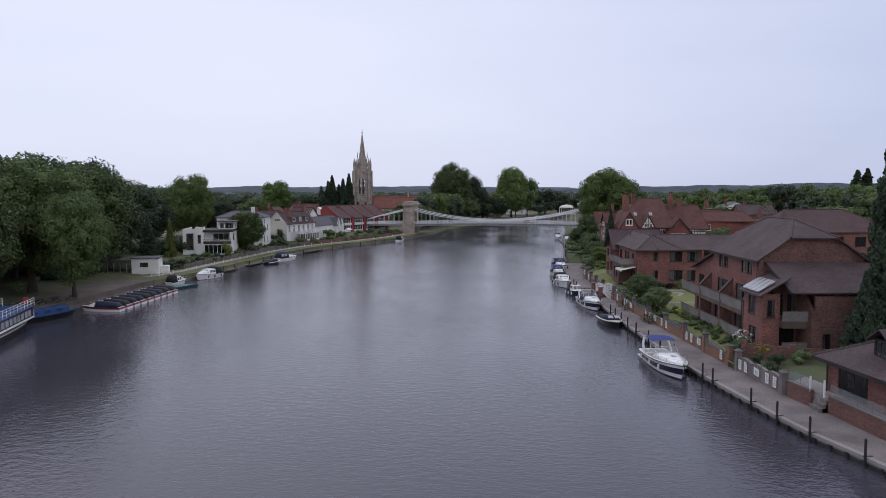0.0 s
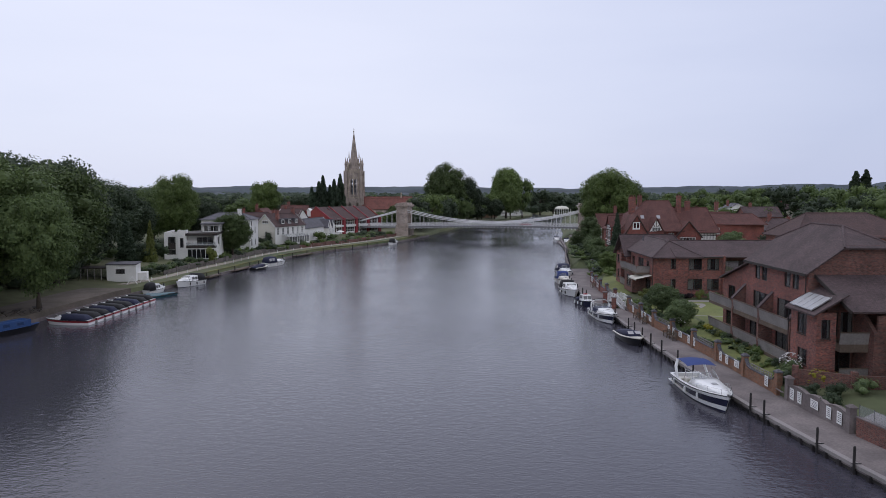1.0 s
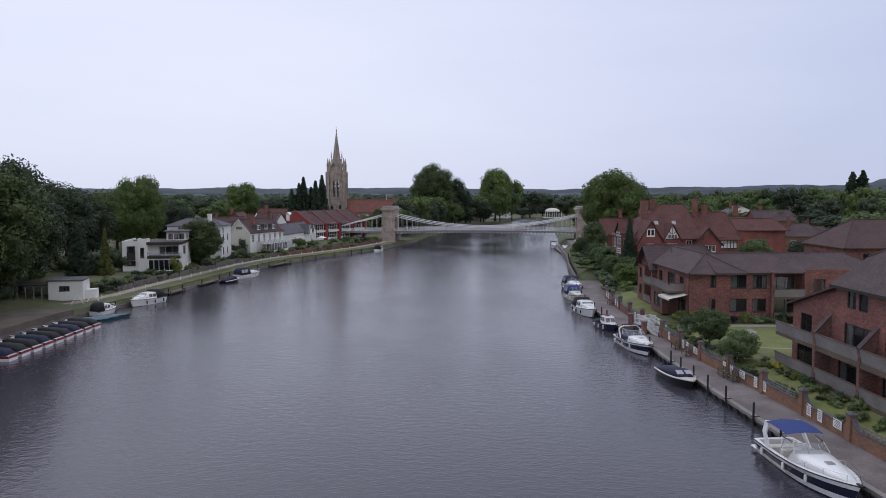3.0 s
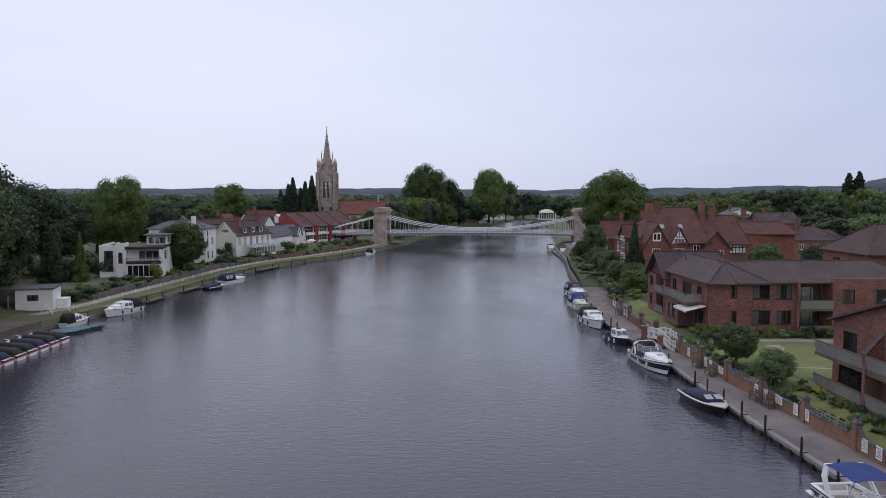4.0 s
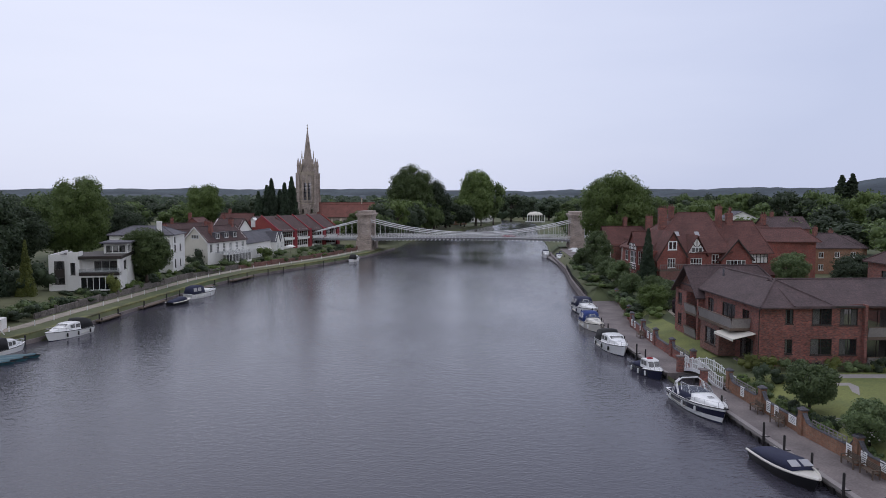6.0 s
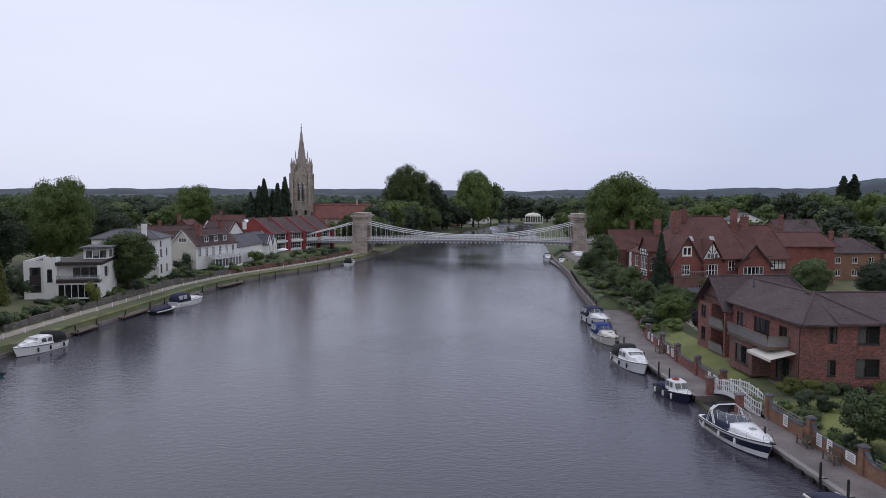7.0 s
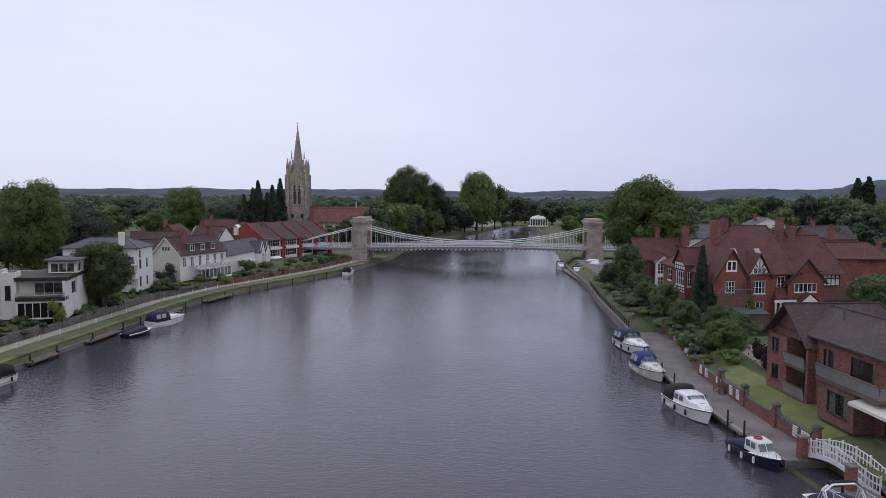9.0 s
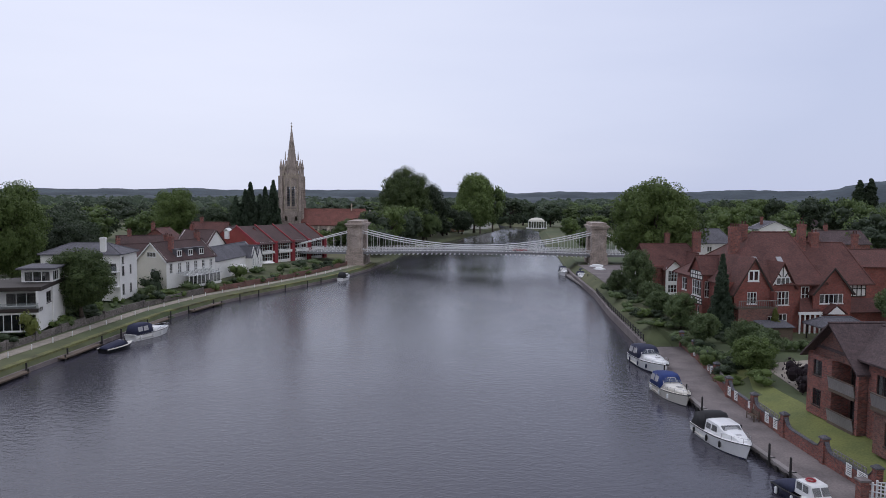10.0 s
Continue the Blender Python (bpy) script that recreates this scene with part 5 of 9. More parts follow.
def modern_house():
    h = thing("modern_house", "white flat-roofed modern house with long windows", "house", -66.7, 190.2, 2.4, 9)
    W_, D_ = 11.9, 12
    dark = DARKWOOD
    wall_win(h, (0, 0), (3.2, 0), 0, 6.4, WHITE, [(0.9, 1.2, 2.6, 2.3, 2, 1), (0.9, 3.9, 2.6, 5.3, 2, 1)], dark)
    part("dark_panel", Shape().box(0.9, 2.6, -0.05, -0.003, 2.35, 3.8), DARKWOOD, h)
    wall_win(h, (3.2, -0.6), (5.2, -0.6), 0, 6.9, WHITE, [(0.5, 2.9, 1.3, 5.0, 1, 1)], dark)
    part("wall", Shape().box(3.2, 3.5, -0.597, 2, 0, 6.9), WHITE, h)
    part("wall", Shape().box(4.9, 5.2, -0.597, 2, 0, 6.9), WHITE, h)
    wall_win(h, (5.2, 0.9), (W_, 0.9), 0, 5.6, WHITE, [(2.0, 3.3, 6.0, 5.2, 3, 1)], WHITEWOOD)
    part("terrace_slab", Shape().box(5.2, W_, -1.25, 0.9, 2.7, 3.25), DARKWOOD, h, "dark terrace edge")
    part("balcony_front", Shape().box(5.2, W_, -1.22, -1.16, 3.25, 4.0), CLEAR, h, "clear glass balcony front")
    wall_win(h, (5.2, -1.15), (W_, -1.15), 0, 2.7, WHITE, [(0.2, 0.15, 6.4, 2.5, 6, 1)], WHITEWOOD, glass=DARKGLASS)
    part("roof_slab", Shape().box(5.0, W_ + 0.3, -0.8, D_, 5.6, 6.15), DARKWOOD, h, "dark flat roof edge")
    part("roof_deck", Shape().box(0.3, 5.2, 0.3, D_ - 0.3, 5.8, 6.0), DARKWOOD, h, "dark felted roof deck")
    wall_win(h, (W_, -1.15), (W_, D_), 0, 5.6, WHITE, [(4, 3.4, 7, 5.0, 3, 1)], dark)
    wall(h, (W_, D_), (0, D_), 0, 6.0, WHITE)
    wall(h, (0, D_), (0, 0), 0, 6.4, WHITE)
    # penthouse
    wall_win(h, (8, 5.5), (W_ + 0.2, 5.5), 5.9, 8.0, WHITE, [(0.3, 0.3, 3.8, 1.8, 3, 1)], WHITEWOOD)
    wall_win(h, (W_ + 0.2, 5.5), (W_ + 0.2, D_), 0, 8.0, WHITE, [(0.5, 6.2, 3.6, 7.7, 3, 1)], WHITEWOOD)
    part("flat_roof", Shape().box(7.5, W_ + 0.8, 4.6, D_ + 0.4, 8.0, 8.25), SLATE, h, "thin grey flat roof")
    # taller wing
    g = thing("white_villa", "tall white rendered villa with chimney", "house", -59.6, 221, 2.4, 0)
    wall_win(g, (-8, 0), (5.5, 0), 0, 8.4, WHITE, [(2.6, 5.4, 5.4, 7.6, 3, 1), (8.6, 1, 10.2, 2.6), (8.6, 4.6, 10.2, 6.6), (11.2, 4.6, 12.8, 6.6)], dark)
    wall_win(g, (5.5, 0), (5.5, 9), 0, 8.4, WHITE, [(1, 1, 2.2, 2.8, 1, 1), (1, 4.4, 2.2, 6, 1, 1), (1, 6.5, 2, 7.7, 1, 1), (5, 4.4, 6, 6, 1, 1), (5, 1, 6, 2.6, 1, 1)], dark)
    wall(g, (5.5, 9), (-8, 9), 0, 8.4, WHITE)
    wall(g, (-8, 9), (-8, 0), 0, 8.4, WHITE)
    hip_roof(g, -8, 5.5, 0, 9, 8.4, 10, SLATE, "x", (4, 4), 0.4)
    chimney(g, 2.4, 0.9, 6, 11.2, 0.9, 0.8, 0, WHITE)
    for z in (3.4, 6.0):
        bal = part("balcony", Shape().box(-0.5, 5.4, -1.2, -0.003, z - 0.9, z - 0.7), WHITE, g)
        part("balcony_glass", Shape().box(-0.5, 5.4, -1.2, -1.16, z - 0.697, z + 0.2), CLEAR, bal)


terrace()
terrace_back()
white_house()
white_cottage()
modern_house()


# ---- right bank houses ----
def parapet(h, a, b, z0, z1, name="balcony_front", material=None, lean=0.18, t=0.06):
    """A balcony's boarded front that leans outwards at its top."""
    fc = Face(a, b, 0)
    s = Shape().prism([fc.at(0, z0), fc.at(fc.length, z0), fc.at(fc.length, z1, lean), fc.at(0, z1, lean)], tuple(-fc.n * t))
    p = part(name, s, material or GREYWOOD, h)
    r = Shape()
    fc.slab(r, 0, fc.length, z1, z1 + 0.07, lean - 0.12, lean + 0.04)
    part("handrail", r, BROWNWOOD, p)
    return p


def house_near():
    """Three-storey brick block with balconies towards the river."""
    h = thing("brick_apartments", "three-storey brown brick apartment house with balconies", "house", 0, 0, GARDEN)
    E = 9.1
    n0, n1 = (33, 95.2), (33, 81.6)
    holes = [(1.7, 7.0, 3.0, 8.6, 1, 1), (3.4, 7.0, 4.7, 8.6, 1, 1), (8.7, 7.0, 10.0, 8.6, 1, 1), (10.4, 7.0, 11.7, 8.6, 1, 1), (1.4, 3.5, 5.4, 5.7, 3, 1), (7.2, 3.5, 12.6, 5.7, 3, 1), (0.6, 0.4, 5.7, 2.6, 4, 1), (7.0, 0.4, 13.0, 2.6, 4, 1)]
    wall_win(h, n0, n1, 0, E, BRICK, holes, DARKWOOD, sill=False)
    # south, east and north walls take the darker brick, the river front the red
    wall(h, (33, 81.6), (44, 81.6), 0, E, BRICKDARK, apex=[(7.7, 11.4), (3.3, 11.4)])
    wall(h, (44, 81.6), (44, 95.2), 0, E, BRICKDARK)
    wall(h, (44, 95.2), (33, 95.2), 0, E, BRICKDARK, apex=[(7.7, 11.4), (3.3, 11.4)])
    hip_roof(h, 33, 44, 81.6, 95.2, E, 13.0, TILE, "y", (5.2, 3.0), 0.45, half=0.58)
    part("eaves_board", Shape().box(32.5, 32.62, 81.3, 95.6, E - 0.55, E - 0.28), DARKWOOD, h)
    for z in (0.25, 3.3):
        part("balcony_floor", Shape().box(31.6, 33, 82.3, 95.8, z - 0.45, z), BROWNWOOD, h)
        for a, b in ((95.8, 89.3), (88.9, 82.4)):
            parapet(h, (31.7, a), (31.7, b), z, z + 1.05)
    for y in (96.0, 89.1, 82.2):
        part("brick_pier", Shape().box(31.55, 33, y - 0.2, y + 0.2, 0, 3.35), BRICKDARK, h)
        part("cheek_wall", Shape().prism([(31.6, y - 0.2, 3.35), (33, y - 0.2, 3.35), (33, y - 0.2, 6.0), (31.6, y - 0.2, 4.5)], (0, 0.4, 0)), BRICKDARK, h)
        part("cheek_coping", Shape().prism([(31.5, y - 0.28, 4.5), (33, y - 0.28, 6.12), (33, y - 0.28, 5.96), (31.5, y - 0.28, 4.34)], (0, 0.56, 0)), TILE, h)
    # north wing, one storey lower, with its roof falling to the garden
    wall_win(h, (33.6, 104), (33.6, 95.2), 0, 6.0, BRICK, [(1.5, 3.4, 3.6, 5.2, 2, 1), (1.0, 0.4, 5.0, 2.4, 3, 1)], DARKWOOD, sill=False)
    wall(h, (42, 104), (33.6, 104), 0, 6.0, BRICK)
    wall(h, (42, 95.2), (42, 104), 0, 6.0, BRICK)
    roof(h, [[(33.1, 95.2, 8.8), (42.3, 95.2, 8.8), (42.3, 104.4, 5.9), (33.1, 104.4, 5.9)][::-1]], TILE)
    part("wall", Shape().prism([(33.6, 95.22, 6.0), (33.6, 104, 6.0), (33.6, 95.22, 8.7)], (0.3, 0, 0)), BRICK, h)
    part("balcony_floor", Shape().box(31.6, 33.6, 96.3, 103.4, 2.9, 3.2), BROWNWOOD, h)
    parapet(h, (31.7, 103.4), (31.7, 96.3), 3.2, 4.2)
    parapet(h, (31.7, 103.4), (31.7, 96.3), 0.2, 1.2)
    # south-west bay with a glazed roof
    wall_win(h, (31.5, 81.6), (31.5, 76.8), 0, 5.9, BRICK, [(1.2, 3.6, 3.0, 5.5, 2, 1), (1.4, 0.9, 3.2, 2.3, 2, 1)], DARKWOOD)
    wall_win(h, (31.5, 76.8), (33.2, 76.8), 0, 5.9, BRICK, [(0.4, 3.6, 1.2, 5.3, 1, 1)], DARKWOOD)
    wall(h, (33, 81.6), (31.5, 81.6), 0, 5.9, BRICK)
    roof(h, [[(31.0, 81.9, 5.8), (31.0, 76.3, 5.8), (34.0, 76.3, 7.6), (34.0, 81.9, 7.6)]], TILE, name="bay_roof")
    sk = part("rooflight", Shape().prism([(31.2, 81.2, 6.12), (31.2, 77.2, 6.12), (32.9, 77.2, 7.15), (32.9, 81.2, 7.15)], (0, 0, -0.08)), BALGLASS, h, "pale glazed rooflight")
    for k in range(5):
        y = 77.2 + k
        part("glazing_bar", Shape().prism([(31.18, y + 0.05, 6.16), (31.18, y - 0.05, 6.16), (32.9, y - 0.05, 7.2), (32.9, y + 0.05, 7.2)], (0, 0, -0.06)), STEEL, sk)
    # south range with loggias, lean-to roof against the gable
    # the loggia's back wall is in the darker brick colour
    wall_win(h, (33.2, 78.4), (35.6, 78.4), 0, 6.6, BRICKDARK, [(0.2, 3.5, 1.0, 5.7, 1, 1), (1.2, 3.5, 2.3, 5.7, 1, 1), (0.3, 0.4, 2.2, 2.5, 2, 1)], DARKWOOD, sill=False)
    part("loggia_floor", Shape().box(33.2, 35.6, 76.0, 78.4, 2.6, 3.3), BROWNWOOD, h)
    parapet(h, (33.1, 76.0), (35.7, 76.0), 3.3, 4.3)
    parapet(h, (33.1, 76.0), (35.7, 76.0), 0.1, 1.2)
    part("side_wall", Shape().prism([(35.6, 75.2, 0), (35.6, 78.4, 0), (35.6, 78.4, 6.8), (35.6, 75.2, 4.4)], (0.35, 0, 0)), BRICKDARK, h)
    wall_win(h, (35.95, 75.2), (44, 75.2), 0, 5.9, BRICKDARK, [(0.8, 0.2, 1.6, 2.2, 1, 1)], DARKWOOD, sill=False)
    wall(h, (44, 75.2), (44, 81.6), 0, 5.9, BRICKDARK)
    roof(h, [[(33.6, 75.0, 6.3), (44.4, 75.0, 6.3), (44.4, 81.55, 8.7), (33.6, 81.55, 8.7)]], TILE, name="lean_to_roof")
    part("verge_board", Shape().prism([(33.5, 75.0, 6.35), (33.5, 81.55, 8.75), (33.5, 81.55, 8.45), (33.5, 75.0, 6.05)], (0.08, 0, 0)), DARKWOOD, h)
    part("downpipe", Shape().tube([(31.4, 81.9, 0), (31.4, 81.9, 5.8)], 0.05, 6), DARKWOOD, h)
    part("downpipe", Shape().tube([(32.9, 81.9, 6.2), (32.9, 81.9, 8.9)], 0.05, 6), DARKWOOD, h)


def house_hip():
    """Two-storey brick house, L-shaped, with a bay and awning to the river."""
    h = thing("brick_house", "two-storey red brick house with hipped tile roof", "house", 0, 0, GARDEN)
    E = 6.5
    wall_win(h, (31.7, 128.3), (42.2, 127.4), 0, E, BRICK, [(2.7, 4.4, 3.5, 5.9, 1, 1), (2.7, 1.3, 3.5, 2.8, 1, 1), (5.4, 4.3, 7.4, 6.0, 2, 1), (5.3, 1.2, 7.5, 2.9, 2, 1), (8.2, 4.3, 10.0, 6.0, 2, 1), (8.2, 1.2, 10.0, 2.9, 2, 1)], DARKWOOD)
    wall_win(h, (31.7, 142), (31.7, 128.3), 0, E, BRICK, [(9.6, 0.2, 12.6, 2.5, 3, 1), (10.0, 3.8, 11.6, 5.4, 2, 1), (5.0, 3.5, 8.2, 5.5, 3, 1), (1.0, 3.8, 2.6, 5.4, 2, 1)], DARKWOOD)
    wall(h, (46, 137.5), (38.5, 137.5), 0, E, BRICK)
    wall(h, (38.5, 137.5), (38.5, 142), 0, E, BRICK)
    hip_roof(h, 31.7, 38.7, 127.6, 149.0, E, 8.5, TILE, "y", (4.95, 3.8), 0.45)
    hip_roof(h, 35.25, 58, 127.6, 137.5, E, 8.5, TILE, "x", (0.1, 4), 0.42, label="brown tiled roof")
    # gabled wing with loggias
    wy0, wy1 = 142.6, 149.6
    wall_win(h, (31.0, wy1), (31.0, 146.2), 0, 5.4, BRICK, [(0.9, 3.6, 2.2, 5.0, 2, 1), (0.9, 0.9, 2.2, 2.4, 2, 1)], DARKWOOD)
    # wall set back behind the balconies, darker brick than its neighbours
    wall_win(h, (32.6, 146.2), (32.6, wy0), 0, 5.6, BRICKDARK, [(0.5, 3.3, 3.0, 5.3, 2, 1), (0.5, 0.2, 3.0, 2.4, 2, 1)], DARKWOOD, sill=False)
    wall(h, (32.6, 146.2), (31.0, 146.2), 0, 5.4, BRICK)
    part("brick_pier", Shape().box(31.0, 32.6, wy0 - 0.4, wy0, 0, 5.6), BRICK, h)
    for z in (0.15, 3.0):
        part("balcony_floor", Shape().box(30.9, 32.6, wy0, 146.2, z - 0.25, z), BROWNWOOD, h)
        parapet(h, (30.95, 146.2), (30.95, wy0), z, z + 1.0)
    wall(h, (42, wy1), (31.0, wy1), 0, 5.6, BRICK)
    hip_roof(h, 31.0, 42, wy0 - 0.4, wy1, 5.6, 8.7, TILE, "x", (0, 2.5), 0.5)
    part("gable_wall", Shape().prism([(31.4, wy1, 5.4), (31.4, wy0, 5.4), (31.4, (wy0 + wy1) / 2, 8.3)], (0.3, 0, 0)), BRICKDARK, h)
    # bay with roof terrace, awning
    wall_win(h, (29.8, 138.4), (29.8, 133.4), 0, 3.3, BRICKDARK, [(1.3, 0.9, 4.2, 2.7, 2, 1)], DARKWOOD)
    wall(h, (29.8, 133.4), (31.7, 133.4), 0, 3.3, BRICKDARK)
    wall(h, (31.7, 138.4), (29.8, 138.4), 0, 3.3, BRICKDARK)
    part("terrace_slab", Shape().box(29.6, 31.7, 130.2, 138.6, 3.3, 3.6), BROWNWOOD, h)
    parapet(h, (29.7, 138.6), (29.7, 130.2), 3.6, 4.6)
    parapet(h, (29.7, 130.2), (31.7, 130.2), 3.6, 4.6)
    aw = part("awning", Shape().prism([(29.2, 133.2, 2.75), (29.2, 128.6, 2.75), (31.65, 128.6, 3.3), (31.65, 133.2, 3.3)], (0, 0, -0.05)), CREAM, h, "cream fabric awning drawn out")
    part("awning_valance", Shape().box(29.17, 29.2, 128.6, 133.2, 2.5, 2.74), CREAM, aw)
    for y in (129.2, 132.6):
        part("awning_arm", Shape().tube([(31.65, y, 2.4), (29.4, y, 2.7)], 0.03, 5), DARKWOOD, aw)
    part("downpipe", Shape().tube([(31.6, 128.0, 0), (31.6, 128.0, 5.9)], 0.05, 6), DARKWOOD, h)
    part("eaves_board", Shape().prism([(31.3, 127.85, E - 0.15), (42.3, 127.0, E - 0.15), (42.3, 127.0, E - 0.35), (31.3, 127.85, E - 0.35)], (0, -0.08, 0)), DARKWOOD, h)
    # east range with recessed balcony
    wall_win(h, (46.6, 127.0), (58, 127.0), 0, E + 0.3, BRICK, [(1, 3.9, 2.6, 5.5, 2, 1), (1, 1.1, 2.6, 2.7, 2, 1), (5, 3.9, 7, 5.5, 2, 1), (5, 1.1, 7, 2.7, 2, 1)], DARKWOOD)
    wall(h, (58, 127.0), (58, 137.5), 0, E, BRICK)
    # recessed balcony wall, again in the darker brick colour
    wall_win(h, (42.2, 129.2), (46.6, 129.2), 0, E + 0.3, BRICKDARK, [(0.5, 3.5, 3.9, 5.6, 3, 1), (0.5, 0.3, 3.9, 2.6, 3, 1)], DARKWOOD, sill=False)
    part("side_wall", Shape().box(42.1, 42.4, 126.9, 129.2, 0, E), BRICK, h)
    part("side_wall", Shape().box(46.4, 46.7, 126.8, 129.2, 0, E), BRICK, h)
    part("balcony_floor", Shape().box(42.4, 46.4, 126.8, 129.2, 2.9, 3.2), BROWNWOOD, h)
    parapet(h, (42.4, 126.8), (46.4, 126.8), 3.2, 4.2)
    parapet(h, (42.4, 126.8), (46.4, 126.8), 0.1, 1.1)
    chim = Shape().tube([(33.5, 141, 7.9), (33.5, 141, 8.8)], 0.12, 6)
    part("flue", chim, SLATE, h)


def house_back():
    h = thing("brick_apartments", "brick apartment block with a long dark hipped roof", "house", 0, 0, GARDEN)
    wall_win(h, (61, 144), (84, 143), 0, 8.6, BRICK, [(3 + 4 * k, 5.6, 5 + 4 * k, 7.4, 2, 1) for k in range(5)] + [(3 + 4 * k, 2.6, 5 + 4 * k, 4.4, 2, 1) for k in range(5)], DARKWOOD)
    wall_win(h, (61, 156), (61, 144), 0, 8.6, BRICK, [(3, 5.4, 5, 7.2, 2, 1), (7, 5.4, 9, 7.2, 2, 1)], DARKWOOD)
    wall(h, (84, 143), (84, 156), 0, 8.6, BRICK)
    wall(h, (84, 156), (61, 156), 0, 8.6, BRICK)
    hip_roof(h, 61, 84, 143.5, 156, 8.6, 12.4, TILEDARK, "x", (5, 8), 0.5, half=0.0)


def bungalow():
    """Low brick boathouse-like house on a raised terrace by the river walk."""
    h = thing("riverside_bungalow", "low brick bungalow with dormer on a raised terrace", "house", 0, 0, 1.9)
    wall_win(h, (31.6, 63.8), (33.2, 50), 0, 2.9, BRICK, [(1.4, 0.15, 5.0, 2.4, 2, 1), (8, 0.15, 11, 2.4, 2, 1)], DARKWOOD, sill=False)
    wall(h, (40, 64.6), (31.6, 63.8), 0, 2.9, BRICK)
    wall(h, (33.2, 50), (41, 51), 0, 2.9, BRICK)
    wall(h, (41, 51), (40, 64.6), 0, 2.9, BRICK)
    z0, zr = 2.8, 5.0
    roof(h, [[(30.7, 64.6, z0), (32.5, 49.5, z0), (36.8, 53, zr), (36.2, 61.5, zr)], [(41, 65.2, z0), (30.7, 64.6, z0), (36.2, 61.5, zr)], [(41.6, 50.2, z0), (41, 65.2, z0), (36.2, 61.5, zr), (36.8, 53, zr)], [(32.5, 49.5, z0), (41.6, 50.2, z0), (36.8, 53, zr)]], TILE,
         ridges=[((36.8, 53, zr), (36.2, 61.5, zr)), ((30.7, 64.6, z0), (36.2, 61.5, zr))])
    part("fascia", Shape().prism([(30.65, 64.65, z0 - 0.02), (32.45, 49.45, z0 - 0.02), (32.45, 49.45, z0 - 0.3), (30.65, 64.65, z0 - 0.3)], (0.06, 0, 0)), DARKWOOD, h)
    d = part("dormer", Shape().box(33.4, 36, 57.6, 60.4, 3.2, 5.1), DARKWOOD, h)
    window(d, (33.38, 60.4), (33.38, 57.6), 3.2, (0.3, 0.4, 2.5, 1.75), DARKWOOD, 3, 1, inset=-0.04)
    part("dormer_roof", Shape().prism([(32.9, 60.8, 4.95), (37, 60.8, 4.95), (37, 59, 6.0), (32.9, 59, 6.0)][::-1], (0, 0, -0.1)).prism([(32.9, 57.2, 4.95), (37, 57.2, 4.95), (37, 59, 6.0), (32.9, 59, 6.0)], (0, 0, -0.1)), TILE, d)
    part("downpipe", Shape().tube([(31.45, 63.6, 0), (31.45, 63.6, 2.6)], 0.06, 6), DARKWOOD, h)
    # terrace
    t = thing("raised_terrace", "paved terrace with low brick wall and glass balustrade", "terrace", 0, 0, 0, kind="structure")
    s = Shape().prism([(30.6, 62.2, 1.9), (29.9, 66.6, 1.9), (37, 72.5, 1.9), (40, 66, 1.9), (40, 48, 1.9), (32.3, 48, 1.9)], (0, 0, -2.2))
    part("paving", s, PAVE, t)
    for a, b in (((29.7, 66.6), (30.2, 63.4)), ((30.75, 61.6), (32.35, 48.5))):
        fc = Face(a, b, 0)
        w = Shape()
        fc.slab(w, 0, fc.length, 0.4, 2.0, -0.1, 0.15)
        part("retaining_wall", w, BRICKDARK, t)
        cp = Shape()
        fc.slab(cp, -0.05, fc.length + 0.05, 2.0, 2.08, -0.15, 0.2)
        part("coping", cp, CONC, t)
        g = Shape()
        fc.slab(g, 0.1, fc.length - 0.1, 2.1, 2.95, -0.02, 0.0)
        part("glass_balustrade", g, CLEAR, t)
        n = int(fc.length / 1.6)
        for k in range(n + 1):
            p = fc.at(0.1 + (fc.length - 0.2) * k / n, 2.08)
            part("balustrade_post", Shape().tube([p, (p[0], p[1], 3.0)], 0.025, 5), STEEL, t)
    for k in range(4):
        part("step", Shape().box(29.95 + 0.28 * k, 31.2, 61.7, 63.3, 0.5, 0.95 + 0.32 * k), CONC, t)
    part("newel", Shape().box(30.2, 30.32, 61.5, 61.62, 1.9, 3.3).box(30.0, 30.12, 63.4, 63.52, 1.9, 3.2), WHITEWOOD, t)


def half_timber(h, fc, u0, u1, v0, v1, n, d=0.03):
    p = Shape()
    fc.slab(p, u0, u1, v0, v1, 0.004, d)
    part("plaster_panel", p, WHITE, h, "white plaster panel")
    s = Shape()
    for k in range(n + 1):
        u = u0 + (u1 - u0) * k / n
        fc.slab(s, u - 0.07, u + 0.07, v0, v1, d, d + 0.05)
    for v in (v0, (v0 + v1) / 2, v1):
        fc.slab(s, u0, u1, v - 0.07, v + 0.07, d, d + 0.045)
    part("timber_framing", s, DARKWOOD, h, "black timber framing")


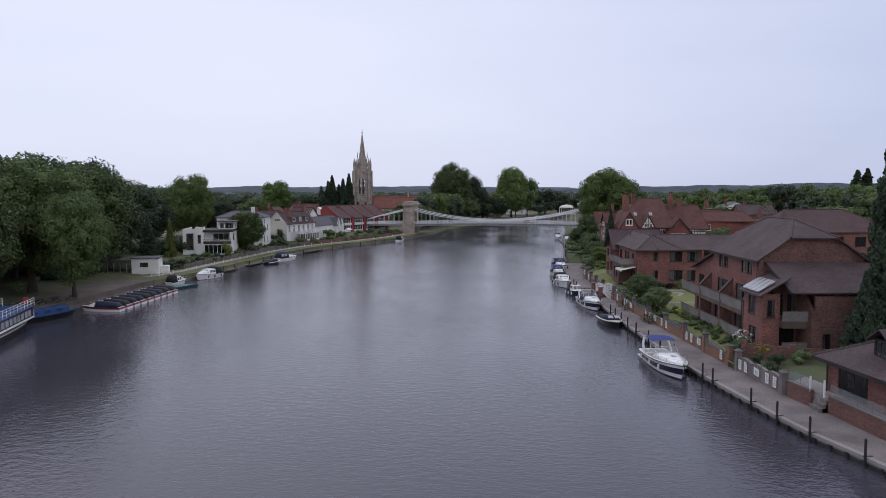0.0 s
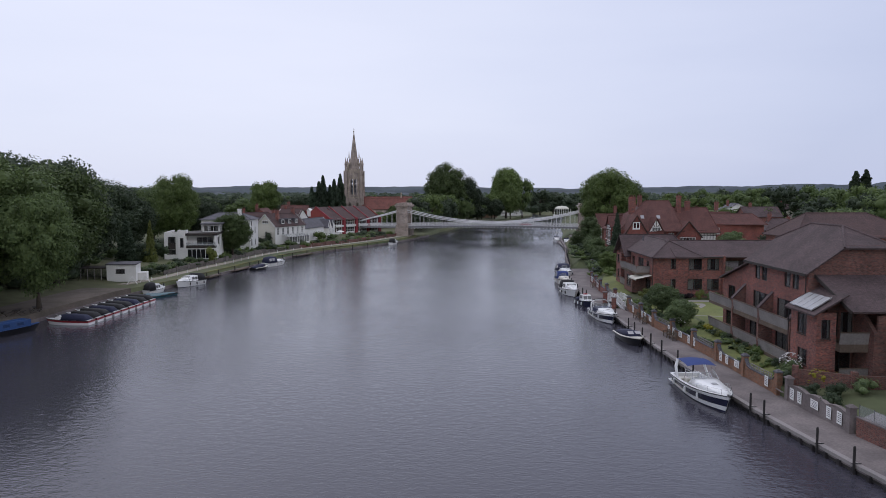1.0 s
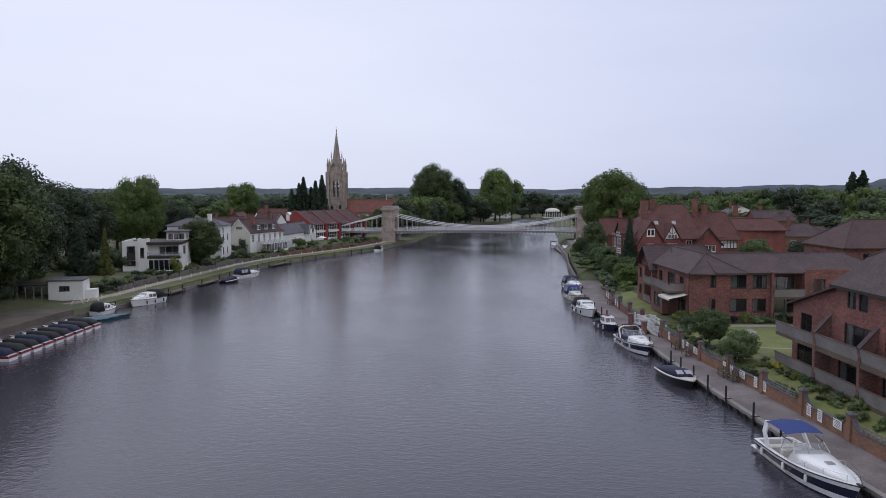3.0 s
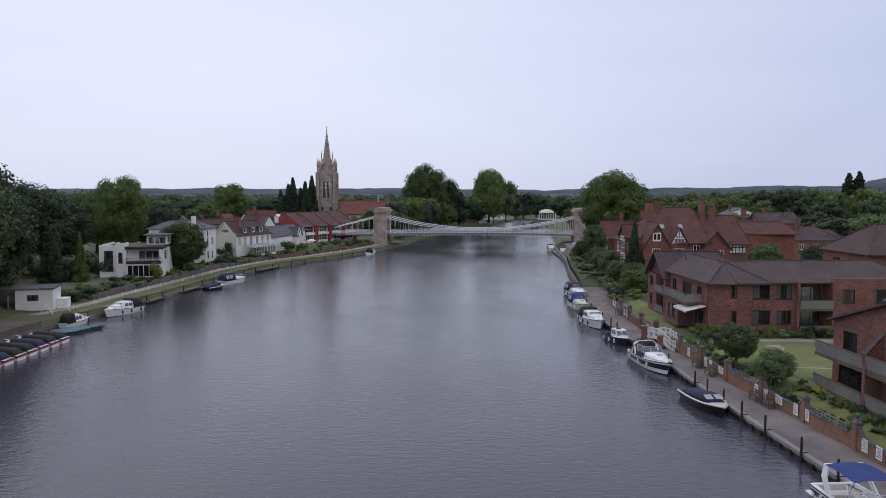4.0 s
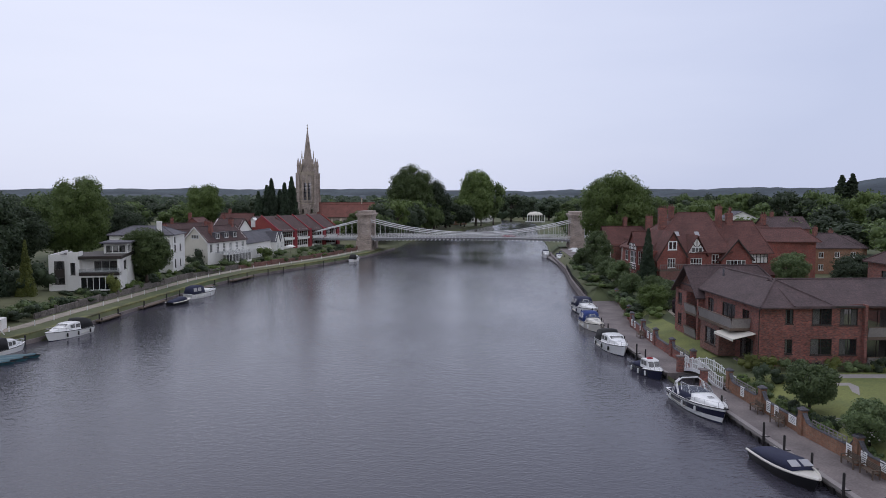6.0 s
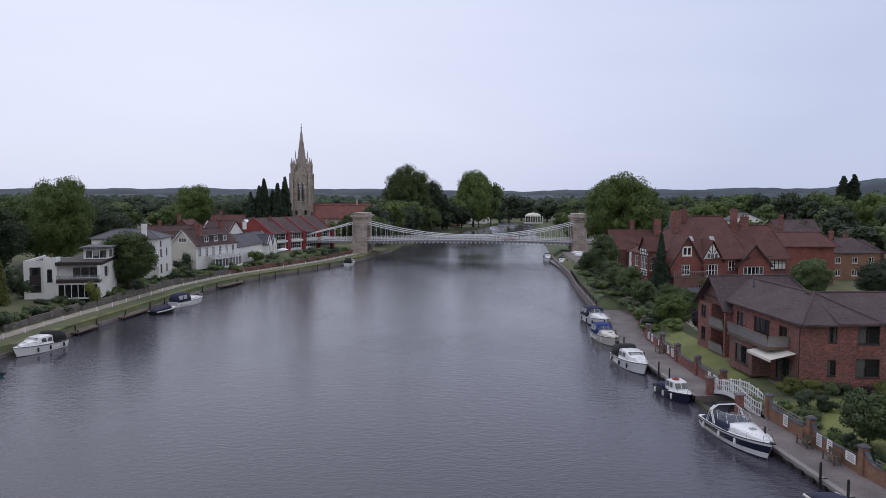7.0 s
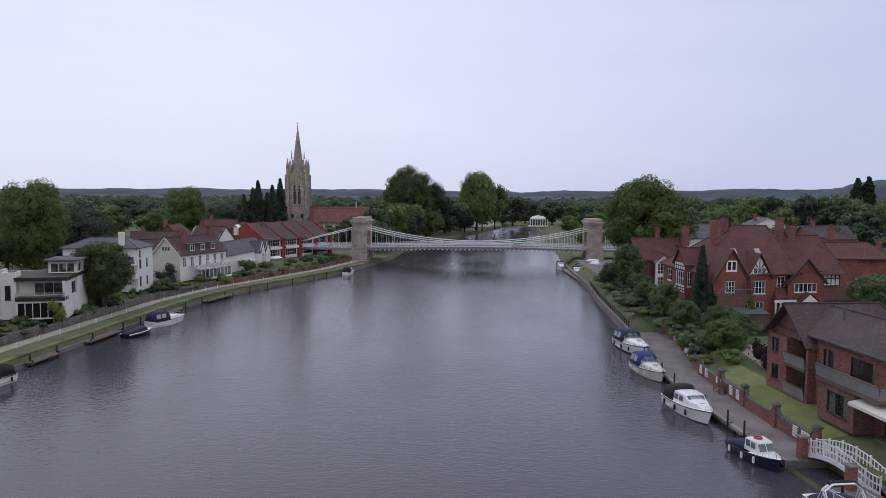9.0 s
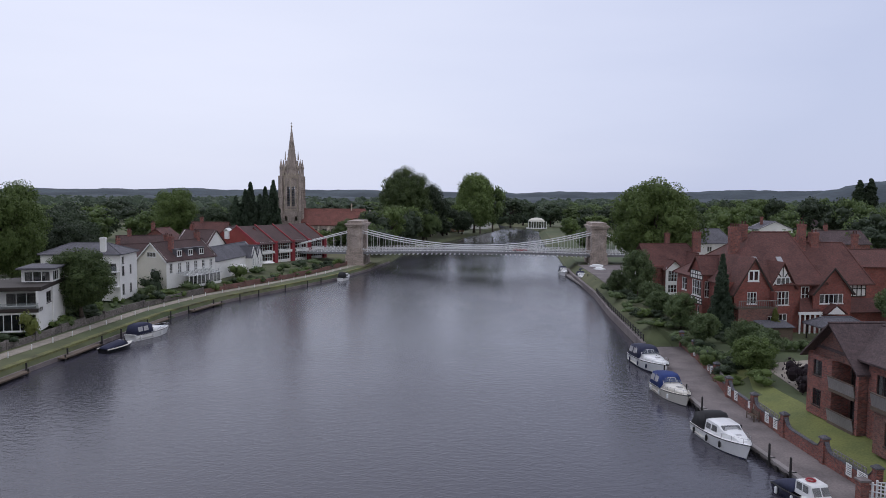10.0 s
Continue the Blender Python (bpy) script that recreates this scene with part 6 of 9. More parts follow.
def mansion():
    h = thing("mansion", "large red brick mansion with half-timbered gables and chimneys", "house", 0, 0, GARDEN)
    E = 7.4
    P0, P1 = (40.6, 186.4), (54.8, 188.0)
    fc = Face(P0, P1, 0)
    wall_win(h, P0, P1, 0, E, BRICKRED, [(7.2, 0.8, 8.2, 2.8, 2, 2)], WHITEWOOD)
    wall(h, (59.4, 187.6), (59.4, 191.5), 0, 6.0, BRICKRED)
    wall(h, (54.8, 188.0), (54.8, 205), 0, E, BRICKRED, apex=(8.5, 13.0))
    wall(h, (60, 205), (40.6, 205), 0, E, BRICKRED)
    wall_win(h, (40.6, 205), (40.6, 186.4), 0, E, BRICKRED, [(6, 4.4, 8.4, 6.4, 3, 2), (2, 4.4, 4, 6.4, 2, 2)], WHITEWOOD)
    hip_roof(h, 40.6, 55, 187.4, 205, E, 14.0, TILERED, "x", (8.6, 1.2), 0.5)
    # projecting red gable with upper window and french window
    g = ((41.0, 185.4), (46.8, 186.0))
    f1 = Face(*g, 0)
    wall_win(h, *g, 0, 6.2, BRICKRED, [(2.0, 4.4, 3.5, 7.0 - 0.9, 3, 2), (3.4, 0.9, 4.5, 2.8, 2, 2)], WHITEWOOD, apex=(f1.length / 2, 10.7))
    window(h, *g, 0, (2.0, 7.6, 3.7, 9.2), WHITEWOOD, 2, 1, inset=-0.06, bar=0.2)
    part("bargeboard", Shape().prism([f1.at(-0.4, 5.7, 0.3), f1.at(f1.length / 2, 10.95, 0.3), f1.at(f1.length / 2, 10.55, 0.3), f1.at(-0.2, 5.5, 0.3)], tuple(f1.n * -0.08)).prism([f1.at(f1.length + 0.4, 5.7, 0.3), f1.at(f1.length / 2, 10.95, 0.3), f1.at(f1.length / 2, 10.55, 0.3), f1.at(f1.length + 0.2, 5.5, 0.3)], tuple(f1.n * -0.08)), DARKWOOD, h)
    roof(h, [[f1.at(-0.4, 5.8, 0.35), f1.at(f1.length / 2, 10.95, 0.35), f1.at(f1.length / 2, 10.95, -9), f1.at(-0.4, 5.8, -4)][::-1], [f1.at(f1.length + 0.4, 5.8, 0.35), f1.at(f1.length / 2, 10.95, 0.35), f1.at(f1.length / 2, 10.95, -9), f1.at(f1.length + 0.4, 5.8, -4)]], TILERED, name="gable_roof")
    bal = part("balcony", Shape().prism([f1.at(0, 4.1), f1.at(f1.length, 4.1), f1.at(f1.length, 4.1, 1.4), f1.at(0, 4.1, 1.4)], (0, 0, -0.2)), BROWNWOOD, h)
    rs = Shape()
    for k in range(18):
        f = f1.length * k / 17
        f1.slab(rs, f - 0.03, f + 0.03, 4.1, 5.0, 1.3, 1.36)
    f1.slab(rs, 0, f1.length, 5.0, 5.1, 1.27, 1.4)
    part("balustrade", rs, GREYWOOD, bal)
    wall_win(h, f1.at(-0.05, 0, 1.4)[:2], f1.at(f1.length + 0.05, 0, 1.4)[:2], 0, 3.9, BRICKDARK, [(4.4, 0.9, 5.4, 2.9, 2, 2)], WHITEWOOD)
    part("side_wall", Shape().box(46.5, 46.85, 184.8, 188.5, 0, 6.2), BRICKRED, h)
    # half-timbered gable with windows under
    g = ((47.0, 186.9), (50.7, 187.3))
    f2 = Face(*g, 0)
    wall_win(h, *g, 0, 6.6, BRICKRED, [(0.7, 4.0, 3.0, 6.0, 4, 2), (0.8, 0.8, 2.8, 2.8, 3, 2)], WHITEWOOD, apex=(f2.length / 2, 10.0))
    tri = Shape().prism([f2.at(0.25, 6.9, 0.05), f2.at(f2.length - 0.25, 6.9, 0.05), f2.at(f2.length / 2, 9.7, 0.05)], tuple(f2.n * -0.046))
    part("plaster_panel", tri, WHITE, h, "white plaster gable")
    window(h, *g, 0, (0.8, 7.0, f2.length - 0.8, 8.0), WHITEWOOD, 3, 1, inset=-0.12)
    tb = Shape()
    f2.slab(tb, f2.length / 2 - 0.06, f2.length / 2 + 0.06, 8.0, 9.6, 0.05, 0.1)
    for sg in (-1, 1):
        c = f2.length / 2
        tb.prism([f2.at(c + sg * 0.2, 8.05, 0.1), f2.at(c + sg * 0.9, 8.9, 0.1), f2.at(c + sg * 1.0, 8.75, 0.1), f2.at(c + sg * 0.35, 8.0, 0.1)], tuple(f2.n * -0.04))
    part("timber_framing", tb, DARKWOOD, h, "black timber framing")
    roof(h, [[f2.at(-0.35, 6.4, 0.4), f2.at(f2.length / 2, 10.2, 0.4), f2.at(f2.length / 2, 10.2, -6), f2.at(-0.35, 6.4, -3)][::-1], [f2.at(f2.length + 0.35, 6.4, 0.4), f2.at(f2.length / 2, 10.2, 0.4), f2.at(f2.length / 2, 10.2, -6), f2.at(f2.length + 0.35, 6.4, -3)]], TILERED, name="gable_roof")
    window(h, P0, P1, 0, (11.4, 4.3, 12.7, 6.6), WHITEWOOD, 2, 2, inset=-0.05)
    # canted porch with tile roof
    porch = part("porch", Shape().prism([(51.2, 186.6, 3.3), (54.6, 186.9, 3.3), (53.9, 188.0, 5.4), (52.0, 187.9, 5.4)], (0, 0, -0.2)), TILERED, h)
    ar = Shape()
    for k in range(5):
        x = 51.4 + 0.75 * k
        ar.box(x - 0.1, x + 0.1, 186.6, 186.8, 0, 3.0)
    ar.box(51.2, 54.7, 186.55, 186.85, 2.7, 3.1)
    part("porch_posts", ar, WHITEWOOD, porch)
    # right red gable with long window
    g = ((53.4, 186.9), (59.4, 187.5))
    f3 = Face(*g, 0)
    wall_win(h, *g, 0, 6.0, BRICKRED, [(1.0, 4.2, 4.8, 5.6, 5, 1)], WHITEWOOD, apex=(f3.length / 2, 9.2))
    roof(h, [[f3.at(-0.4, 5.6, 0.4), f3.at(f3.length / 2, 9.4, 0.4), f3.at(f3.length / 2, 9.4, -6), f3.at(-0.4, 5.6, -3)][::-1], [f3.at(f3.length + 0.4, 5.6, 0.4), f3.at(f3.length / 2, 9.4, 0.4), f3.at(f3.length / 2, 9.4, -6), f3.at(f3.length + 0.4, 5.6, -3)]], TILERED, name="gable_roof")
    part("bargeboard", Shape().prism([f3.at(-0.45, 5.55, 0.42), f3.at(f3.length / 2, 9.45, 0.42), f3.at(f3.length / 2, 9.15, 0.42), f3.at(-0.2, 5.4, 0.42)], tuple(f3.n * -0.06)).prism([f3.at(f3.length + 0.45, 5.55, 0.42), f3.at(f3.length / 2, 9.45, 0.42), f3.at(f3.length / 2, 9.15, 0.42), f3.at(f3.length + 0.2, 5.4, 0.42)], tuple(f3.n * -0.06)), DARKWOOD, h)
    dp = part("door_porch", Shape().prism([(54.6, 185.6, 3.0), (56.2, 185.6, 4.3), (56.2, 187.3, 4.3), (54.6, 187.3, 3.0)][::-1], (0, 0, -0.15)).prism([(57.8, 185.6, 3.0), (56.2, 185.6, 4.3), (56.2, 187.3, 4.3), (57.8, 187.3, 3.0)], (0, 0, -0.15)), TILERED, h)
    part("porch_gable", Shape().prism([(54.9, 185.62, 2.9), (57.5, 185.62, 2.9), (56.2, 185.62, 4.0)], (0, 0.1, 0)), WHITE, dp)
    part("front_door", Shape().box(55.7, 56.7, 187.0, 187.12, 0, 2.1), WHITEWOOD, dp)
    # timbered east wing
    wall_win(h, (60, 191.5), (64.8, 192.3), 0, 7.0, BRICKRED, [(1.0, 2.0, 3.0, 3.8, 3, 1)], WHITEWOOD)
    fe = Face((60, 191.5), (64.8, 192.3), 0)
    half_timber(h, fe, 0.1, fe.length - 0.1, 4.6, 6.9, 6)
    wall(h, (64.8, 192.3), (64.8, 204), 0, 7.0, BRICKRED)
    wall(h, (64.8, 204), (60, 204), 0, 7.0, BRICKRED)
    hip_roof(h, 55.3, 64.8, 191.8, 204, 7.0, 12.3, TILERED, "x", (0, 1.2), 0.6)
    roof(h, [[(59.6, 189, 2.6), (69.5, 190, 2.6), (69, 192.2, 4.4), (59.8, 191.4, 4.4)]], TILERED, name="lean_to_roof")
    wall(h, (60, 189.3), (69, 190.2), 0, 2.5, BRICKRED)
    # brick service range behind
    wall_win(h, (64.8, 204), (82, 206), 0, 8.0, BRICKRED, [(4, 5.4, 5.4, 7.0, 2, 2)], WHITEWOOD)
    wall(h, (82, 206), (82, 214), 0, 8.0, BRICKRED)
    hip_roof(h, 64.8, 82, 205, 214, 8.0, 10.4, TILERED, "x", (0, 2), 0.4)
    # western bay stack
    b0 = (39.6, 197.2), (39.6, 192.6)
    wall_win(h, *b0, 0, 8.2, BRICKRED, [(0.6, 4.4, 4.0, 6.8, 4, 2), (0.8, 0.8, 1.6, 3.0, 1, 2), (2.8, 0.8, 3.6, 3.0, 1, 2)], WHITEWOOD, apex=(2.3, 10.4))
    wall_win(h, (39.6, 192.6), (41, 192.6), 0, 8.2, BRICKRED, [(0.3, 4.4, 1.1, 6.8, 2, 2)], WHITEWOOD)
    fb = Face(*b0, 0)
    half_timber(h, fb, 0.1, 4.5, 7.0, 8.2, 5)
    half_timber(h, fb, 0.1, 4.5, 3.3, 4.2, 5)
    hip_roof(h, 39.6, 46, 192.6, 197.2, 8.2, 10.5, TILERED, "x", (0, 0), 0.35)
    # chimneys
    chimney(h, 44.9, 194.2, 9.5, 14.9, 1.5, 0.9, 4)
    chimney(h, 47.2, 196.0, 10.5, 15.2, 0.9, 0.9, 2)
    chimney(h, 57.0, 197, 10, 15.2, 1.0, 1.0, 2)
    chimney(h, 59.3, 197.5, 9, 13.9, 1.2, 0.9, 2)
    chimney(h, 67.0, 199, 11.5, 13.6, 0.9, 0.6, 2)
    for x in (46.2, 50.0):
        part("skylight", Shape().prism([(x, 190.6, 9.9), (x + 0.8, 190.6, 9.9), (x + 0.8, 191.4, 10.6), (x, 191.4, 10.6)], (0, 0.05, -0.1)), BALGLASS, h)


def lodge():
    """Smaller red house with white bays, nearer the bridge."""
    h = thing("red_house", "red brick house with white bay windows and tiled roofs", "house", 0, 0, GARDEN)
    wall_win(h, (45, 229.5), (57, 231), 0, 5.6, BRICK, [(9, 3.0, 10.5, 4.8, 2, 2)], WHITEWOOD)
    wall_win(h, (45, 241), (45, 229.5), 0, 5.6, WHITE, [(8, 0.8, 10.6, 2.6, 3, 2), (8, 3.4, 10.6, 5.0, 3, 2)], WHITEWOOD)
    wall(h, (57, 231), (57, 241), 0, 5.6, BRICK)
    wall(h, (57, 241), (45, 241), 0, 5.6, BRICK)
    hip_roof(h, 45, 57, 230, 241, 5.6, 9.6, TILERED, "x", (0, 3), 0.5)
    for x, top in ((49.2, 8.2), (53.8, 9.6)):
        wall_win(h, (x - 1.7, 227.9), (x + 1.7, 228.3), 0, 5.2, WHITEWOOD, [(0.4, 2.6, 3.0, 4.8, 4, 3), (0.4, 0.4, 3.0, 2.0, 4, 2)], WHITEWOOD, apex=(1.7, top - 1.6))
        part("side_wall", Shape().box(x - 1.7, x - 1.5, 228, 230, 0, 5.2).box(x + 1.5, x + 1.7, 228.3, 230, 0, 5.2), BRICK, h)
        hip_roof(h, x - 1.7, x + 1.7, 228.0, 235, 5.2, top - 1.4, TILERED, "y", (0, 0), 0.3)
    chimney(h, 50.5, 236, 8.5, 11.8, 0.9, 0.9, 1)
    chimney(h, 55.5, 233, 8.0, 12.2, 1.6, 0.8, 3)
    b = part("balcony", Shape().box(43.6, 45, 231, 238, 2.6, 2.8), WHITEWOOD, h)
    for k in range(8):
        part("baluster", Shape().box(43.62, 43.7, 231 + k, 231.08 + k, 2.8, 3.7), WHITEWOOD, b)
    for y in (231.1, 234.5, 237.9):
        part("veranda_post", Shape().box(43.6, 43.75, y - 0.08, y + 0.08, 0, 5.4), WHITEWOOD, b)
    part("rail", Shape().box(43.6, 43.72, 231, 238, 3.7, 3.8), WHITEWOOD, b)


def plain_house(x, y, w, d, e, r, wallm, roofm, label, turn=0, hips=(0, 0), along="x", wins=3, name="house", z=None, pots=True):
    """A house of the town further off: four walls with windows, roof, chimney."""
    h = thing(name, label, "house", x, y, (TOWN if x < 0 else GARDEN) if z is None else z, turn)
    ws = []
    for lv in range(max(1, int(e / 2.7))):
        ws += [((k + 0.5) * w / wins - 0.6, 0.9 + 2.7 * lv, (k + 0.5) * w / wins + 0.6, 2.2 + 2.7 * lv, 2, 1) for k in range(wins)]
    ap = lambda l, on: (l / 2, r) if on else None
    wall_win(h, (0, 0), (w, 0), 0, e, wallm, ws, WHITEWOOD, apex=ap(w, along == "y" and not hips[0]))
    wall_win(h, (w, 0), (w, d), 0, e, wallm, [(d / 2 - 0.6, e - 1.9, d / 2 + 0.6, e - 0.6, 2, 1)], WHITEWOOD, apex=ap(d, along == "x" and not hips[1]))
    wall(h, (w, d), (0, d), 0, e, wallm, apex=ap(w, along == "y" and not hips[1]))
    wall_win(h, (0, d), (0, 0), 0, e, wallm, [(d / 2 - 0.6, e - 1.9, d / 2 + 0.6, e - 0.6, 2, 1)], WHITEWOOD, apex=ap(d, along == "x" and not hips[0]))
    hip_roof(h, 0, w, 0, d, e, r, roofm, along, hips, 0.35)
    if pots:
        chimney(h, w * 0.25, d * 0.5, r - 1.2, r + 1.3, 0.9, 0.6, 2)
    return h


house_near()
house_hip()
house_back()
bungalow()
mansion()
lodge()
plain_house(63, 256, 11, 10, 8.6, 11.6, WHITE, SLATE, "white house with broad slate roof", hips=(1.5, 1.5))
plain_house(86, 214, 11, 9, 6.0, 8.8, BRICKWARM, TILE, "small brick house with hipped brown roof", hips=(4, 4))
plain_house(97, 226, 9, 8, 5, 7.6, BRICKWARM, TILE, "brick bungalow with brown tiled roof", hips=(3, 3))
plain_house(66, 215, 12, 9, 6.8, 10.6, BRICK, TILERED, "red brick house with clay tile roof")
plain_house(100, 262, 12, 9, 8.0, 11.0, BRICK, TILE, "brick house among garden trees")
plain_house(118, 330, 12, 8, 8.5, 11, WHITE, SLATE, "white gabled house among trees", along="y")
plain_house(140, 420, 14, 9, 7.5, 10.5, WHITE, SLATE, "white house in distant trees")
plain_house(170, 395, 12, 8, 7.0, 9.6, CREAM, TILE, "pale house in distant trees")
plain_house(95, 395, 16, 9, 6.5, 9.0, BRICK, TILERED, "low red brick house beyond the bridge")
# town behind the left bank
plain_house(-70, 266, 11, 8, 5.6, 8.8, BRICK, TILEDARK, "red tiled town house", 20)
plain_house(-72, 286, 10, 9, 6.0, 9.8, BRICK, TILERED, "red tiled town house with gable", -6, along="y")
plain_house(-60, 278, 9, 8, 6.4, 9.8, WHITE, TILEDARK, "white house with dark tile roof", -20)
plain_house(-66, 312, 11, 9, 6.4, 10.4, BRICKWARM, TILERED, "brick town house with red roof", -10)
plain_house(-66, 250, 9, 7, 5.0, 7.8, CREAM, TILEDARK, "cream cottage with dark tiled roof", 30)
plain_house(24, 470, 9, 7, 6.5, 9.2, BRICKWARM, SLATE, "small brick lodge by the river", 10)
plain_house(46, 520, 8, 6, 10, 13.0, WHITE, SLATE, "white gabled boathouse tower", 5, along="y")
plain_house(38, 505, 12, 5, 4.0, 6.2, WHITE, TILE, "low white boathouse by the water", 0)
con = thing("white_pavilion", "white glazed garden pavilion with curved roof", "pavilion", 73, 506, 2.2)
for k in range(8):
    part("pavilion_post", Shape().box(1.45 * k, 1.45 * k + 0.35, 0, 0.3, 0, 4.2), WHITEWOOD, con)
part("pavilion_glass", Shape().box(0.1, 10.4, 0.1, 0.14, 0.6, 4.0), GLASS, con)
part("pavilion_roof", Shape().tube([(5.2, 3, 4.2), (5.2, 3, 5.0), (5.2, 3, 6.0), (5.2, 3, 6.4)], [4.8, 4.5, 3.0, 0.4], 12), CREAM, con)
part("pavilion_base", Shape().box(-0.2, 10.7, -0.2, 6, 0, 0.6), WHITE, con)


# ---- boats ----
class Hull:
    """A boat's form: x forward from the transom, z up from the waterline."""

    def __init__(self, L, B, h0, h1, full=2.6, rake=0.1):
        self.L, self.B, self.h0, self.h1, self.full, self.rake = L, B, h0, h1, full, rake

    def half(self, s):
        return self.B / 2 * (0.9 + 0.1 * min(1, s / 0.3)) * (1 - max(0.0, (s - 0.4) / 0.6) ** self.full) + 0.03

    def sheer(self, s):
        return self.h0 + (self.h1 - self.h0) * s ** 1.6

    def at(self, s, v, side=1):
        flare = 0.70 + 0.30 * v if s < 0.4 else (0.70 + 0.30 * v) * (1 - 0.35 * (1 - v) * ((s - 0.4) / 0.6) ** 1.5)
        return (self.L * s * (1 - self.rake * (1 - v) * s ** 3), side * self.half(s) * flare, -0.3 + v * (self.sheer(s) + 0.3))

    def band(self, v0, v1, s0=0.0, s1=1.0, n=18, out=0.0):
        sh = Shape()
        vs = [v0] + [v for v in (0.15, 0.3, 0.46, 0.6, 0.74, 0.88) if v0 < v < v1] + [v1]
        for side in (1, -1):
            rows = []
            for k in range(n + 1):
                s = s0 + (s1 - s0) * k / n
                row = [self.at(s, v, side) for v in vs]
                rows.append([(a[0], a[1] + side * out, a[2]) for a in row])
            sh.loft(rows if side < 0 else [r[::-1] for r in rows], closed=False, caps=False)
        if s0 == 0:
            x = -out
            sh.loft([[(x, self.at(0, v, 1)[1] + out, self.at(0, v)[2]), (x, self.at(0, v, -1)[1] - out, self.at(0, v)[2])] for v in vs], closed=False, caps=False)
        return sh

    def deck(self, s0, s1, inset=0.0, crown=0.08, n=14, lift=0.0):
        sh = Shape()
        rows = []
        for k in range(n + 1):
            s = s0 + (s1 - s0) * k / n
            b = max(0.02, self.half(s) - inset)
            z = self.sheer(s) + lift
            rows.append([(self.L * s, b * f, z + crown * (1 - f * f)) for f in (1, 0.6, 0.2, -0.2, -0.6, -1)])
        return sh.loft(rows, closed=False, caps=False)

    def ring(self, s, w, z0, z1, tuck=0.8):
        """A section of a cabin at s: half width w of the hull's, from z0 above the deck to z1."""
        b = self.half(s) * w
        x, z = self.L * s, self.sheer(s)
        return [(x, b, z + z0), (x, b * tuck, z + z1), (x, b * tuck * 0.5, z + z1 + 0.06), (x, -b * tuck * 0.5, z + z1 + 0.06), (x, -b * tuck, z + z1), (x, -b, z + z0)]


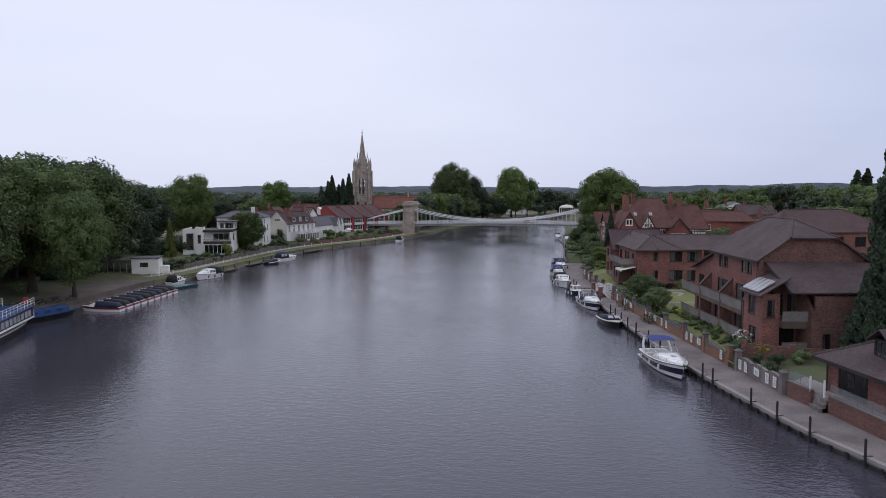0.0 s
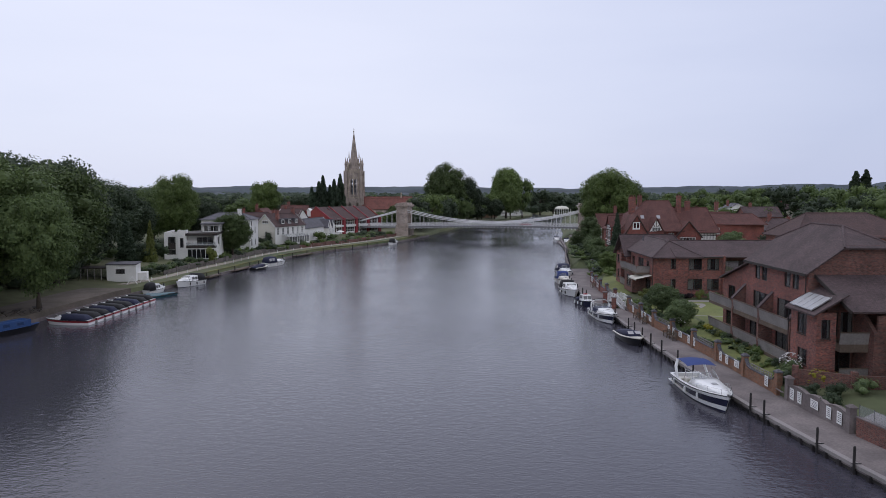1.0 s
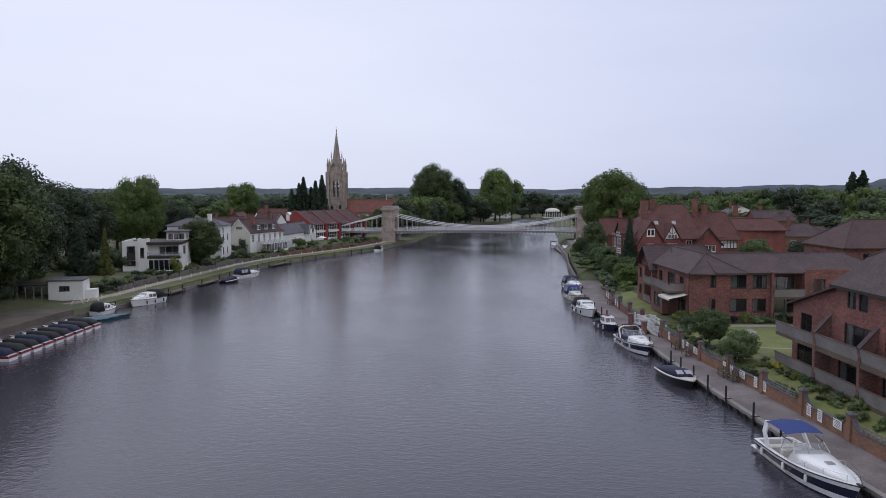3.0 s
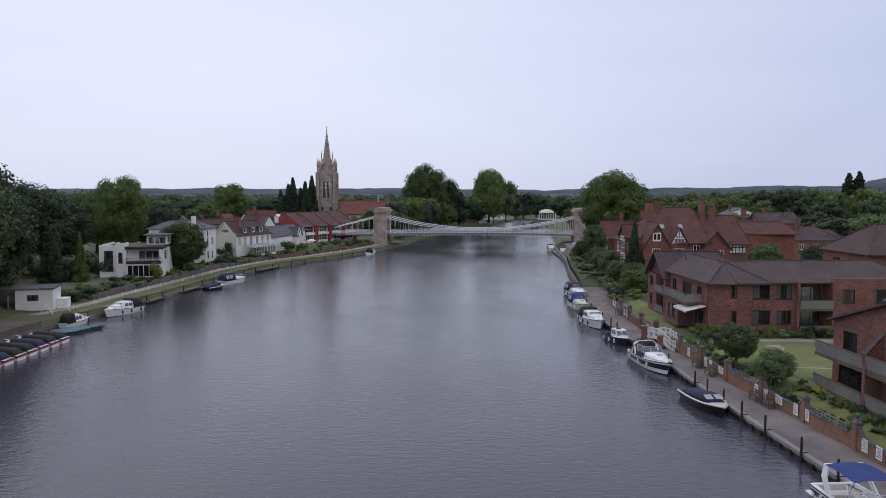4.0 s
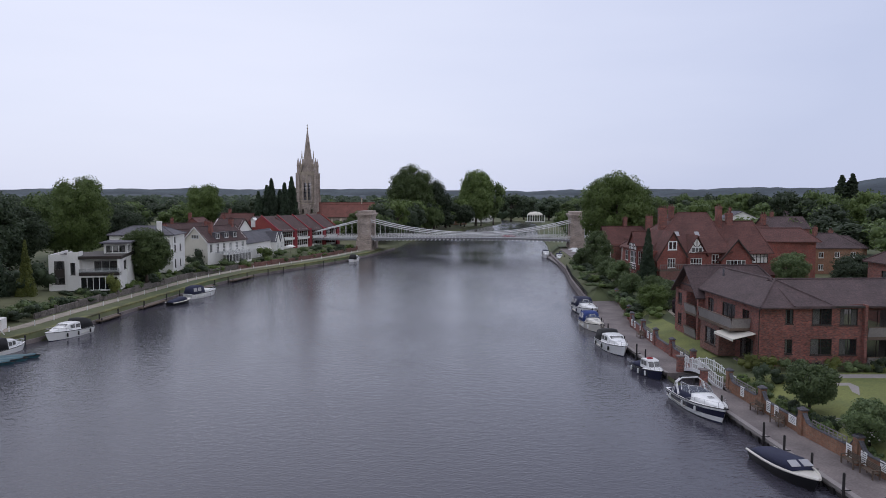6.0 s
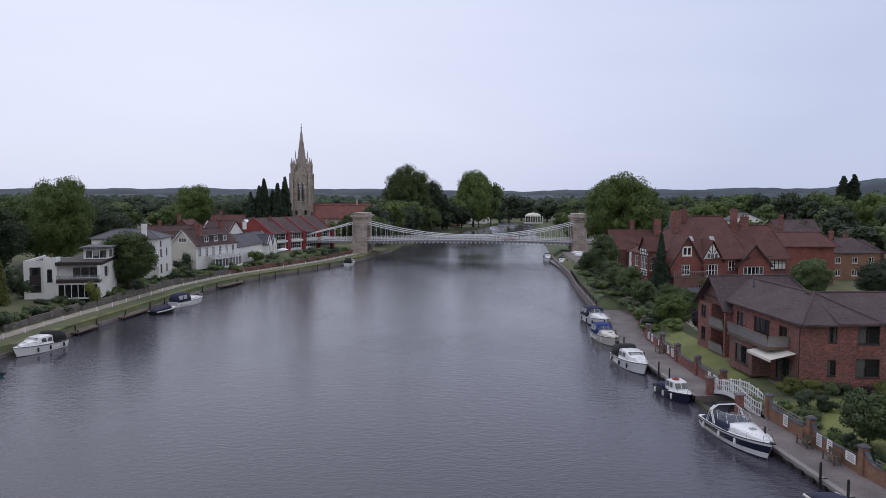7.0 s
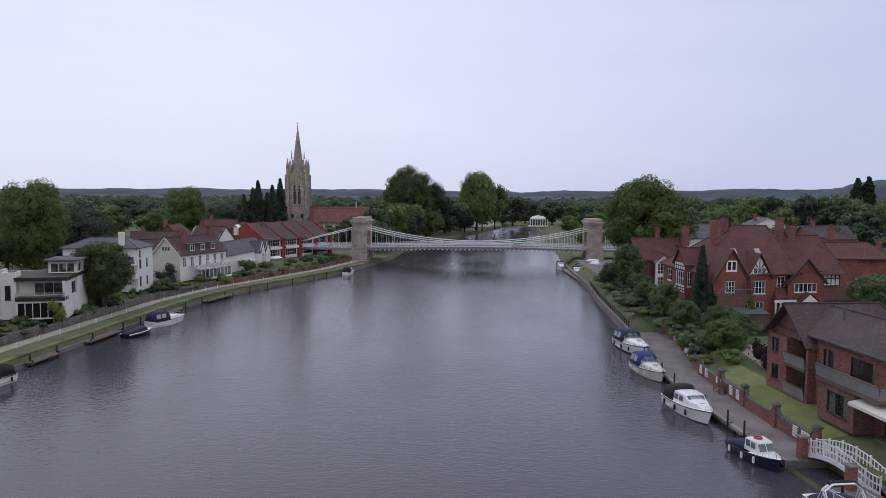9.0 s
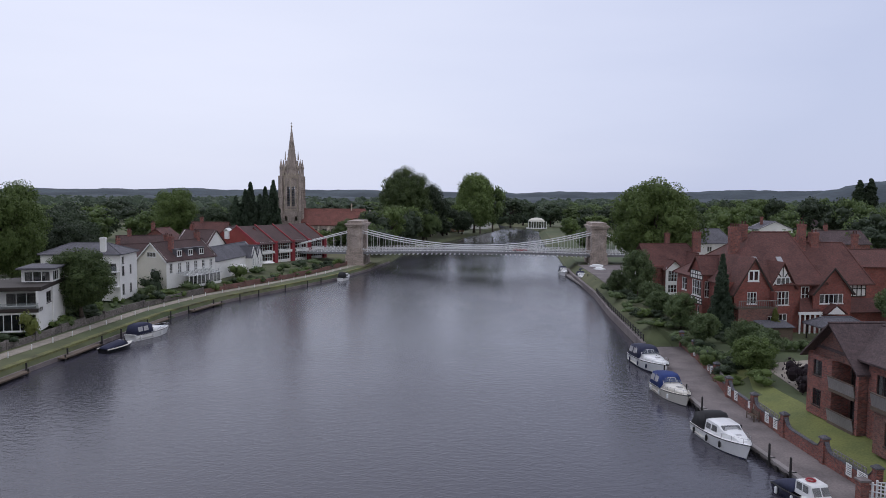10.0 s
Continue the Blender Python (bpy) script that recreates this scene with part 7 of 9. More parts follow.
def boat(label, stern, bow_dir, L, B, h=(0.8, 1.25), hull=None, stripe=None, stripe_v=(0.5, 0.8), sort="sport", canvas=None, fenders="white", name="motor_boat", full=2.6):
    canvas = canvas or NAVYCANVAS
    hull_mat = hull or GELCOAT
    t = thing(name, label, "boat", stern[0], stern[1], 0, math.degrees(math.atan2(bow_dir[1], bow_dir[0])), "moored boats")
    H = Hull(L, B, h[0], h[1], full)
    body = part("hull", H.band(0, 1), hull_mat, t, smooth=True)
    if stripe:
        part("stripe", H.band(stripe_v[0], stripe_v[1], out=0.012), stripe, body, smooth=True)
    rub = Shape()
    for side in (1, -1):
        rub.tube([(*H.at(k / 16, 1, side)[:2], H.at(k / 16, 1, side)[2] - 0.03) for k in range(17)], 0.045, 5)
    part("rubbing_strake", rub, RUBBER if sort != "launch" else CREAMGEL, body)
    part("antifoul", H.band(0, 0.24, out=0.006), NAVY if hull_mat is GELCOAT else BLACKHULL, body, smooth=True)
    top = GELCOAT if hull_mat not in (CREAMGEL,) else CREAMGEL

    def frames_(pts, r=0.022, nm="rail", m=None):
        return part(nm, Shape().tube(pts, r, 5), m or STEEL, t)

    def bow_rail(s0, z=0.45):
        for side in (1, -1):
            pts = [(H.L * s * 0.985, side * H.half(s) * 0.9, H.sheer(s) + z * min(1, (s - s0) * 6 + 0.05)) for s in [s0 + (0.985 - s0) * k / 10 for k in range(11)]]
            r = frames_(pts)
            for k in (3, 6, 9):
                p = pts[k]
                part("stanchion", Shape().tube([(p[0], p[1], H.sheer(s0)), p], 0.016, 5), STEEL, r)

    def cockpit(s1, floor=0.4):
        part("cockpit_floor", Shape().add([H.at(0.03, 1, 1)[:2] + (floor,), H.at(s1, 1, 1)[:2] + (floor,), H.at(s1, 1, -1)[:2] + (floor,), H.at(0.03, 1, -1)[:2] + (floor,)], [(3, 2, 1, 0)]), CREAMGEL, t)
        side = Shape()
        for sd in (1, -1):
            side.loft([[(H.L * s, sd * H.half(s), H.sheer(s)), (H.L * s, sd * (H.half(s) - 0.28), H.sheer(s) + 0.02), (H.L * s, sd * (H.half(s) - 0.3), floor)] for s in [s1 * k / 6 for k in range(7)]], closed=False, caps=False)
        part("side_deck", side, top, t)
        part("transom", Shape().bevel_box(0.0, 0.3, -B * 0.42, B * 0.42, floor, H.sheer(0) + 0.05), top, t)

    if sort in ("sport", "sport_canvas", "canopy"):
        s1 = 0.46 if sort != "canopy" else 0.42
        cockpit(s1)
        part("foredeck", H.deck(s1, 0.995, 0.0, 0.0), top, t, smooth=True)
        tr = Shape()
        tr.loft([H.ring(s, w, 0.0, z, 0.72) for s, w, z in ((s1 - 0.02, 0.86, 0.55), (0.56, 0.84, 0.52), (0.68, 0.8, 0.40), (0.8, 0.74, 0.22), (0.9, 0.6, 0.03))])
        part("coachroof", tr, top, t, smooth=True)
        hz = H.sheer(0.68) + 0.47
        part("deck_hatch", Shape().bevel_box(L * 0.66, L * 0.66 + 0.5, -0.25, 0.25, hz - 0.05, hz + 0.04, 0.02), GLASS, t)
        ws = Shape()
        z0 = H.sheer(s1) + 0.5
        b = H.half(s1) * 0.8
        low = [(L * s1 - 0.9, b * 1.05, z0), (L * s1 + 0.35, b * 0.9, z0), (L * s1 + 0.85, b * 0.35, z0), (L * s1 + 0.85, -b * 0.35, z0), (L * s1 + 0.35, -b * 0.9, z0), (L * s1 - 0.9, -b * 1.05, z0)]
        up = [(x - 0.62, y * 0.86, z0 + 0.62) for x, y, z in low]
        ws.loft([low, up], closed=False, caps=False)
        w = part("windscreen", ws, CLEAR, t)
        fr = Shape().tube(up, 0.03, 5)
        for a, c in zip(low, up):
            fr.tube([a, c], 0.025, 5)
        part("windscreen_frame", fr, STEEL, w)
        part("helm_seat", Shape().bevel_box(L * 0.28, L * 0.28 + 0.5, -B * 0.33, -B * 0.08, 0.4, 1.35, 0.06).bevel_box(L * 0.06, L * 0.14, -B * 0.36, B * 0.3, 0.4, 0.85, 0.06).bevel_box(L * 0.14, L * 0.3, B * 0.12, B * 0.36, 0.4, 0.85, 0.06), CREAMGEL, t, "cream upholstered seats")
        bow_rail(0.5)
        part("anchor_roller", Shape().bevel_box(L * 0.965, L * 1.02, -0.1, 0.1, H.sheer(1) - 0.02, H.sheer(1) + 0.1, 0.02), BLACKHULL, t)
    if sort == "sport":
        # swept arch and sun top
        ar = Shape()
        for side in (1, -1):
            ar.loft([[(x - 0.25, side * y, z), (x + 0.25, side * y, z), (x + 0.25, side * (y - 0.12), z), (x - 0.25, side * (y - 0.12), z)] for x, y, z in ((L * 0.20, B * 0.47, H.sheer(0.2)), (L * 0.13, B * 0.44, H.sheer(0.2) + 0.9), (L * 0.12, B * 0.38, H.sheer(0.2) + 1.55))])
        ar.bevel_box(L * 0.12 - 0.25, L * 0.12 + 0.25, -B * 0.38, B * 0.38, H.sheer(0.2) + 1.5, H.sheer(0.2) + 1.64, 0.04)
        part("radar_arch", ar, GELCOAT, t)
        tp = Shape()
        zc = H.sheer(0.2) + 1.62
        tp.loft([[(x, B * 0.40 * f, zc + 0.10 * math.sin((x - L * 0.1) / (L * 0.3) * 3.14) + 0.12 * (1 - f * f)) for f in (1, 0.5, 0, -0.5, -1)] for x in [L * 0.12 + L * 0.28 * k / 6 for k in range(7)]], closed=False, caps=False)
        part("sun_top", tp, canvas, t, "blue canvas sun top", smooth=True)
        for side in (1, -1):
            frames_([(L * 0.40, side * B * 0.4, zc), (L * 0.33, side * B * 0.43, H.sheer(0.3))], 0.02, "canopy_frame")
        fl = Shape()
        for side in (1, -1):
            fl.prism([(L * 0.42, side * (H.half(0.45) * 0.99 + 0.02), H.sheer(0.42) - 0.08), (L * 0.74, side * (H.half(0.74) + 0.0), H.sheer(0.74) - 0.28), (L * 0.6, side * (H.half(0.6) + 0.012), H.sheer(0.6) - 0.12)], (0, side * 0.015, 0))
        part("side_flash", fl, BLACKHULL, t)
        part("swim_platform", Shape().bevel_box(-0.7, 0.05, -B * 0.42, B * 0.42, 0.22, 0.36, 0.04), GELCOAT, t)
    if sort == "sport_canvas":
        cv = Shape()
        cv.loft([H.ring(s, 0.93, 0.0, z, 0.62) for s, z in ((0.04, 0.15), (0.12, 0.42), (0.3, 0.6), (0.48, 0.62), (0.54, 0.4))])
        part("cockpit_cover", cv, canvas, t, "dark blue cockpit cover", smooth=True)
        for x, tilt in ((0.16, 0.05), (0.30, -0.08)):
            for k in (0, 0.25):
                frames_([(L * x + k, B * 0.45, H.sheer(0.2)), (L * (x + tilt) + k, B * 0.42, H.sheer(0.2) + 1.1), (L * (x + tilt) + k, B * 0.25, H.sheer(0.2) + 1.5), (L * (x + tilt) + k, -B * 0.25, H.sheer(0.2) + 1.5), (L * (x + tilt) + k, -B * 0.42, H.sheer(0.2) + 1.1), (L * x + k, -B * 0.45, H.sheer(0.2))], 0.045, "radar_arch", GELCOAT)
        part("folded_hood", Shape().tube([(L * 0.22, -B * 0.3, H.sheer(0.2) + 1.5), (L * 0.22, 0, H.sheer(0.2) + 1.58), (L * 0.22, B * 0.3, H.sheer(0.2) + 1.5)], 0.13, 8), BLACKCANVAS, t)
    if sort == "canopy":
        cv = Shape()
        cv.loft([H.ring(s, 0.95, 0.0, z, 0.72) for s, z in ((0.02, 0.75), (0.05, 1.25), (0.2, 1.42), (0.36, 1.38), (0.43, 1.1))])
        c = part("canopy", cv, canvas, t, smooth=True)
        for side in (1, -1):
            for a in (0.06, 0.2):
                q = [(L * (a + dx), side * (H.half(0.2) * (0.95 - 0.23 * f) + 0.012), H.sheer(0.2) + 1.35 * f) for dx, f in ((0.01, 0.32), (0.12, 0.32), (0.12, 0.82), (0.01, 0.8))]
                part("canopy_window", Shape().prism(q, (0, side * 0.012, 0)), BALGLASS, c)
    if sort == "cabin":
        cockpit(0.34)
        part("foredeck", H.deck(0.3, 0.995, 0.0, 0.05), top, t, smooth=True)
        cb = Shape()
        cb.loft([H.ring(s, w, 0.0, z, 0.86) for s, w, z in ((0.31, 0.84, 0.95), (0.36, 0.84, 1.0), (0.56, 0.84, 0.9), (0.66, 0.82, 0.5), (0.80, 0.74, 0.32), (0.88, 0.6, 0.05))])
        c = part("cabin", cb, top, t, smooth=False)
        for side in (1, -1):
            for a, e in ((0.35, 0.45), (0.47, 0.57)):
                q = [(L * s, side * (H.half(s) * 0.84 * (1 - 0.14 * f) + 0.02), H.sheer(s) + 0.92 * f) for s, f in ((a, 0.3), (e, 0.3), (e - 0.01, 0.8), (a, 0.85))]
                part("cabin_window", Shape().prism(q, (0, side * 0.015, 0)), GLASS, c)
        fw = Shape().prism([(L * 0.645 + 0.04, H.half(0.64) * 0.62, H.sheer(0.64) + 0.56), (L * 0.645 + 0.04, -H.half(0.64) * 0.62, H.sheer(0.64) + 0.56), (L * 0.58 + 0.04, -H.half(0.58) * 0.62, H.sheer(0.58) + 0.88), (L * 0.58 + 0.04, H.half(0.58) * 0.62, H.sheer(0.58) + 0.88)], (0.03, 0, 0.02))
        part("cabin_window", fw, GLASS, c)
        part("deck_hatch", Shape().bevel_box(L * 0.72, L * 0.72 + 0.5, -0.25, 0.25, H.sheer(0.73) + 0.38, H.sheer(0.73) + 0.46, 0.02), GLASS, c)
        cv = Shape()
        cv.loft([H.ring(s, 0.93, 0.0, z, 0.78) for s, z in ((0.02, 0.5), (0.05, 1.0), (0.16, 1.32), (0.29, 1.34), (0.33, 1.0))])
        part("canopy", cv, canvas, t, smooth=True)
        bow_rail(0.55)
    if sort == "launch":
        part("foredeck", H.deck(0.7, 0.995, 0.0, 0.06), CREAMGEL, t, smooth=True)
        cv = Shape()
        cv.loft([H.ring(s, 0.92, 0.0, z, 0.66) for s, z in ((0.02, 0.12), (0.1, 0.3), (0.35, 0.46), (0.6, 0.62), (0.74, 0.30))])
        c = part("cockpit_cover", cv, canvas, t, "fitted dark canvas cover", smooth=True)
        for y in (-0.36, 0.04):
            part("cover_window", Shape().prism([(L * 0.735 + 0.04, B * y * 0.95, H.sheer(0.73) + 0.34), (L * 0.735 + 0.04, B * (y + 0.3) * 0.95, H.sheer(0.73) + 0.34), (L * 0.64 + 0.03, B * (y + 0.3) * 0.9, H.sheer(0.66) + 0.60), (L * 0.64 + 0.03, B * y * 0.9, H.sheer(0.66) + 0.60)], (0.03, 0, 0.03)), BALGLASS, c)
        gw = Shape()
        for side in (1, -1):
            gw.tube([(H.L * s, side * (H.half(s) + 0.01), H.sheer(s)) for s in [k / 16 for k in range(17)]], 0.09, 6)
        part("gunwale", gw, CREAMGEL, t)
    if sort == "wheelhouse":
        part("foredeck", H.deck(0.55, 0.995, 0.0, 0.06), GELCOAT, t, smooth=True)
        part("cockpit_cover", Shape().loft([H.ring(s, 0.95, 0.0, z, 0.7) for s, z in ((0.02, 0.1), (0.15, 0.35), (0.36, 0.5), (0.4, 0.3))]), canvas, t, smooth=True)
        b = H.half(0.5) * 0.72
        z = H.sheer(0.5)
        cb = part("wheelhouse", Shape().loft([[(L * 0.40, b, z), (L * 0.72, b * 0.85, z), (L * 0.72, -b * 0.85, z), (L * 0.40, -b, z)], [(L * 0.41, b * 0.95, z + 0.95), (L * 0.64, b * 0.82, z + 0.95), (L * 0.64, -b * 0.82, z + 0.95), (L * 0.41, -b * 0.95, z + 0.95)]]), GELCOAT, t)
        for side in (1, -1):
            for a in (0.43, 0.54):
                part("cabin_window", Shape().prism([(L * a, side * (b * 0.97 + 0.01), z + 0.35), (L * (a + 0.085), side * (b * 0.93 + 0.01), z + 0.35), (L * (a + 0.08), side * (b * 0.91 + 0.01), z + 0.85), (L * a, side * (b * 0.95 + 0.01), z + 0.85)], (0, side * 0.012, 0)), GLASS, cb)
        for y in (-0.8, 0.04):
            part("cabin_window", Shape().prism([(L * 0.70 + 0.05, b * y, z + 0.3), (L * 0.70 + 0.05, b * (y + 0.74), z + 0.3), (L * 0.65 + 0.05, b * (y + 0.74), z + 0.82), (L * 0.65 + 0.05, b * y, z + 0.82)], (0.015, 0, 0.01)), GLASS, cb)
        part("life_ring", Shape().tube([(L * 0.5 + 0.3 * math.cos(a), 0.3 * math.sin(a), z + 1.03) for a in [6.2832 * k / 12 for k in range(13)]], 0.07, 6), REDHULL, cb, "red life ring on the roof")
        bow_rail(0.7, 0.35)
    if sort == "day":
        # hire launch with dark hood over a long open well
        part("foredeck", H.deck(0.78, 0.995, 0.0, 0.05), GELCOAT, t)
        part("sun_deck", H.deck(0.0, 0.12, 0.0, 0.03), GELCOAT, t)
        part("cabin_front", Shape().loft([H.ring(s, 0.85, 0.0, zz, 0.85) for s, zz in ((0.58, 0.5), (0.66, 0.5), (0.8, 0.08))]), GELCOAT, t)
        part("hood", Shape().loft([H.ring(s, 0.92, 0.0, zz, 0.7) for s, zz in ((0.05, 0.25), (0.13, 0.6), (0.4, 0.72), (0.6, 0.66))]), canvas, t, "dark rounded canvas hood", smooth=True)
        part("windscreen", Shape().prism([(L * 0.75, B * 0.33, H.sheer(0.7) + 0.25), (L * 0.75, -B * 0.33, H.sheer(0.7) + 0.25), (L * 0.67, -B * 0.33, H.sheer(0.7) + 0.6), (L * 0.67, B * 0.33, H.sheer(0.7) + 0.6)], (0.02, 0, 0.02)), GLASS, t)
    if sort == "punt":
        part("well", H.deck(0.02, 0.98, 0.12, 0.0, lift=-0.12), BROWNWOOD, t)
        part("cover", H.deck(0.08, 0.9, 0.05, 0.14, lift=0.02), TEALPAINT, t, "teal fitted cover")
    if fenders:
        m = {"white": GELCOAT, "black": RUBBER, "blue": NAVYCANVAS}[fenders]
        for side in (1, -1):
            for s in (0.12, 0.42, 0.66):
                x, y, z = H.at(s, 0.62, side)
                y += side * 0.12
                f = part("fender", Shape().tube([(x, y, z - 0.28), (x, y, z - 0.2), (x, y, z + 0.2), (x, y, z + 0.28)], [0.05, 0.11, 0.11, 0.05], 8), m, t)
                part("fender_line", Shape().tube([(x, y, z + 0.28), (x, y - side * 0.1, H.sheer(s) + 0.05)], 0.012, 4), RUBBER, f)
    return t


boat("white sports cruiser with navy stripe and blue sun top", (22.6, 84.2), (0.03, -1), 10.6, 3.3, (1.05, 1.6), stripe=NAVY, stripe_v=(0.46, 0.80), canvas=BLUECANVAS)
boat("dark open launch with cream gunwale and canvas cover", (22.2, 108.2), (0.06, -1), 7.3, 2.4, (0.7, 1.05), hull=BLACKHULL, sort="launch", fenders=None)
boat("white sports cruiser with dark stripe and cockpit cover", (22.3, 125.0), (0.06, -1), 9.4, 3.1, (1.0, 1.5), stripe=NAVY, stripe_v=(0.5, 0.84), sort="sport_canvas")
boat("small navy fishing boat with white wheelhouse", (22.0, 137.0), (0.13, -1), 6.0, 2.2, (0.75, 1.1), hull=NAVY, sort="wheelhouse", fenders="white")
boat("white cabin cruiser with black canopy", (21.8, 150.8), (0.07, -1), 8.2, 2.8, (1.0, 1.4), sort="cabin", canvas=BLACKCANVAS, fenders="black")
boat("cream motor cruiser with blue canopy", (23.3, 166.0), (0.04, -1), 7.8, 2.7, (0.9, 1.3), hull=CREAMGEL, sort="canopy", canvas=BLUECANVAS)
boat("white motor cruiser with navy canopy", (25.6, 180.2), (0.05, -1), 9.6, 3.1, (1.1, 1.6), sort="canopy", stripe=NAVY, stripe_v=(0.0, 0.3), fenders="blue")
boat("white cabin cruiser with dark hood by the verge", (-49.5, 163.4), (-0.3, -1), 8.2, 2.7, (0.9, 1.3), sort="cabin", canvas=BLACKCANVAS, fenders="black")
boat("white river cruiser with navy canopy", (-44.4, 196.2), (0.55, 1), 7.6, 2.6, (0.9, 1.2), sort="canopy")
boat("small dark launch under a canvas cover", (-45.2, 187.6), (0.5, 1), 5.2, 2.0, (0.55, 0.8), hull=BLACKHULL, sort="launch", fenders=None)
boat("small white cuddy boat at the landing", (-54.4, 147.4), (0.4, 1), 4.8, 1.9, (0.6, 0.9), sort="cabin", canvas=BLACKCANVAS, fenders=None)
boat("small white day boat near the bridge", (-18.6, 271.5), (0.45, 1), 5.0, 2.0, (0.7, 0.9), sort="cabin", canvas=BLACKCANVAS, fenders=None)
for k, (x, y) in enumerate(((-55.2, 141.4), (-54.6, 143.2), (-54.0, 145.0))):
    boat("teal rowing skiff under a fitted cover", (x, y), (1, 0.25), 6.0, 1.5, (0.3, 0.4), hull=TEALPAINT, sort="punt", fenders=None, name="rowing_skiff", full=2.0)
for k in range(9):
    boat("red and white hire launch with dark hood", (-50.0 + 0.12 * k, 116.6 + 2.5 * k), (-1, 0.06), 6.6, 2.2, (0.65, 0.85), sort="day", stripe=REDHULL, stripe_v=(0.68, 0.97), fenders=None, name="hire_launch", canvas=BLACKCANVAS if k % 3 else NAVYCANVAS)
for x, y in ((42.5, 275), (45.0, 282), (41, 288)):
    boat("small white cruiser at the pontoon", (x, y), (-0.1, -1), 6.5, 2.4, (0.8, 1.1), sort="cabin", fenders=None)


def trip_boat():
    t = thing("passenger_boat", "dark passenger boat with white railed upper deck", "boat", -54.0, 86, 0, 102.5)
    H = Hull(19, 4.2, 1.3, 1.6, 3.2)
    part("hull", H.band(0, 1), BLACKHULL, t)
    part("stripe", H.band(0.86, 0.97, out=0.015), GELCOAT, t)
    part("main_deck", H.deck(0, 0.995), BROWNWOOD, t)
    sal = part("saloon", Shape().bevel_box(1.0, 16.0, -1.85, 1.85, 1.3, 3.0, 0.08), NAVY, t, "dark blue saloon")
    for side in (1, -1):
        for k in range(10):
            part("saloon_window", Shape().box(1.5 + 1.4 * k, 2.5 + 1.4 * k, side * 1.86 - 0.02, side * 1.86 + 0.02, 1.9, 2.7), BALGLASS, sal)
        part("waist_band", Shape().box(1.0, 16.0, side * 1.9 - 0.02, side * 1.9 + 0.02, 1.5, 1.75), GELCOAT, sal)
    part("upper_deck", Shape().box(0.6, 16.4, -2.0, 2.0, 3.0, 3.12), BLUEPAINT, t)
    for side in (1, -1):
        for z in (3.5, 3.85, 4.15):
            part("rail", Shape().tube([(0.7, side * 1.95, z), (16.3, side * 1.95, z)], 0.035, 5), IRONWHITE, t)
        for k in range(13):
            part("stanchion", Shape().tube([(0.7 + 1.3 * k, side * 1.95, 3.1), (0.7 + 1.3 * k, side * 1.95, 4.15)], 0.035, 5), IRONWHITE, t)
        for k in range(4):
            part("stanchion", Shape().tube([(16.2 + 0.6 * k, side * (1.9 - 0.3 * k), 1.5), (16.2 + 0.6 * k, side * (1.9 - 0.3 * k), 2.5)], 0.035, 5), IRONWHITE, t)
    for k in range(4):
        part("deck_bench", Shape().bevel_box(2 + 3 * k, 2.5 + 3 * k, -1.4, 1.4, 3.12, 3.6, 0.03), BLUEPAINT, t)
    part("life_raft", Shape().tube([(16.3, -0.9, 3.3), (16.3, -0.9, 4.2)], 0.35, 8), REDHULL, t, "orange-red canister")
    n = thing("narrow_boat", "blue narrow boat moored to the bank", "boat", -59.3, 104.5, 0, 66)
    H = Hull(9.5, 2.0, 0.75, 0.9, 3.2)
    part("hull", H.band(0, 1), BLACKHULL, n)
    part("fore_deck", H.deck(0, 0.995), BLUEPAINT, n)
    c = part("cabin", Shape().bevel_box(0.8, 7.6, -0.85, 0.85, 0.75, 1.75, 0.06), BLUEPAINT, n, "blue steel cabin")
    for k in range(3):
        part("cabin_window", Shape().box(1.6 + 2 * k, 2.5 + 2 * k, -0.87, -0.84, 1.15, 1.5), GLASS, c)


trip_boat()


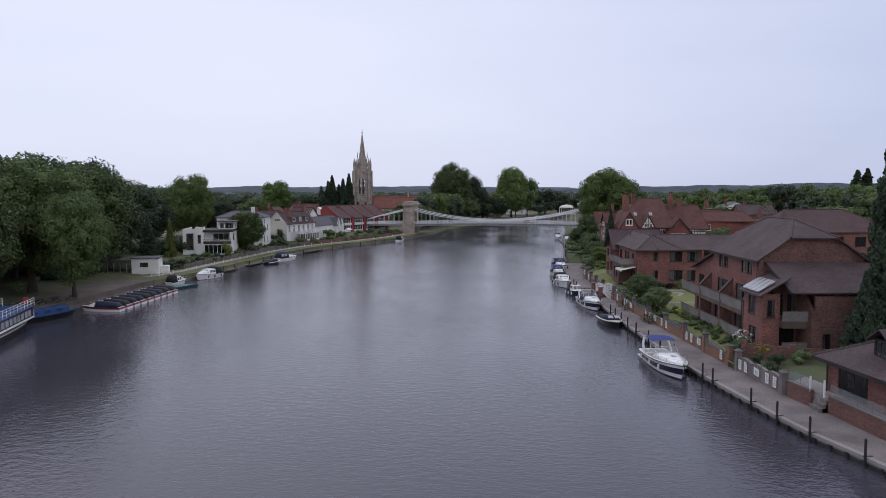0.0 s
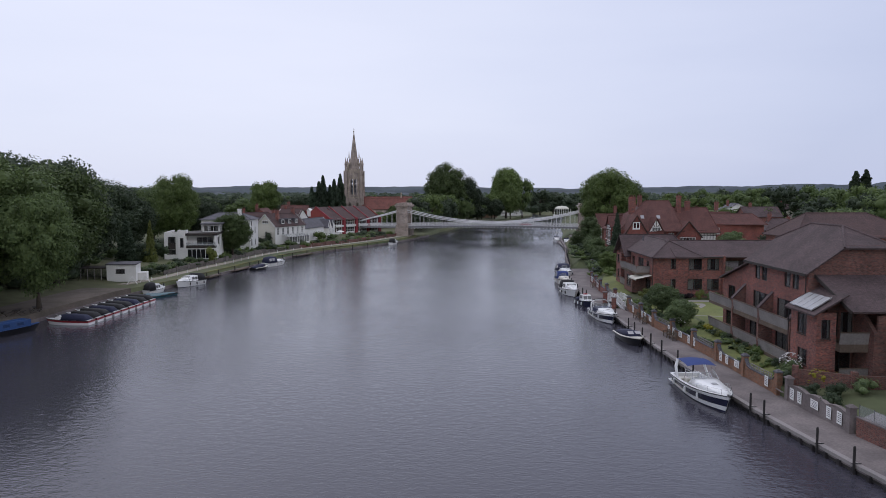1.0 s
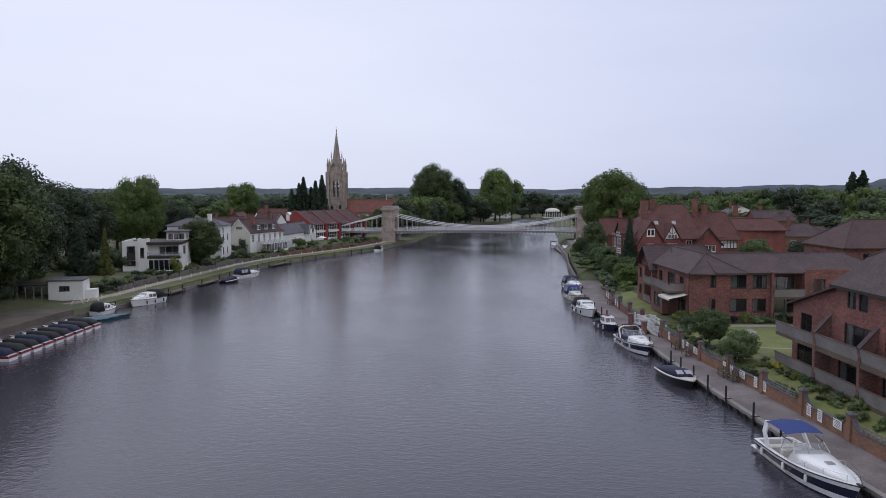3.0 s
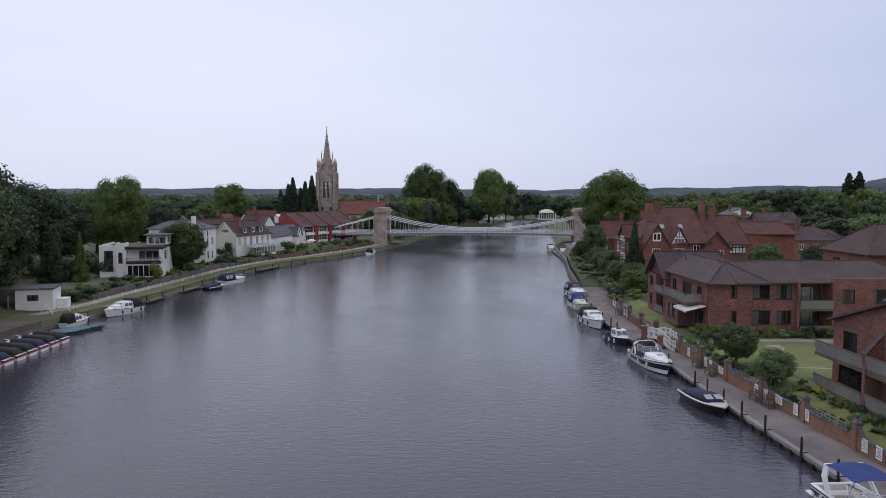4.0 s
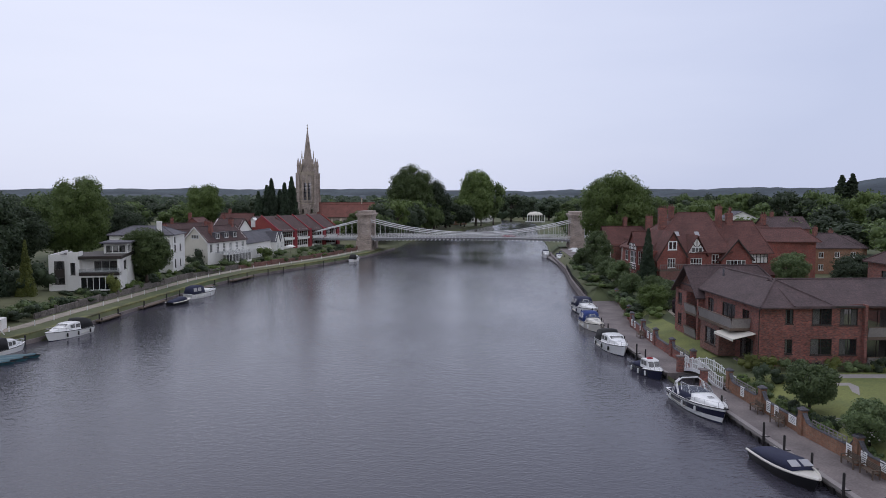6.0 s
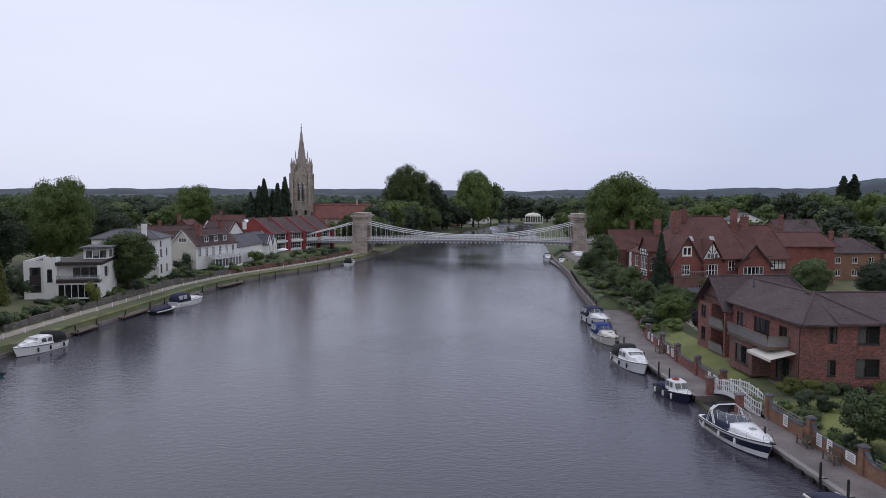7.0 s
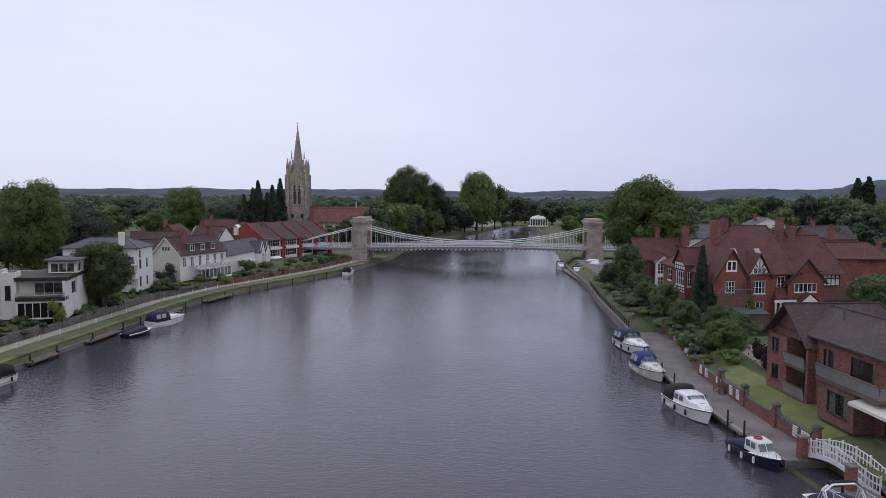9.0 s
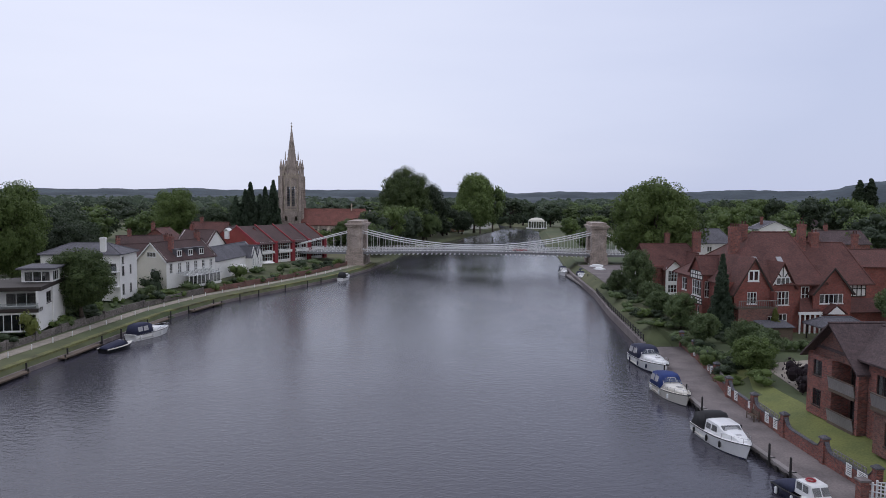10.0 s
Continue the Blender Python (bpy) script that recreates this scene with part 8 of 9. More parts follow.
# ---- along the right bank: wall, posts, seats, footbridge ----
def garden_wall(y0, y1, step, material, group, low=1.05, high=1.75, tall=2.0, wavy=False, rail=True):
    w = thing("garden_wall", "brick garden wall with capped piers and swept top" if not wavy else "grey rendered garden wall with wavy top", "wall", 0, 0, QUAY, kind="structure")
    n = max(1, round((y1 - y0) / step))
    for i in range(n + 1):
        y = y0 + (y1 - y0) * i / n
        x = interp(WALLX, y)
        p = part("pier", Shape().box(x - 0.26, x + 0.26, y - 0.26, y + 0.26, 0, tall), material, w)
        part("pier_cap", Shape().box(x - 0.34, x + 0.34, y - 0.34, y + 0.34, tall, tall + 0.1).loft([[(x - 0.34, y - 0.34, tall + 0.1), (x + 0.34, y - 0.34, tall + 0.1), (x + 0.34, y + 0.34, tall + 0.1), (x - 0.34, y + 0.34, tall + 0.1)], [(x - 0.1, y - 0.1, tall + 0.28), (x + 0.1, y - 0.1, tall + 0.28), (x + 0.1, y + 0.1, tall + 0.28), (x - 0.1, y + 0.1, tall + 0.28)]]), SLATE if not wavy else CONC, p)
        if i == n:
            break
        yb = y0 + (y1 - y0) * (i + 1) / n
        a, b = (x, y + 0.26), (interp(WALLX, yb), yb - 0.26)
        L = b[1] - a[1]
        prof = []
        for k in range(13):
            f = k / 12
            if wavy:
                z = low + 0.25 + 0.22 * abs(math.sin(f * math.pi * 3))
            else:
                e = min(f, 1 - f) * L
                z = low + (high - low) * (max(0.0, 1 - e / 0.9)) ** 2
            prof.append((a[0] + (b[0] - a[0]) * f, a[1] + L * f, z))
        s = Shape()
        s.loft([[(px - 0.12, py, 0), (px + 0.12, py, 0), (px + 0.12, py, pz), (px - 0.12, py, pz)] for px, py, pz in prof])
        pn = part("panel", s, material, w)
        c = Shape()
        c.loft([[(px - 0.18, py, pz), (px + 0.18, py, pz), (px + 0.18, py, pz + 0.08), (px - 0.18, py, pz + 0.08)] for px, py, pz in prof])
        part("coping", c, SLATE if not wavy else CONC, pn)
        if rail and i % 2 == 0 and not wavy:
            r = Shape()
            for k in range(2, 11):
                px, py, pz = prof[k]
                r.box(px - 0.02, px + 0.02, py - 0.05, py + 0.05, low + 0.08, low + 0.55)
            r.prism([(prof[2][0], prof[2][1], low + 0.55), (prof[10][0], prof[10][1], low + 0.55), (prof[10][0], prof[10][1], low + 0.48), (prof[2][0], prof[2][1], low + 0.48)], (0.05, 0, 0))
            r.prism([(prof[2][0], prof[2][1], low + 0.3), (prof[10][0], prof[10][1], low + 0.3), (prof[10][0], prof[10][1], low + 0.24), (prof[2][0], prof[2][1], low + 0.24)], (0.05, 0, 0))
            part("white_fence", r, GREYWOOD, w, "pale slatted fence on the wall")


garden_wall(67.2, 76.0, 8.8, CONC, "", wavy=True, tall=1.9)
garden_wall(77.8, 124.8, 6.7, BRICKWARM, "")
garden_wall(134.0, 186, 6.5, BRICK, "")
part("base_course", Shape().box(28.4, 28.6, 76.2, 77.6, QUAY, QUAY + 0.02), CONC, bpy.data.objects["garden_wall"])


def notice(y, wide=0.7, tall=0.95, z=0.3):
    x = interp(WALLX, y) - 0.16
    n = tagged(new("notice_board", Shape().bevel_box(x - 0.03, x, y - wide / 2, y + wide / 2, QUAY + z, QUAY + z + tall, 0.01).mesh("notice_board", WHITEWOOD)), "blank-looking white notice board on the garden wall", "sign", "mooring notices")
    b = Shape()
    for k in range(5):
        b.box(x - 0.036, x - 0.031, y - wide * 0.36, y + wide * (0.34 - 0.1 * (k % 2)), QUAY + z + tall * (0.82 - 0.16 * k), QUAY + z + tall * (0.87 - 0.16 * k))
    part("lettering", b, SLATE, n, "rows of small grey lettering")


for y in (68.4, 69.8, 74.0, 75.2, 79.6, 88.4, 90.0, 97.4, 99.0, 103.8, 105.4, 115.2, 116.6, 121.6, 137.0, 148.4, 150.2, 157.6, 159.4, 168.6, 170.4, 178.6):
    notice(y)
for y in (71.8, 86.0, 101.6, 112.6, 135.4, 153.8):
    notice(y, 1.2, 0.7, 0.5)


def bench(y, turn=0):
    x = interp(WALLX, y) - 0.75
    b = thing("garden_bench", "weathered slatted wooden bench by the wall", "bench", x, y, QUAY, turn, "benches on the walk")
    for k in range(4):
        part("seat_slat", Shape().box(-0.25 + 0.13 * k, -0.15 + 0.13 * k, -0.75, 0.75, 0.42, 0.46), BROWNWOOD, b)
        part("back_slat", Shape().box(0.27, 0.31, -0.75, 0.75, 0.52 + 0.11 * k, 0.6 + 0.11 * k), BROWNWOOD, b)
    for sx in (-0.22, 0.28):
        for sy in (-0.7, 0.7):
            part("leg", Shape().box(sx - 0.04, sx + 0.04, sy - 0.04, sy + 0.04, 0, 0.95 if sx > 0 else 0.64), BROWNWOOD, b)
    for sy in (-0.7, 0.7):
        part("armrest", Shape().box(-0.28, 0.3, sy - 0.05, sy + 0.05, 0.64, 0.68), BROWNWOOD, b)


for y in (102.4, 104.4, 114.0, 117.6, 152.0):
    bench(y)
post = thing("mooring_post", "tall dark timber mooring post at the quay edge", "post", 0, 0, 0, 0, "mooring posts")
part("timber_shaft", Shape().loft([[(r * math.cos(a), r * math.sin(a), z) for a in [0.785 * k for k in range(8)]] for r, z in ((0.1, -1.5), (0.09, 1.85), (0.06, 1.93))]), POST, post)
part("iron_bracket", Shape().box(-0.16, 0.5, -0.03, 0.03, 0.72, 0.78), RUBBER, post)
first = True
for y in (51.5, 56.5, 60.5, 64.5, 71.5, 73.6, 86.0, 90.5, 95.8, 99.8, 103.6, 107.4, 110.6, 118.5, 124.6, 138.4, 141.6, 146.5, 155.6, 160.5, 169.4, 174.5):
    m = pose(interp(RIGHT, y) - 0.42, y, 0, 0, 0, 0)
    if first:
        post.matrix_basis, first = m, False
    else:
        copy_thing(post, m)


def footbridge():
    b = thing("footbridge", "white arched footbridge with railings and steps", "footbridge", 0, 0, 0)
    y0, y1 = 133.6, 125.4
    xs = lambda f: 25.6 + 1.3 * f
    rise = lambda f: QUAY + 0.1 + 0.75 * math.sin(math.pi * min(1, f * 1.15))
    pts = [(xs(k / 12), y0 + (y1 - y0) * k / 12, max(QUAY, rise(k / 12))) for k in range(13)]
    part("walkway", Shape().loft([[(x - 0.1, y, z), (x + 1.4, y, z), (x + 1.4, y, z - 0.18), (x - 0.1, y, z - 0.18)] for x, y, z in pts]), GREYWOOD, b)
    for o in (-0.1, 1.4):
        part("girder", Shape().loft([[(x + o - 0.05, y, z + 0.05), (x + o + 0.05, y, z + 0.05), (x + o + 0.05, y, z - 0.3), (x + o - 0.05, y, z - 0.3)] for x, y, z in pts]), IRONWHITE, b)
        for dz in (0.55, 1.05):
            part("handrail", Shape().tube([(x + o, y, z + dz) for x, y, z in pts], 0.045, 6), IRONWHITE, b)
        for k in range(0, 25):
            f = k / 24
            x, y, z = xs(f) + o, y0 + (y1 - y0) * f, max(QUAY, rise(f))
            r = 0.06 if k % 4 == 0 else 0.03
            part("baluster", Shape().box(x - r, x + r, y - r, y + r, z - 0.1, z + (1.2 if k % 4 == 0 else 1.05)), IRONWHITE, b)
    for k in range(4):
        part("step", Shape().box(26.8, 28.4, 124.2 + 0.32 * k, 125.2 + 0.32 * k, QUAY, QUAY + 0.12 + 0.13 * k), CONC, b)
    for y in (INLET0 - 0.2, INLET1 + 0.3):
        p = thing("brick_pier", "stout brick pier with stone cap at the footbridge", "pier", 0, 0, 0)
        part("shaft", Shape().box(25.0, 25.6, y - 0.3, y + 0.3, 0.3, 2.3), BRICK, p)
        part("cap", Shape().box(24.9, 25.7, y - 0.4, y + 0.4, 2.3, 2.42), CONC, p)


footbridge()
# bank wall and pontoon towards the bridge
rows = [(y, interp(RIGHT, y) - 0.3, interp(RIGHT, y) + 0.3) for y in range(186, 296, 5)]
strip("bank_wall", rows, CONC, "low concrete bank wall with timber fence", 1.2, 2.6, cat="bank")
fn = thing("timber_fence", "dark post and rail fence on the bank", "fence", 0, 0, 0)
for y in range(187, 240, 2):
    x = interp(RIGHT, y) + 0.1
    part("fence_post", Shape().box(x - 0.06, x + 0.06, y - 0.06, y + 0.06, 1.2, 2.2), POST, fn)
for z in (1.6, 2.05):
    part("fence_rail", Shape().loft([[(interp(RIGHT, y) + 0.06, y, z), (interp(RIGHT, y) + 0.14, y, z), (interp(RIGHT, y) + 0.14, y, z - 0.1), (interp(RIGHT, y) + 0.06, y, z - 0.1)] for y in range(187, 240, 4)]), POST, fn)
pt = thing("pontoon", "pale timber mooring pontoon", "pontoon", 0, 0, 0)
part("deck", Shape().prism([(37.4, 241, 0.5), (40.2, 242, 0.5), (43.6, 284, 0.5), (40.6, 284, 0.5)], (0, 0, -0.35)), GREYWOOD, pt)
for y in (246, 256, 266, 276):
    part("support_post", Shape().tube([(interp(((241, 40.3), (284, 43.7)), y), y, -1), (interp(((241, 40.3), (284, 43.7)), y), y, 2.2)], 0.12, 6), POST, pt)
yard = strip("boat_yard", [(242, 40.5, 52), (262, 43, 56), (290, 46, 58)], CONC, "concrete slipway yard by the bridge", 2.3, 0.6)
for k in range(6):
    boat_x, boat_y = 48 + 1.5 * (k % 3), 252 + 8 * k
    s = thing("dinghy", "white upturned dinghy on the yard", "boat", boat_x, boat_y, 2.3, 40 * k, "dinghies in the yard")
    part("shell", Shape().loft([[(x, y * w, z * w + 0.05) for y, z in ((-0.8, 0), (-0.6, 0.5), (0, 0.7), (0.6, 0.5), (0.8, 0))] for x, w in ((-1.8, 0.7), (-0.5, 1), (0.9, 0.9), (2.0, 0.1))]), GELCOAT, s)


# ---- gardens ----
def patch(name, pts, z, material, label, cat):
    s = Shape().prism([(x, y, garden_z(x, y) + z - GARDEN) for x, y in pts], (0, 0, -0.25))
    return solid(name, s, material, label, cat, "structure")


for y0, y1, x1, lab in ((78, 106, 32.2, "narrow mown lawn below the balconies"), (106, 125, 52, "mown lawn between the brick houses"), (134, 156, 32, "narrow lawn below the hipped house")):
    s = Shape()
    s.loft([[(interp(WALLX, y) + 0.15 + (x1 - interp(WALLX, y) - 0.15) * f, y, garden_z(interp(WALLX, y) + 0.15 + (x1 - interp(WALLX, y) - 0.15) * f, y) + 0.03) for f in (0, 0.1, 0.2, 0.4, 0.7, 1)] for y in [y0 + (y1 - y0) * k / 8 for k in range(9)]], closed=False, caps=False)
    solid("lawn", s, GRASS, lab, "lawn", "structure")
patch("lawn", [(28, 135), (29.5, 135), (31, 150), (36, 168), (34, 172), (30, 164)], GARDEN + 0.03, GRASS, "rough lawn behind the wall", "lawn")
patch("garden_path", [(28.2, 109.0), (31, 109.6), (37, 119.5), (37, 121), (35.6, 121), (29.6, 111)], GARDEN + 0.06, PAVE, "pale paved garden path", "path")
patch("garden_path", [(31, 109.6), (50, 105), (50, 106.6), (31.6, 111)], GARDEN + 0.06, PAVE, "pale paved garden path", "path")
patch("garden_path", [(34, 123.0), (50, 122.2), (50, 123.6), (34, 124.4)], GARDEN + 0.06, PAVE, "pale path along the house", "path")
patch("drive", [(34, 156), (44, 160), (44, 170), (36, 168)], GARDEN + 0.05, GRAVEL, "gravel drive between gardens", "path")
patch("car_park", [(60, 160), (95, 160), (95, 188), (62, 186)], GARDEN + 0.05, CONC, "grey yard behind the houses", "yard")
rnd = random.Random(11)
for i in range(46):
    # beds in front of the balconies
    y = rnd.uniform(78, 105)
    x = rnd.uniform(30.0, 31.3)
    shrub(rnd.choice(("mid", "mid", "light", "dark", "gold")), x, y, rnd.uniform(0.7, 1.5), rnd.uniform(0.5, 1.2))
for x, y, k, w, h in ((30.9, 101, "yellow", 1.3, 1.0), (31.0, 98.4, "yellow", 1.1, 0.8), (31.2, 76.2, "yellow", 2.4, 1.8), (32.4, 75.6, "yellow", 1.8, 1.5), (30.2, 79.4, "light", 2.2, 1.5), (29.8, 77.6, "dark", 1.8, 1.6), (30.6, 79.0, "mid", 2.0, 2.0),
                      (29.6, 74.0, "dark", 1.8, 1.4), (31.2, 72.6, "dark", 2.0, 1.6), (33.4, 72.6, "mid", 2.2, 1.8), (30.0, 71.0, "dark", 1.6, 1.3)):
    shrub(k, x, y, w, h)
blos = thing("rose_bush", "large bush covered in white blossom", "shrub", 30.7, 79.6, 2.0)
part("foliage", SHRUBS["mid"][0], None, blos).scale = (2.0, 2.0, 2.0)
fl = Shape()
for i in range(75):
    d = Vector((rnd.gauss(0, 1), rnd.gauss(0, 1), abs(rnd.gauss(0.4, 1)))).normalized()
    fl.ball((d.x * 1.05, d.y * 1.05, 0.9 + d.z * 1.1), rnd.uniform(0.04, 0.085), 5)
tagged(part("blossom", fl, BLOSSOM, blos), kind="stuff")
copy_thing(blos, pose(28.6, 105.6, 1.4))
# hedge and shrubs before the hipped house
for k in range(9):
    shrub(("mid", "dark", "copper", "gold", "mid")[k % 5], 33.5 + 1.5 * k, 126.0 - 0.12 * k, 1.8, 1.5 if k % 3 else 1.9)
for x, y, k, w, h in ((30.4, 127.2, "gold", 2.6, 2.0), (32.0, 126.6, "gold", 2.4, 1.9), (44.5, 125.3, "gold", 1.8, 1.5), (42.5, 125.2, "gold", 1.6, 1.4), (29.5, 123.4, "dark", 2.2, 2.2), (30.8, 121.8, "dark", 2.2, 1.8), (28.6, 120.6, "mid", 1.8, 1.6), (46, 116, "dark", 3, 2.6), (44, 118, "mid", 2.2, 1.8)):
    shrub(k, x, y, w, h)
for i in range(36):
    y = rnd.uniform(108, 124)
    shrub(rnd.choice(("mid", "light", "dark")), interp(WALLX, y) + rnd.uniform(0.5, 1.2), y, rnd.uniform(0.8, 1.4), rnd.uniform(0.7, 1.3), )
for i in range(14):
    y = rnd.uniform(79, 106)
    shrub(rnd.choice(("mid", "light", "dark")), interp(WALLX, y) + rnd.uniform(0.4, 0.8), y, rnd.uniform(0.6, 1.1), rnd.uniform(0.6, 1.0), )
# overgrown gardens up to the mansion and the bridge
for i in range(90):
    y = rnd.uniform(158, 240)
    x = interp(RIGHT, y) + rnd.uniform(1.5, 9) + (2.5 if y < 186 else 0)
    shrub(rnd.choice(("mid", "mid", "light", "dark", "dark")), x, y, rnd.uniform(1.6, 3.2), rnd.uniform(1.0, 2.3), )
for k in range(10):
    shrub("mid", 37 + 1.4 * k, 176 - 0.2 * k, 2.2, 2.2, label="clipped green garden hedge")
shrub("copper", 35.2, 157.5, 3.4, 4.0)
shrub("copper", 34.0, 155.0, 2.4, 2.6)
for x, y, h, w in ((32.6, 163, 4.6, 5.2), (36.5, 168.5, 4.6, 5), (36.2, 192, 5.5, 5), (39, 213, 5, 5), (38.5, 230, 5, 4.5)):
    tree("oak" if x > 36 else "lime", x, y, h, w, label="bushy green garden tree")
shed = thing("garden_shed", "small grey roofed garden shed", "shed", 43.5, 181.5, GARDEN)
wall(shed, (0, 0), (4, 0), 0, 1.9, BROWNWOOD)
wall(shed, (4, 0), (4, 2.6), 0, 1.9, BROWNWOOD)
wall(shed, (4, 2.6), (0, 2.6), 0, 1.9, BROWNWOOD)
wall(shed, (0, 2.6), (0, 0), 0, 1.9, BROWNWOOD)
roof(shed, [[(-0.2, -0.3, 1.9), (4.2, -0.3, 1.9), (4.2, 2.9, 2.4), (-0.2, 2.9, 2.4)]], SLATE, 0.1)
gz = thing("garden_pergola", "dark slate-roofed open garden shelter", "shelter", 50.5, 180, GARDEN)
hip_roof(gz, 0, 6.5, 0, 3.6, 2.3, 3.2, SLATE, "x", (1.6, 1.6), 0.3)
for x in (0.1, 2.2, 4.3, 6.4):
    part("post", Shape().box(x - 0.07, x + 0.07, 0, 0.14, 0, 2.2), DARKWOOD, gz)
    part("post", Shape().box(x - 0.07, x + 0.07, 3.4, 3.54, 0, 2.2), DARKWOOD, gz)
# woven wall and terrace wall by the nearest house
tw = thing("garden_wall", "brown brick cross wall with capped piers", "wall", 0, 0, GARDEN, kind="structure")
for a, b in (((29.6, 76.4), (33.4, 74.0)), ((33.4, 74.0), (38, 73.0))):
    fc = Face(a, b, 0)
    s = Shape()
    fc.slab(s, 0, fc.length, -0.6, 1.1, -0.12, 0.12)
    part("panel", s, BRICKDARK, tw)
    s = Shape()
    fc.slab(s, -0.25, 0.25, -0.6, 1.4, -0.25, 0.25)
    part("pier", s, BRICKDARK, tw)
pf = thing("panel_fence", "dark close-boarded garden fence", "fence", 0, 0, GARDEN)
for k in range(14):
    part("board", Shape().box(40.5 + 0.9 * k, 41.36 + 0.9 * k, 69.9, 69.96, 0, 1.8), DARKWOOD, pf)
    part("fence_post", Shape().box(40.42 + 0.9 * k, 40.5 + 0.9 * k, 69.88, 70, 0, 1.95), DARKWOOD, pf)

# ---- left bank gardens ----
for i in range(60):
    x, y = rnd.uniform(-108, -66), rnd.uniform(128, 205)
    if x > interp(LEFT, y) - 14:
        continue
    shrub(rnd.choice(("dark", "dark", "mid")), x, y, rnd.uniform(4, 7), rnd.uniform(3, 6), thick=True)
for i in range(12):
    shrub(rnd.choice(("dark", "mid")), rnd.uniform(-74, -68), rnd.uniform(98, 150), rnd.uniform(1.6, 3), rnd.uniform(1, 2), thick=True)
for i in range(110):
    y = rnd.uniform(160, 300)
    o = rnd.uniform(6.9, 14) if y < 250 else rnd.uniform(7, 11)
    shrub(rnd.choice(("mid", "dark", "dark", "light", "mid")), interp(LEFT, y) - o, y, rnd.uniform(1.5, 3.6), rnd.uniform(1.0, 2.6), z=1.6, thick=i % 2 == 0)
for x, y, w, h, k in ((-55.0, 189.0, 3, 4.2, "gold"), (-53.4, 236, 4.5, 5, "dark"), (-52, 229, 3.4, 3.2, "mid"), (-57.5, 209, 5, 4, "dark"), (-46.5, 238, 4, 2.6, "mid"), (-40.5, 258, 4.5, 4, "light"), (-38, 268, 4, 3, "mid"), (-33, 276, 4, 3, "mid"), (-30, 285, 4.5, 2.6, "dark"), (-27, 292, 4, 2.4, "mid")):
    shrub(k, x, y, w, h, z=2.0)
for k in range(22):
    # brick and stone garden walls behind the towpath
    y0, y1 = 166 + 6 * k, 171.8 + 6 * k
    if y1 > 300:
        break
    a, b = (interp(LEFT, y0) - 6.6, y0), (interp(LEFT, y1) - 6.6, y1)
    w = thing("boundary_wall", "low old garden wall beside the towpath", "wall", 0, 0, 1.4, kind="structure", group="towpath walls")
    fc = Face(b, a, 0)
    s = Shape()
    fc.slab(s, 0, fc.length, -0.2, 0.85 + 0.15 * (k % 3), -0.12, 0.12)
    part("panel", s, BRICKDARK if y0 > 236 else RUBBLE, w)
    s = Shape()
    fc.slab(s, -0.2, 0.2, -0.2, 1.25, -0.2, 0.2)
    part("pier", s, BRICKDARK if y0 > 236 else RUBBLE, w)
rail_post = thing("bollard", "short white timber post beside the towpath", "post", 0, 0, 0, 0, "towpath posts")
part("shaft", Shape().loft([[(r * math.cos(a), r * math.sin(a), z) for a in [1.571 * k + 0.785 for k in range(4)]] for r, z in ((0.07, 0), (0.07, 0.8), (0.03, 0.88))]), WHITEWOOD, rail_post)
for k in range(30):
    y = 156 + 4.6 * k
    m = pose(interp(LEFT, y) - 3.4, y, 1.28)
    if k == 0:
        rail_post.matrix_basis = m
    else:
        copy_thing(rail_post, m)
lp = thing("mooring_post", "dark timber post at the grassy bank edge", "post", 0, 0, 0, 0, "bank posts")
part("timber_shaft", Shape().tube([(0, 0, -1.2), (0, 0, 1.3)], [0.13, 0.11], 7), POST, lp)
for k in range(16):
    y = 154 + 7.5 * k + (k % 3)
    m = pose(interp(LEFT, y) + 0.25, y, 0)
    if k == 0:
        lp.matrix_basis = m
    else:
        copy_thing(lp, m)
for y0, L in ((170, 6), (183, 9), (206, 8), (222, 10)):
    st = thing("landing_stage", "low weathered timber landing stage", "jetty", 0, 0, 0)
    a, b = (interp(LEFT, y0), y0), (interp(LEFT, y0 + L), y0 + L)
    fc = Face(a, b, 0)
    s = Shape()
    fc.slab(s, 0, fc.length, 0.32, 0.5, 0.0, 1.1)
    part("deck", s, BROWNWOOD, st)
    for u in (0.3, fc.length - 0.3):
        q = fc.at(u, 0, 1.0)
        part("support_post", Shape().tube([(q[0], q[1], -1), (q[0], q[1], 0.8)], 0.1, 6), POST, st)
# white boat office and slip at the promenade
off = thing("boat_office", "small white rendered hut with veranda", "hut", -64.2, 153.6, 1.45, 12)
wall_win(off, (0, 0), (5.2, 0), 0, 3.2, WHITE, [(1.6, 1.6, 3.2, 2.4, 2, 1)], DARKWOOD)
wall(off, (5.2, 0), (5.2, 5), 0, 3.2, WHITE)
wall(off, (5.2, 5), (0, 5), 0, 3.2, WHITE)
wall(off, (0, 5), (0, 0), 0, 3.2, WHITE)
part("flat_roof", Shape().box(-0.2, 5.4, -0.2, 5.2, 3.2, 3.4), SLATE, off, "grey felted flat roof")
part("low_wing", Shape().box(5.2, 6.8, 1.6, 4, 0, 1.5), WHITE, off)
for k in range(6):
    part("veranda_post", Shape().box(-7 + 1.2 * k, -6.85 + 1.2 * k, -0.2, -0.05, 0, 2.6), GREYWOOD, off)
part("veranda_roof", Shape().box(-7.3, 0, -0.5, 4, 2.6, 2.75), DARKWOOD, off)
part("veranda_wall", Shape().box(-7, 0, 2.4, 2.6, 0, 2.6), GLASS, off)
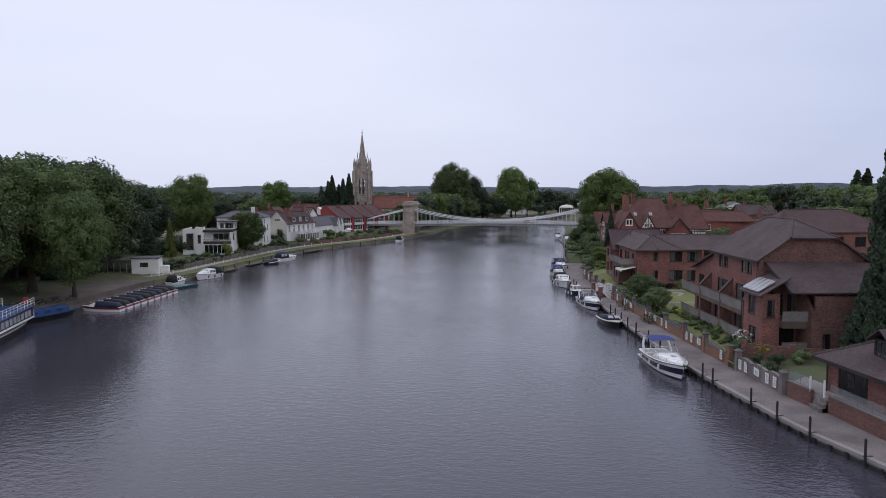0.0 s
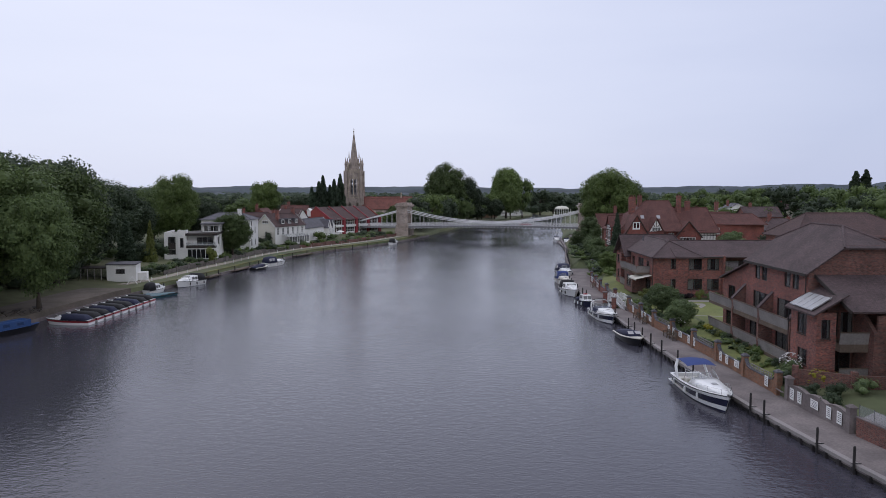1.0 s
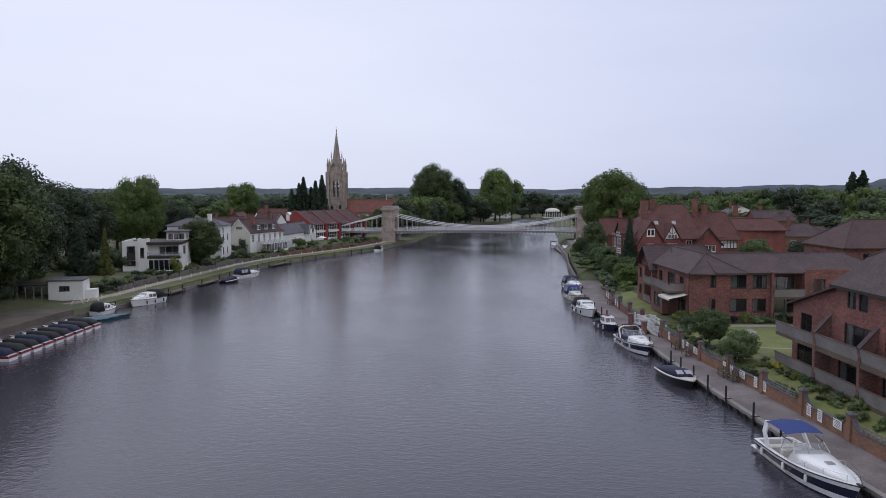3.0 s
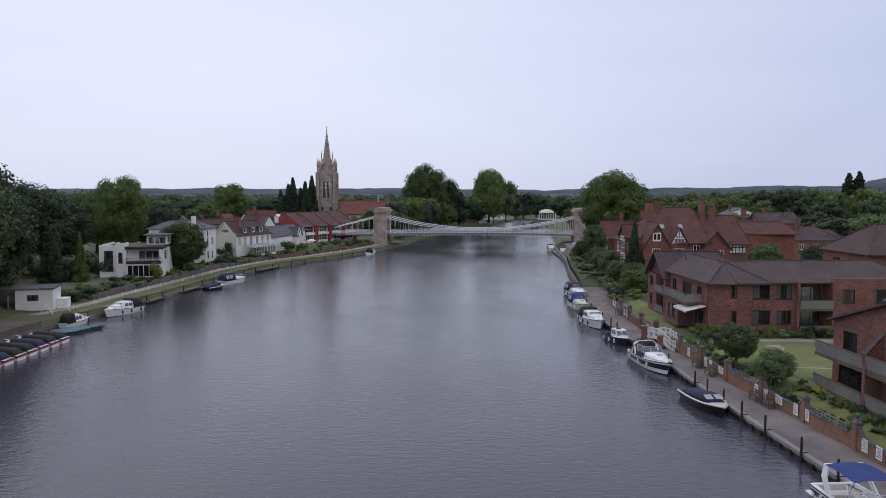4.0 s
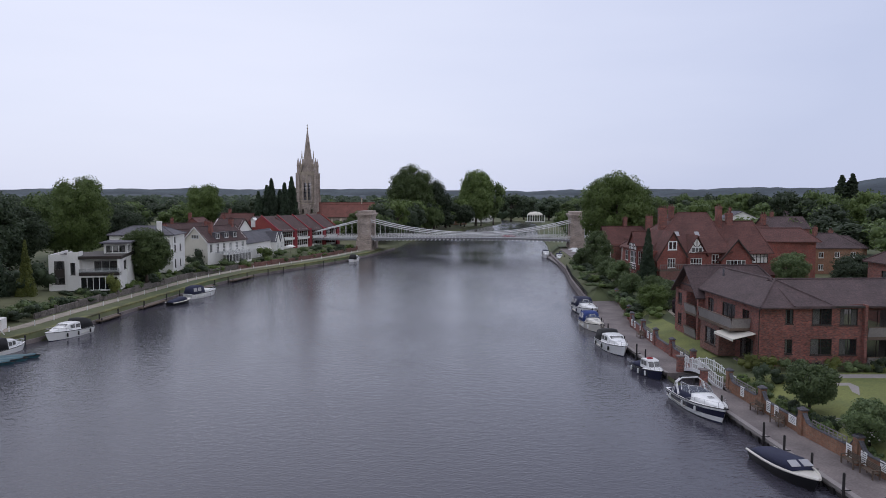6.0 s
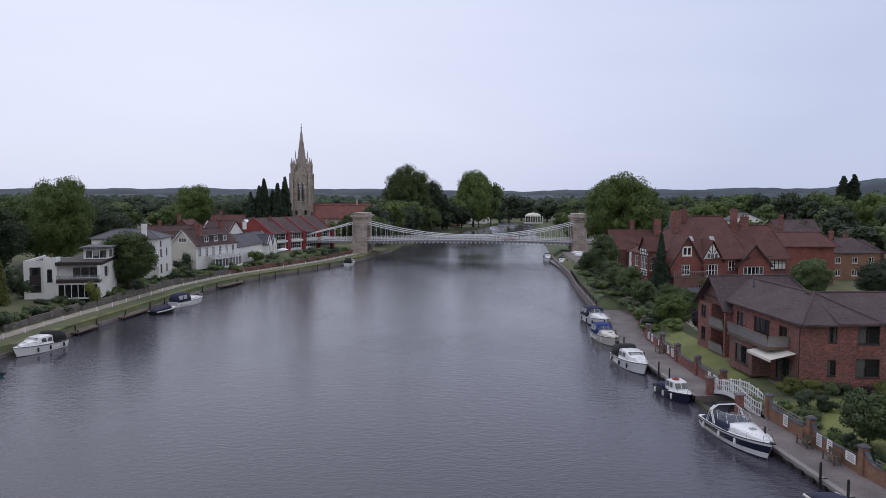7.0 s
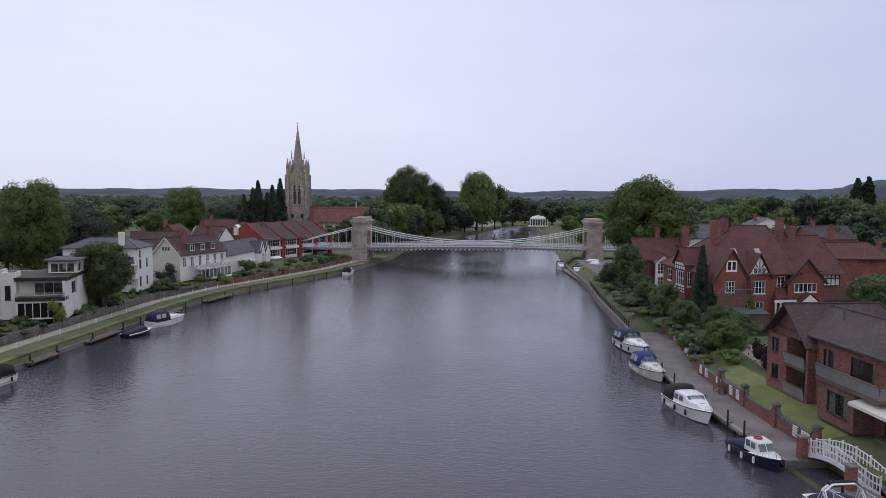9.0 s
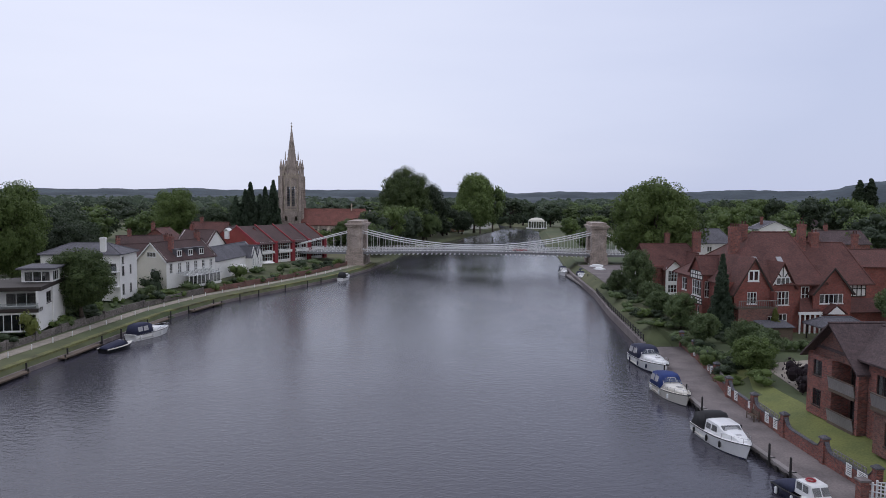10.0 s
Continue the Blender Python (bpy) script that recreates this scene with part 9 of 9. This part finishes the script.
for x, y in ((-58.2, 150.5), (-57.0, 153.5)):
    g = thing("slipway_frame", "white timber A-frame by the slip", "frame", x, y, 1.4, 30)
    part("leg", Shape().tube([(-0.9, 0, 0), (0, 0, 1.5)], 0.07, 5), WHITEWOOD, g)
    part("leg", Shape().tube([(0.9, 0, 0), (0, 0, 1.5)], 0.07, 5), WHITEWOOD, g)
    part("crossbar", Shape().tube([(-0.6, 0, 0.75), (0.6, 0, 0.75)], 0.05, 5), WHITEWOOD, g)
for k in range(7):
    b = thing("picnic_bench", "dark timber picnic bench under trees", "bench", -66 + 1.2 * k, 104 + 2.4 * k, 1.46, 20 * k, "promenade benches")
    part("tabletop", Shape().box(-0.9, 0.9, -0.35, 0.35, 0.7, 0.75), DARKWOOD, b)
    for sy in (-0.7, 0.7):
        part("seat", Shape().box(-0.9, 0.9, sy - 0.13, sy + 0.13, 0.42, 0.46), DARKWOOD, b)
    for sx in (-0.7, 0.7):
        part("leg", Shape().prism([(sx, -0.75, 0), (sx, -0.65, 0), (sx, 0.3, 0.7), (sx, 0.2, 0.7)], (0.06, 0, 0)).prism([(sx, 0.75, 0), (sx, 0.65, 0), (sx, -0.3, 0.7), (sx, -0.2, 0.7)], (0.06, 0, 0)), DARKWOOD, b)


def parasol(x, y, r=1.6, z=2.4, color=None):
    p = thing("parasol", "open white garden parasol", "parasol", x, y, z, 0, "garden parasols")
    part("pole", Shape().tube([(0, 0, 0), (0, 0, 2.5)], 0.03, 6), BROWNWOOD, p)
    part("canopy", Shape().tube([(0, 0, 2.05), (0, 0, 2.15), (0, 0, 2.6)], [r, r * 0.95, 0.05], 8), color or WHITE, p)


parasol(-43.4, 262, 2.0)
parasol(-41.8, 264.5, 1.8)
parasol(-46.8, 244, 2.1)
parasol(-36, 272, 1.5)
for x, y in ((-84, 205), (-60, 228)):
    l = thing("street_lamp", "slim grey street lamp", "lamp", x, y, TOWN)
    part("column", Shape().tube([(0, 0, 0), (0, 0, 9)], [0.1, 0.06], 6), SLATE, l)
    part("lantern", Shape().bevel_box(-0.1, 0.7, -0.12, 0.12, 8.95, 9.1), SLATE, l)
car = thing("car", "small red car crossing the bridge", "car", 31, 298.3, 5.22, -7.5)
part("body", Shape().loft([[(x, y * w, z) for y in (-0.85, 0.85) for z in ((0.3, h) if y < 0 else (h, 0.3))] for x, w, h in ((-2, 0.95, 0.85), (-1, 1, 0.9), (1.0, 1, 0.85), (2, 0.92, 0.7))]), REDHULL, car)
part("cabin", Shape().loft([[(-1.6, -0.75, 0.85), (0.9, -0.75, 0.85), (0.9, 0.75, 0.85), (-1.6, 0.75, 0.85)], [(-1.2, -0.6, 1.42), (0.3, -0.6, 1.42), (0.3, 0.6, 1.42), (-1.2, 0.6, 1.42)]]), GLASS, car)
for x in (-1.3, 1.3):
    for y in (-0.8, 0.8):
        part("wheel", Shape().tube([(x, y - 0.1, 0.3), (x, y + 0.1, 0.3)], 0.3, 10), RUBBER, car)
join_stuff("undergrowth", "dense undergrowth and hedges beneath the trees", "undergrowth", THICKET)
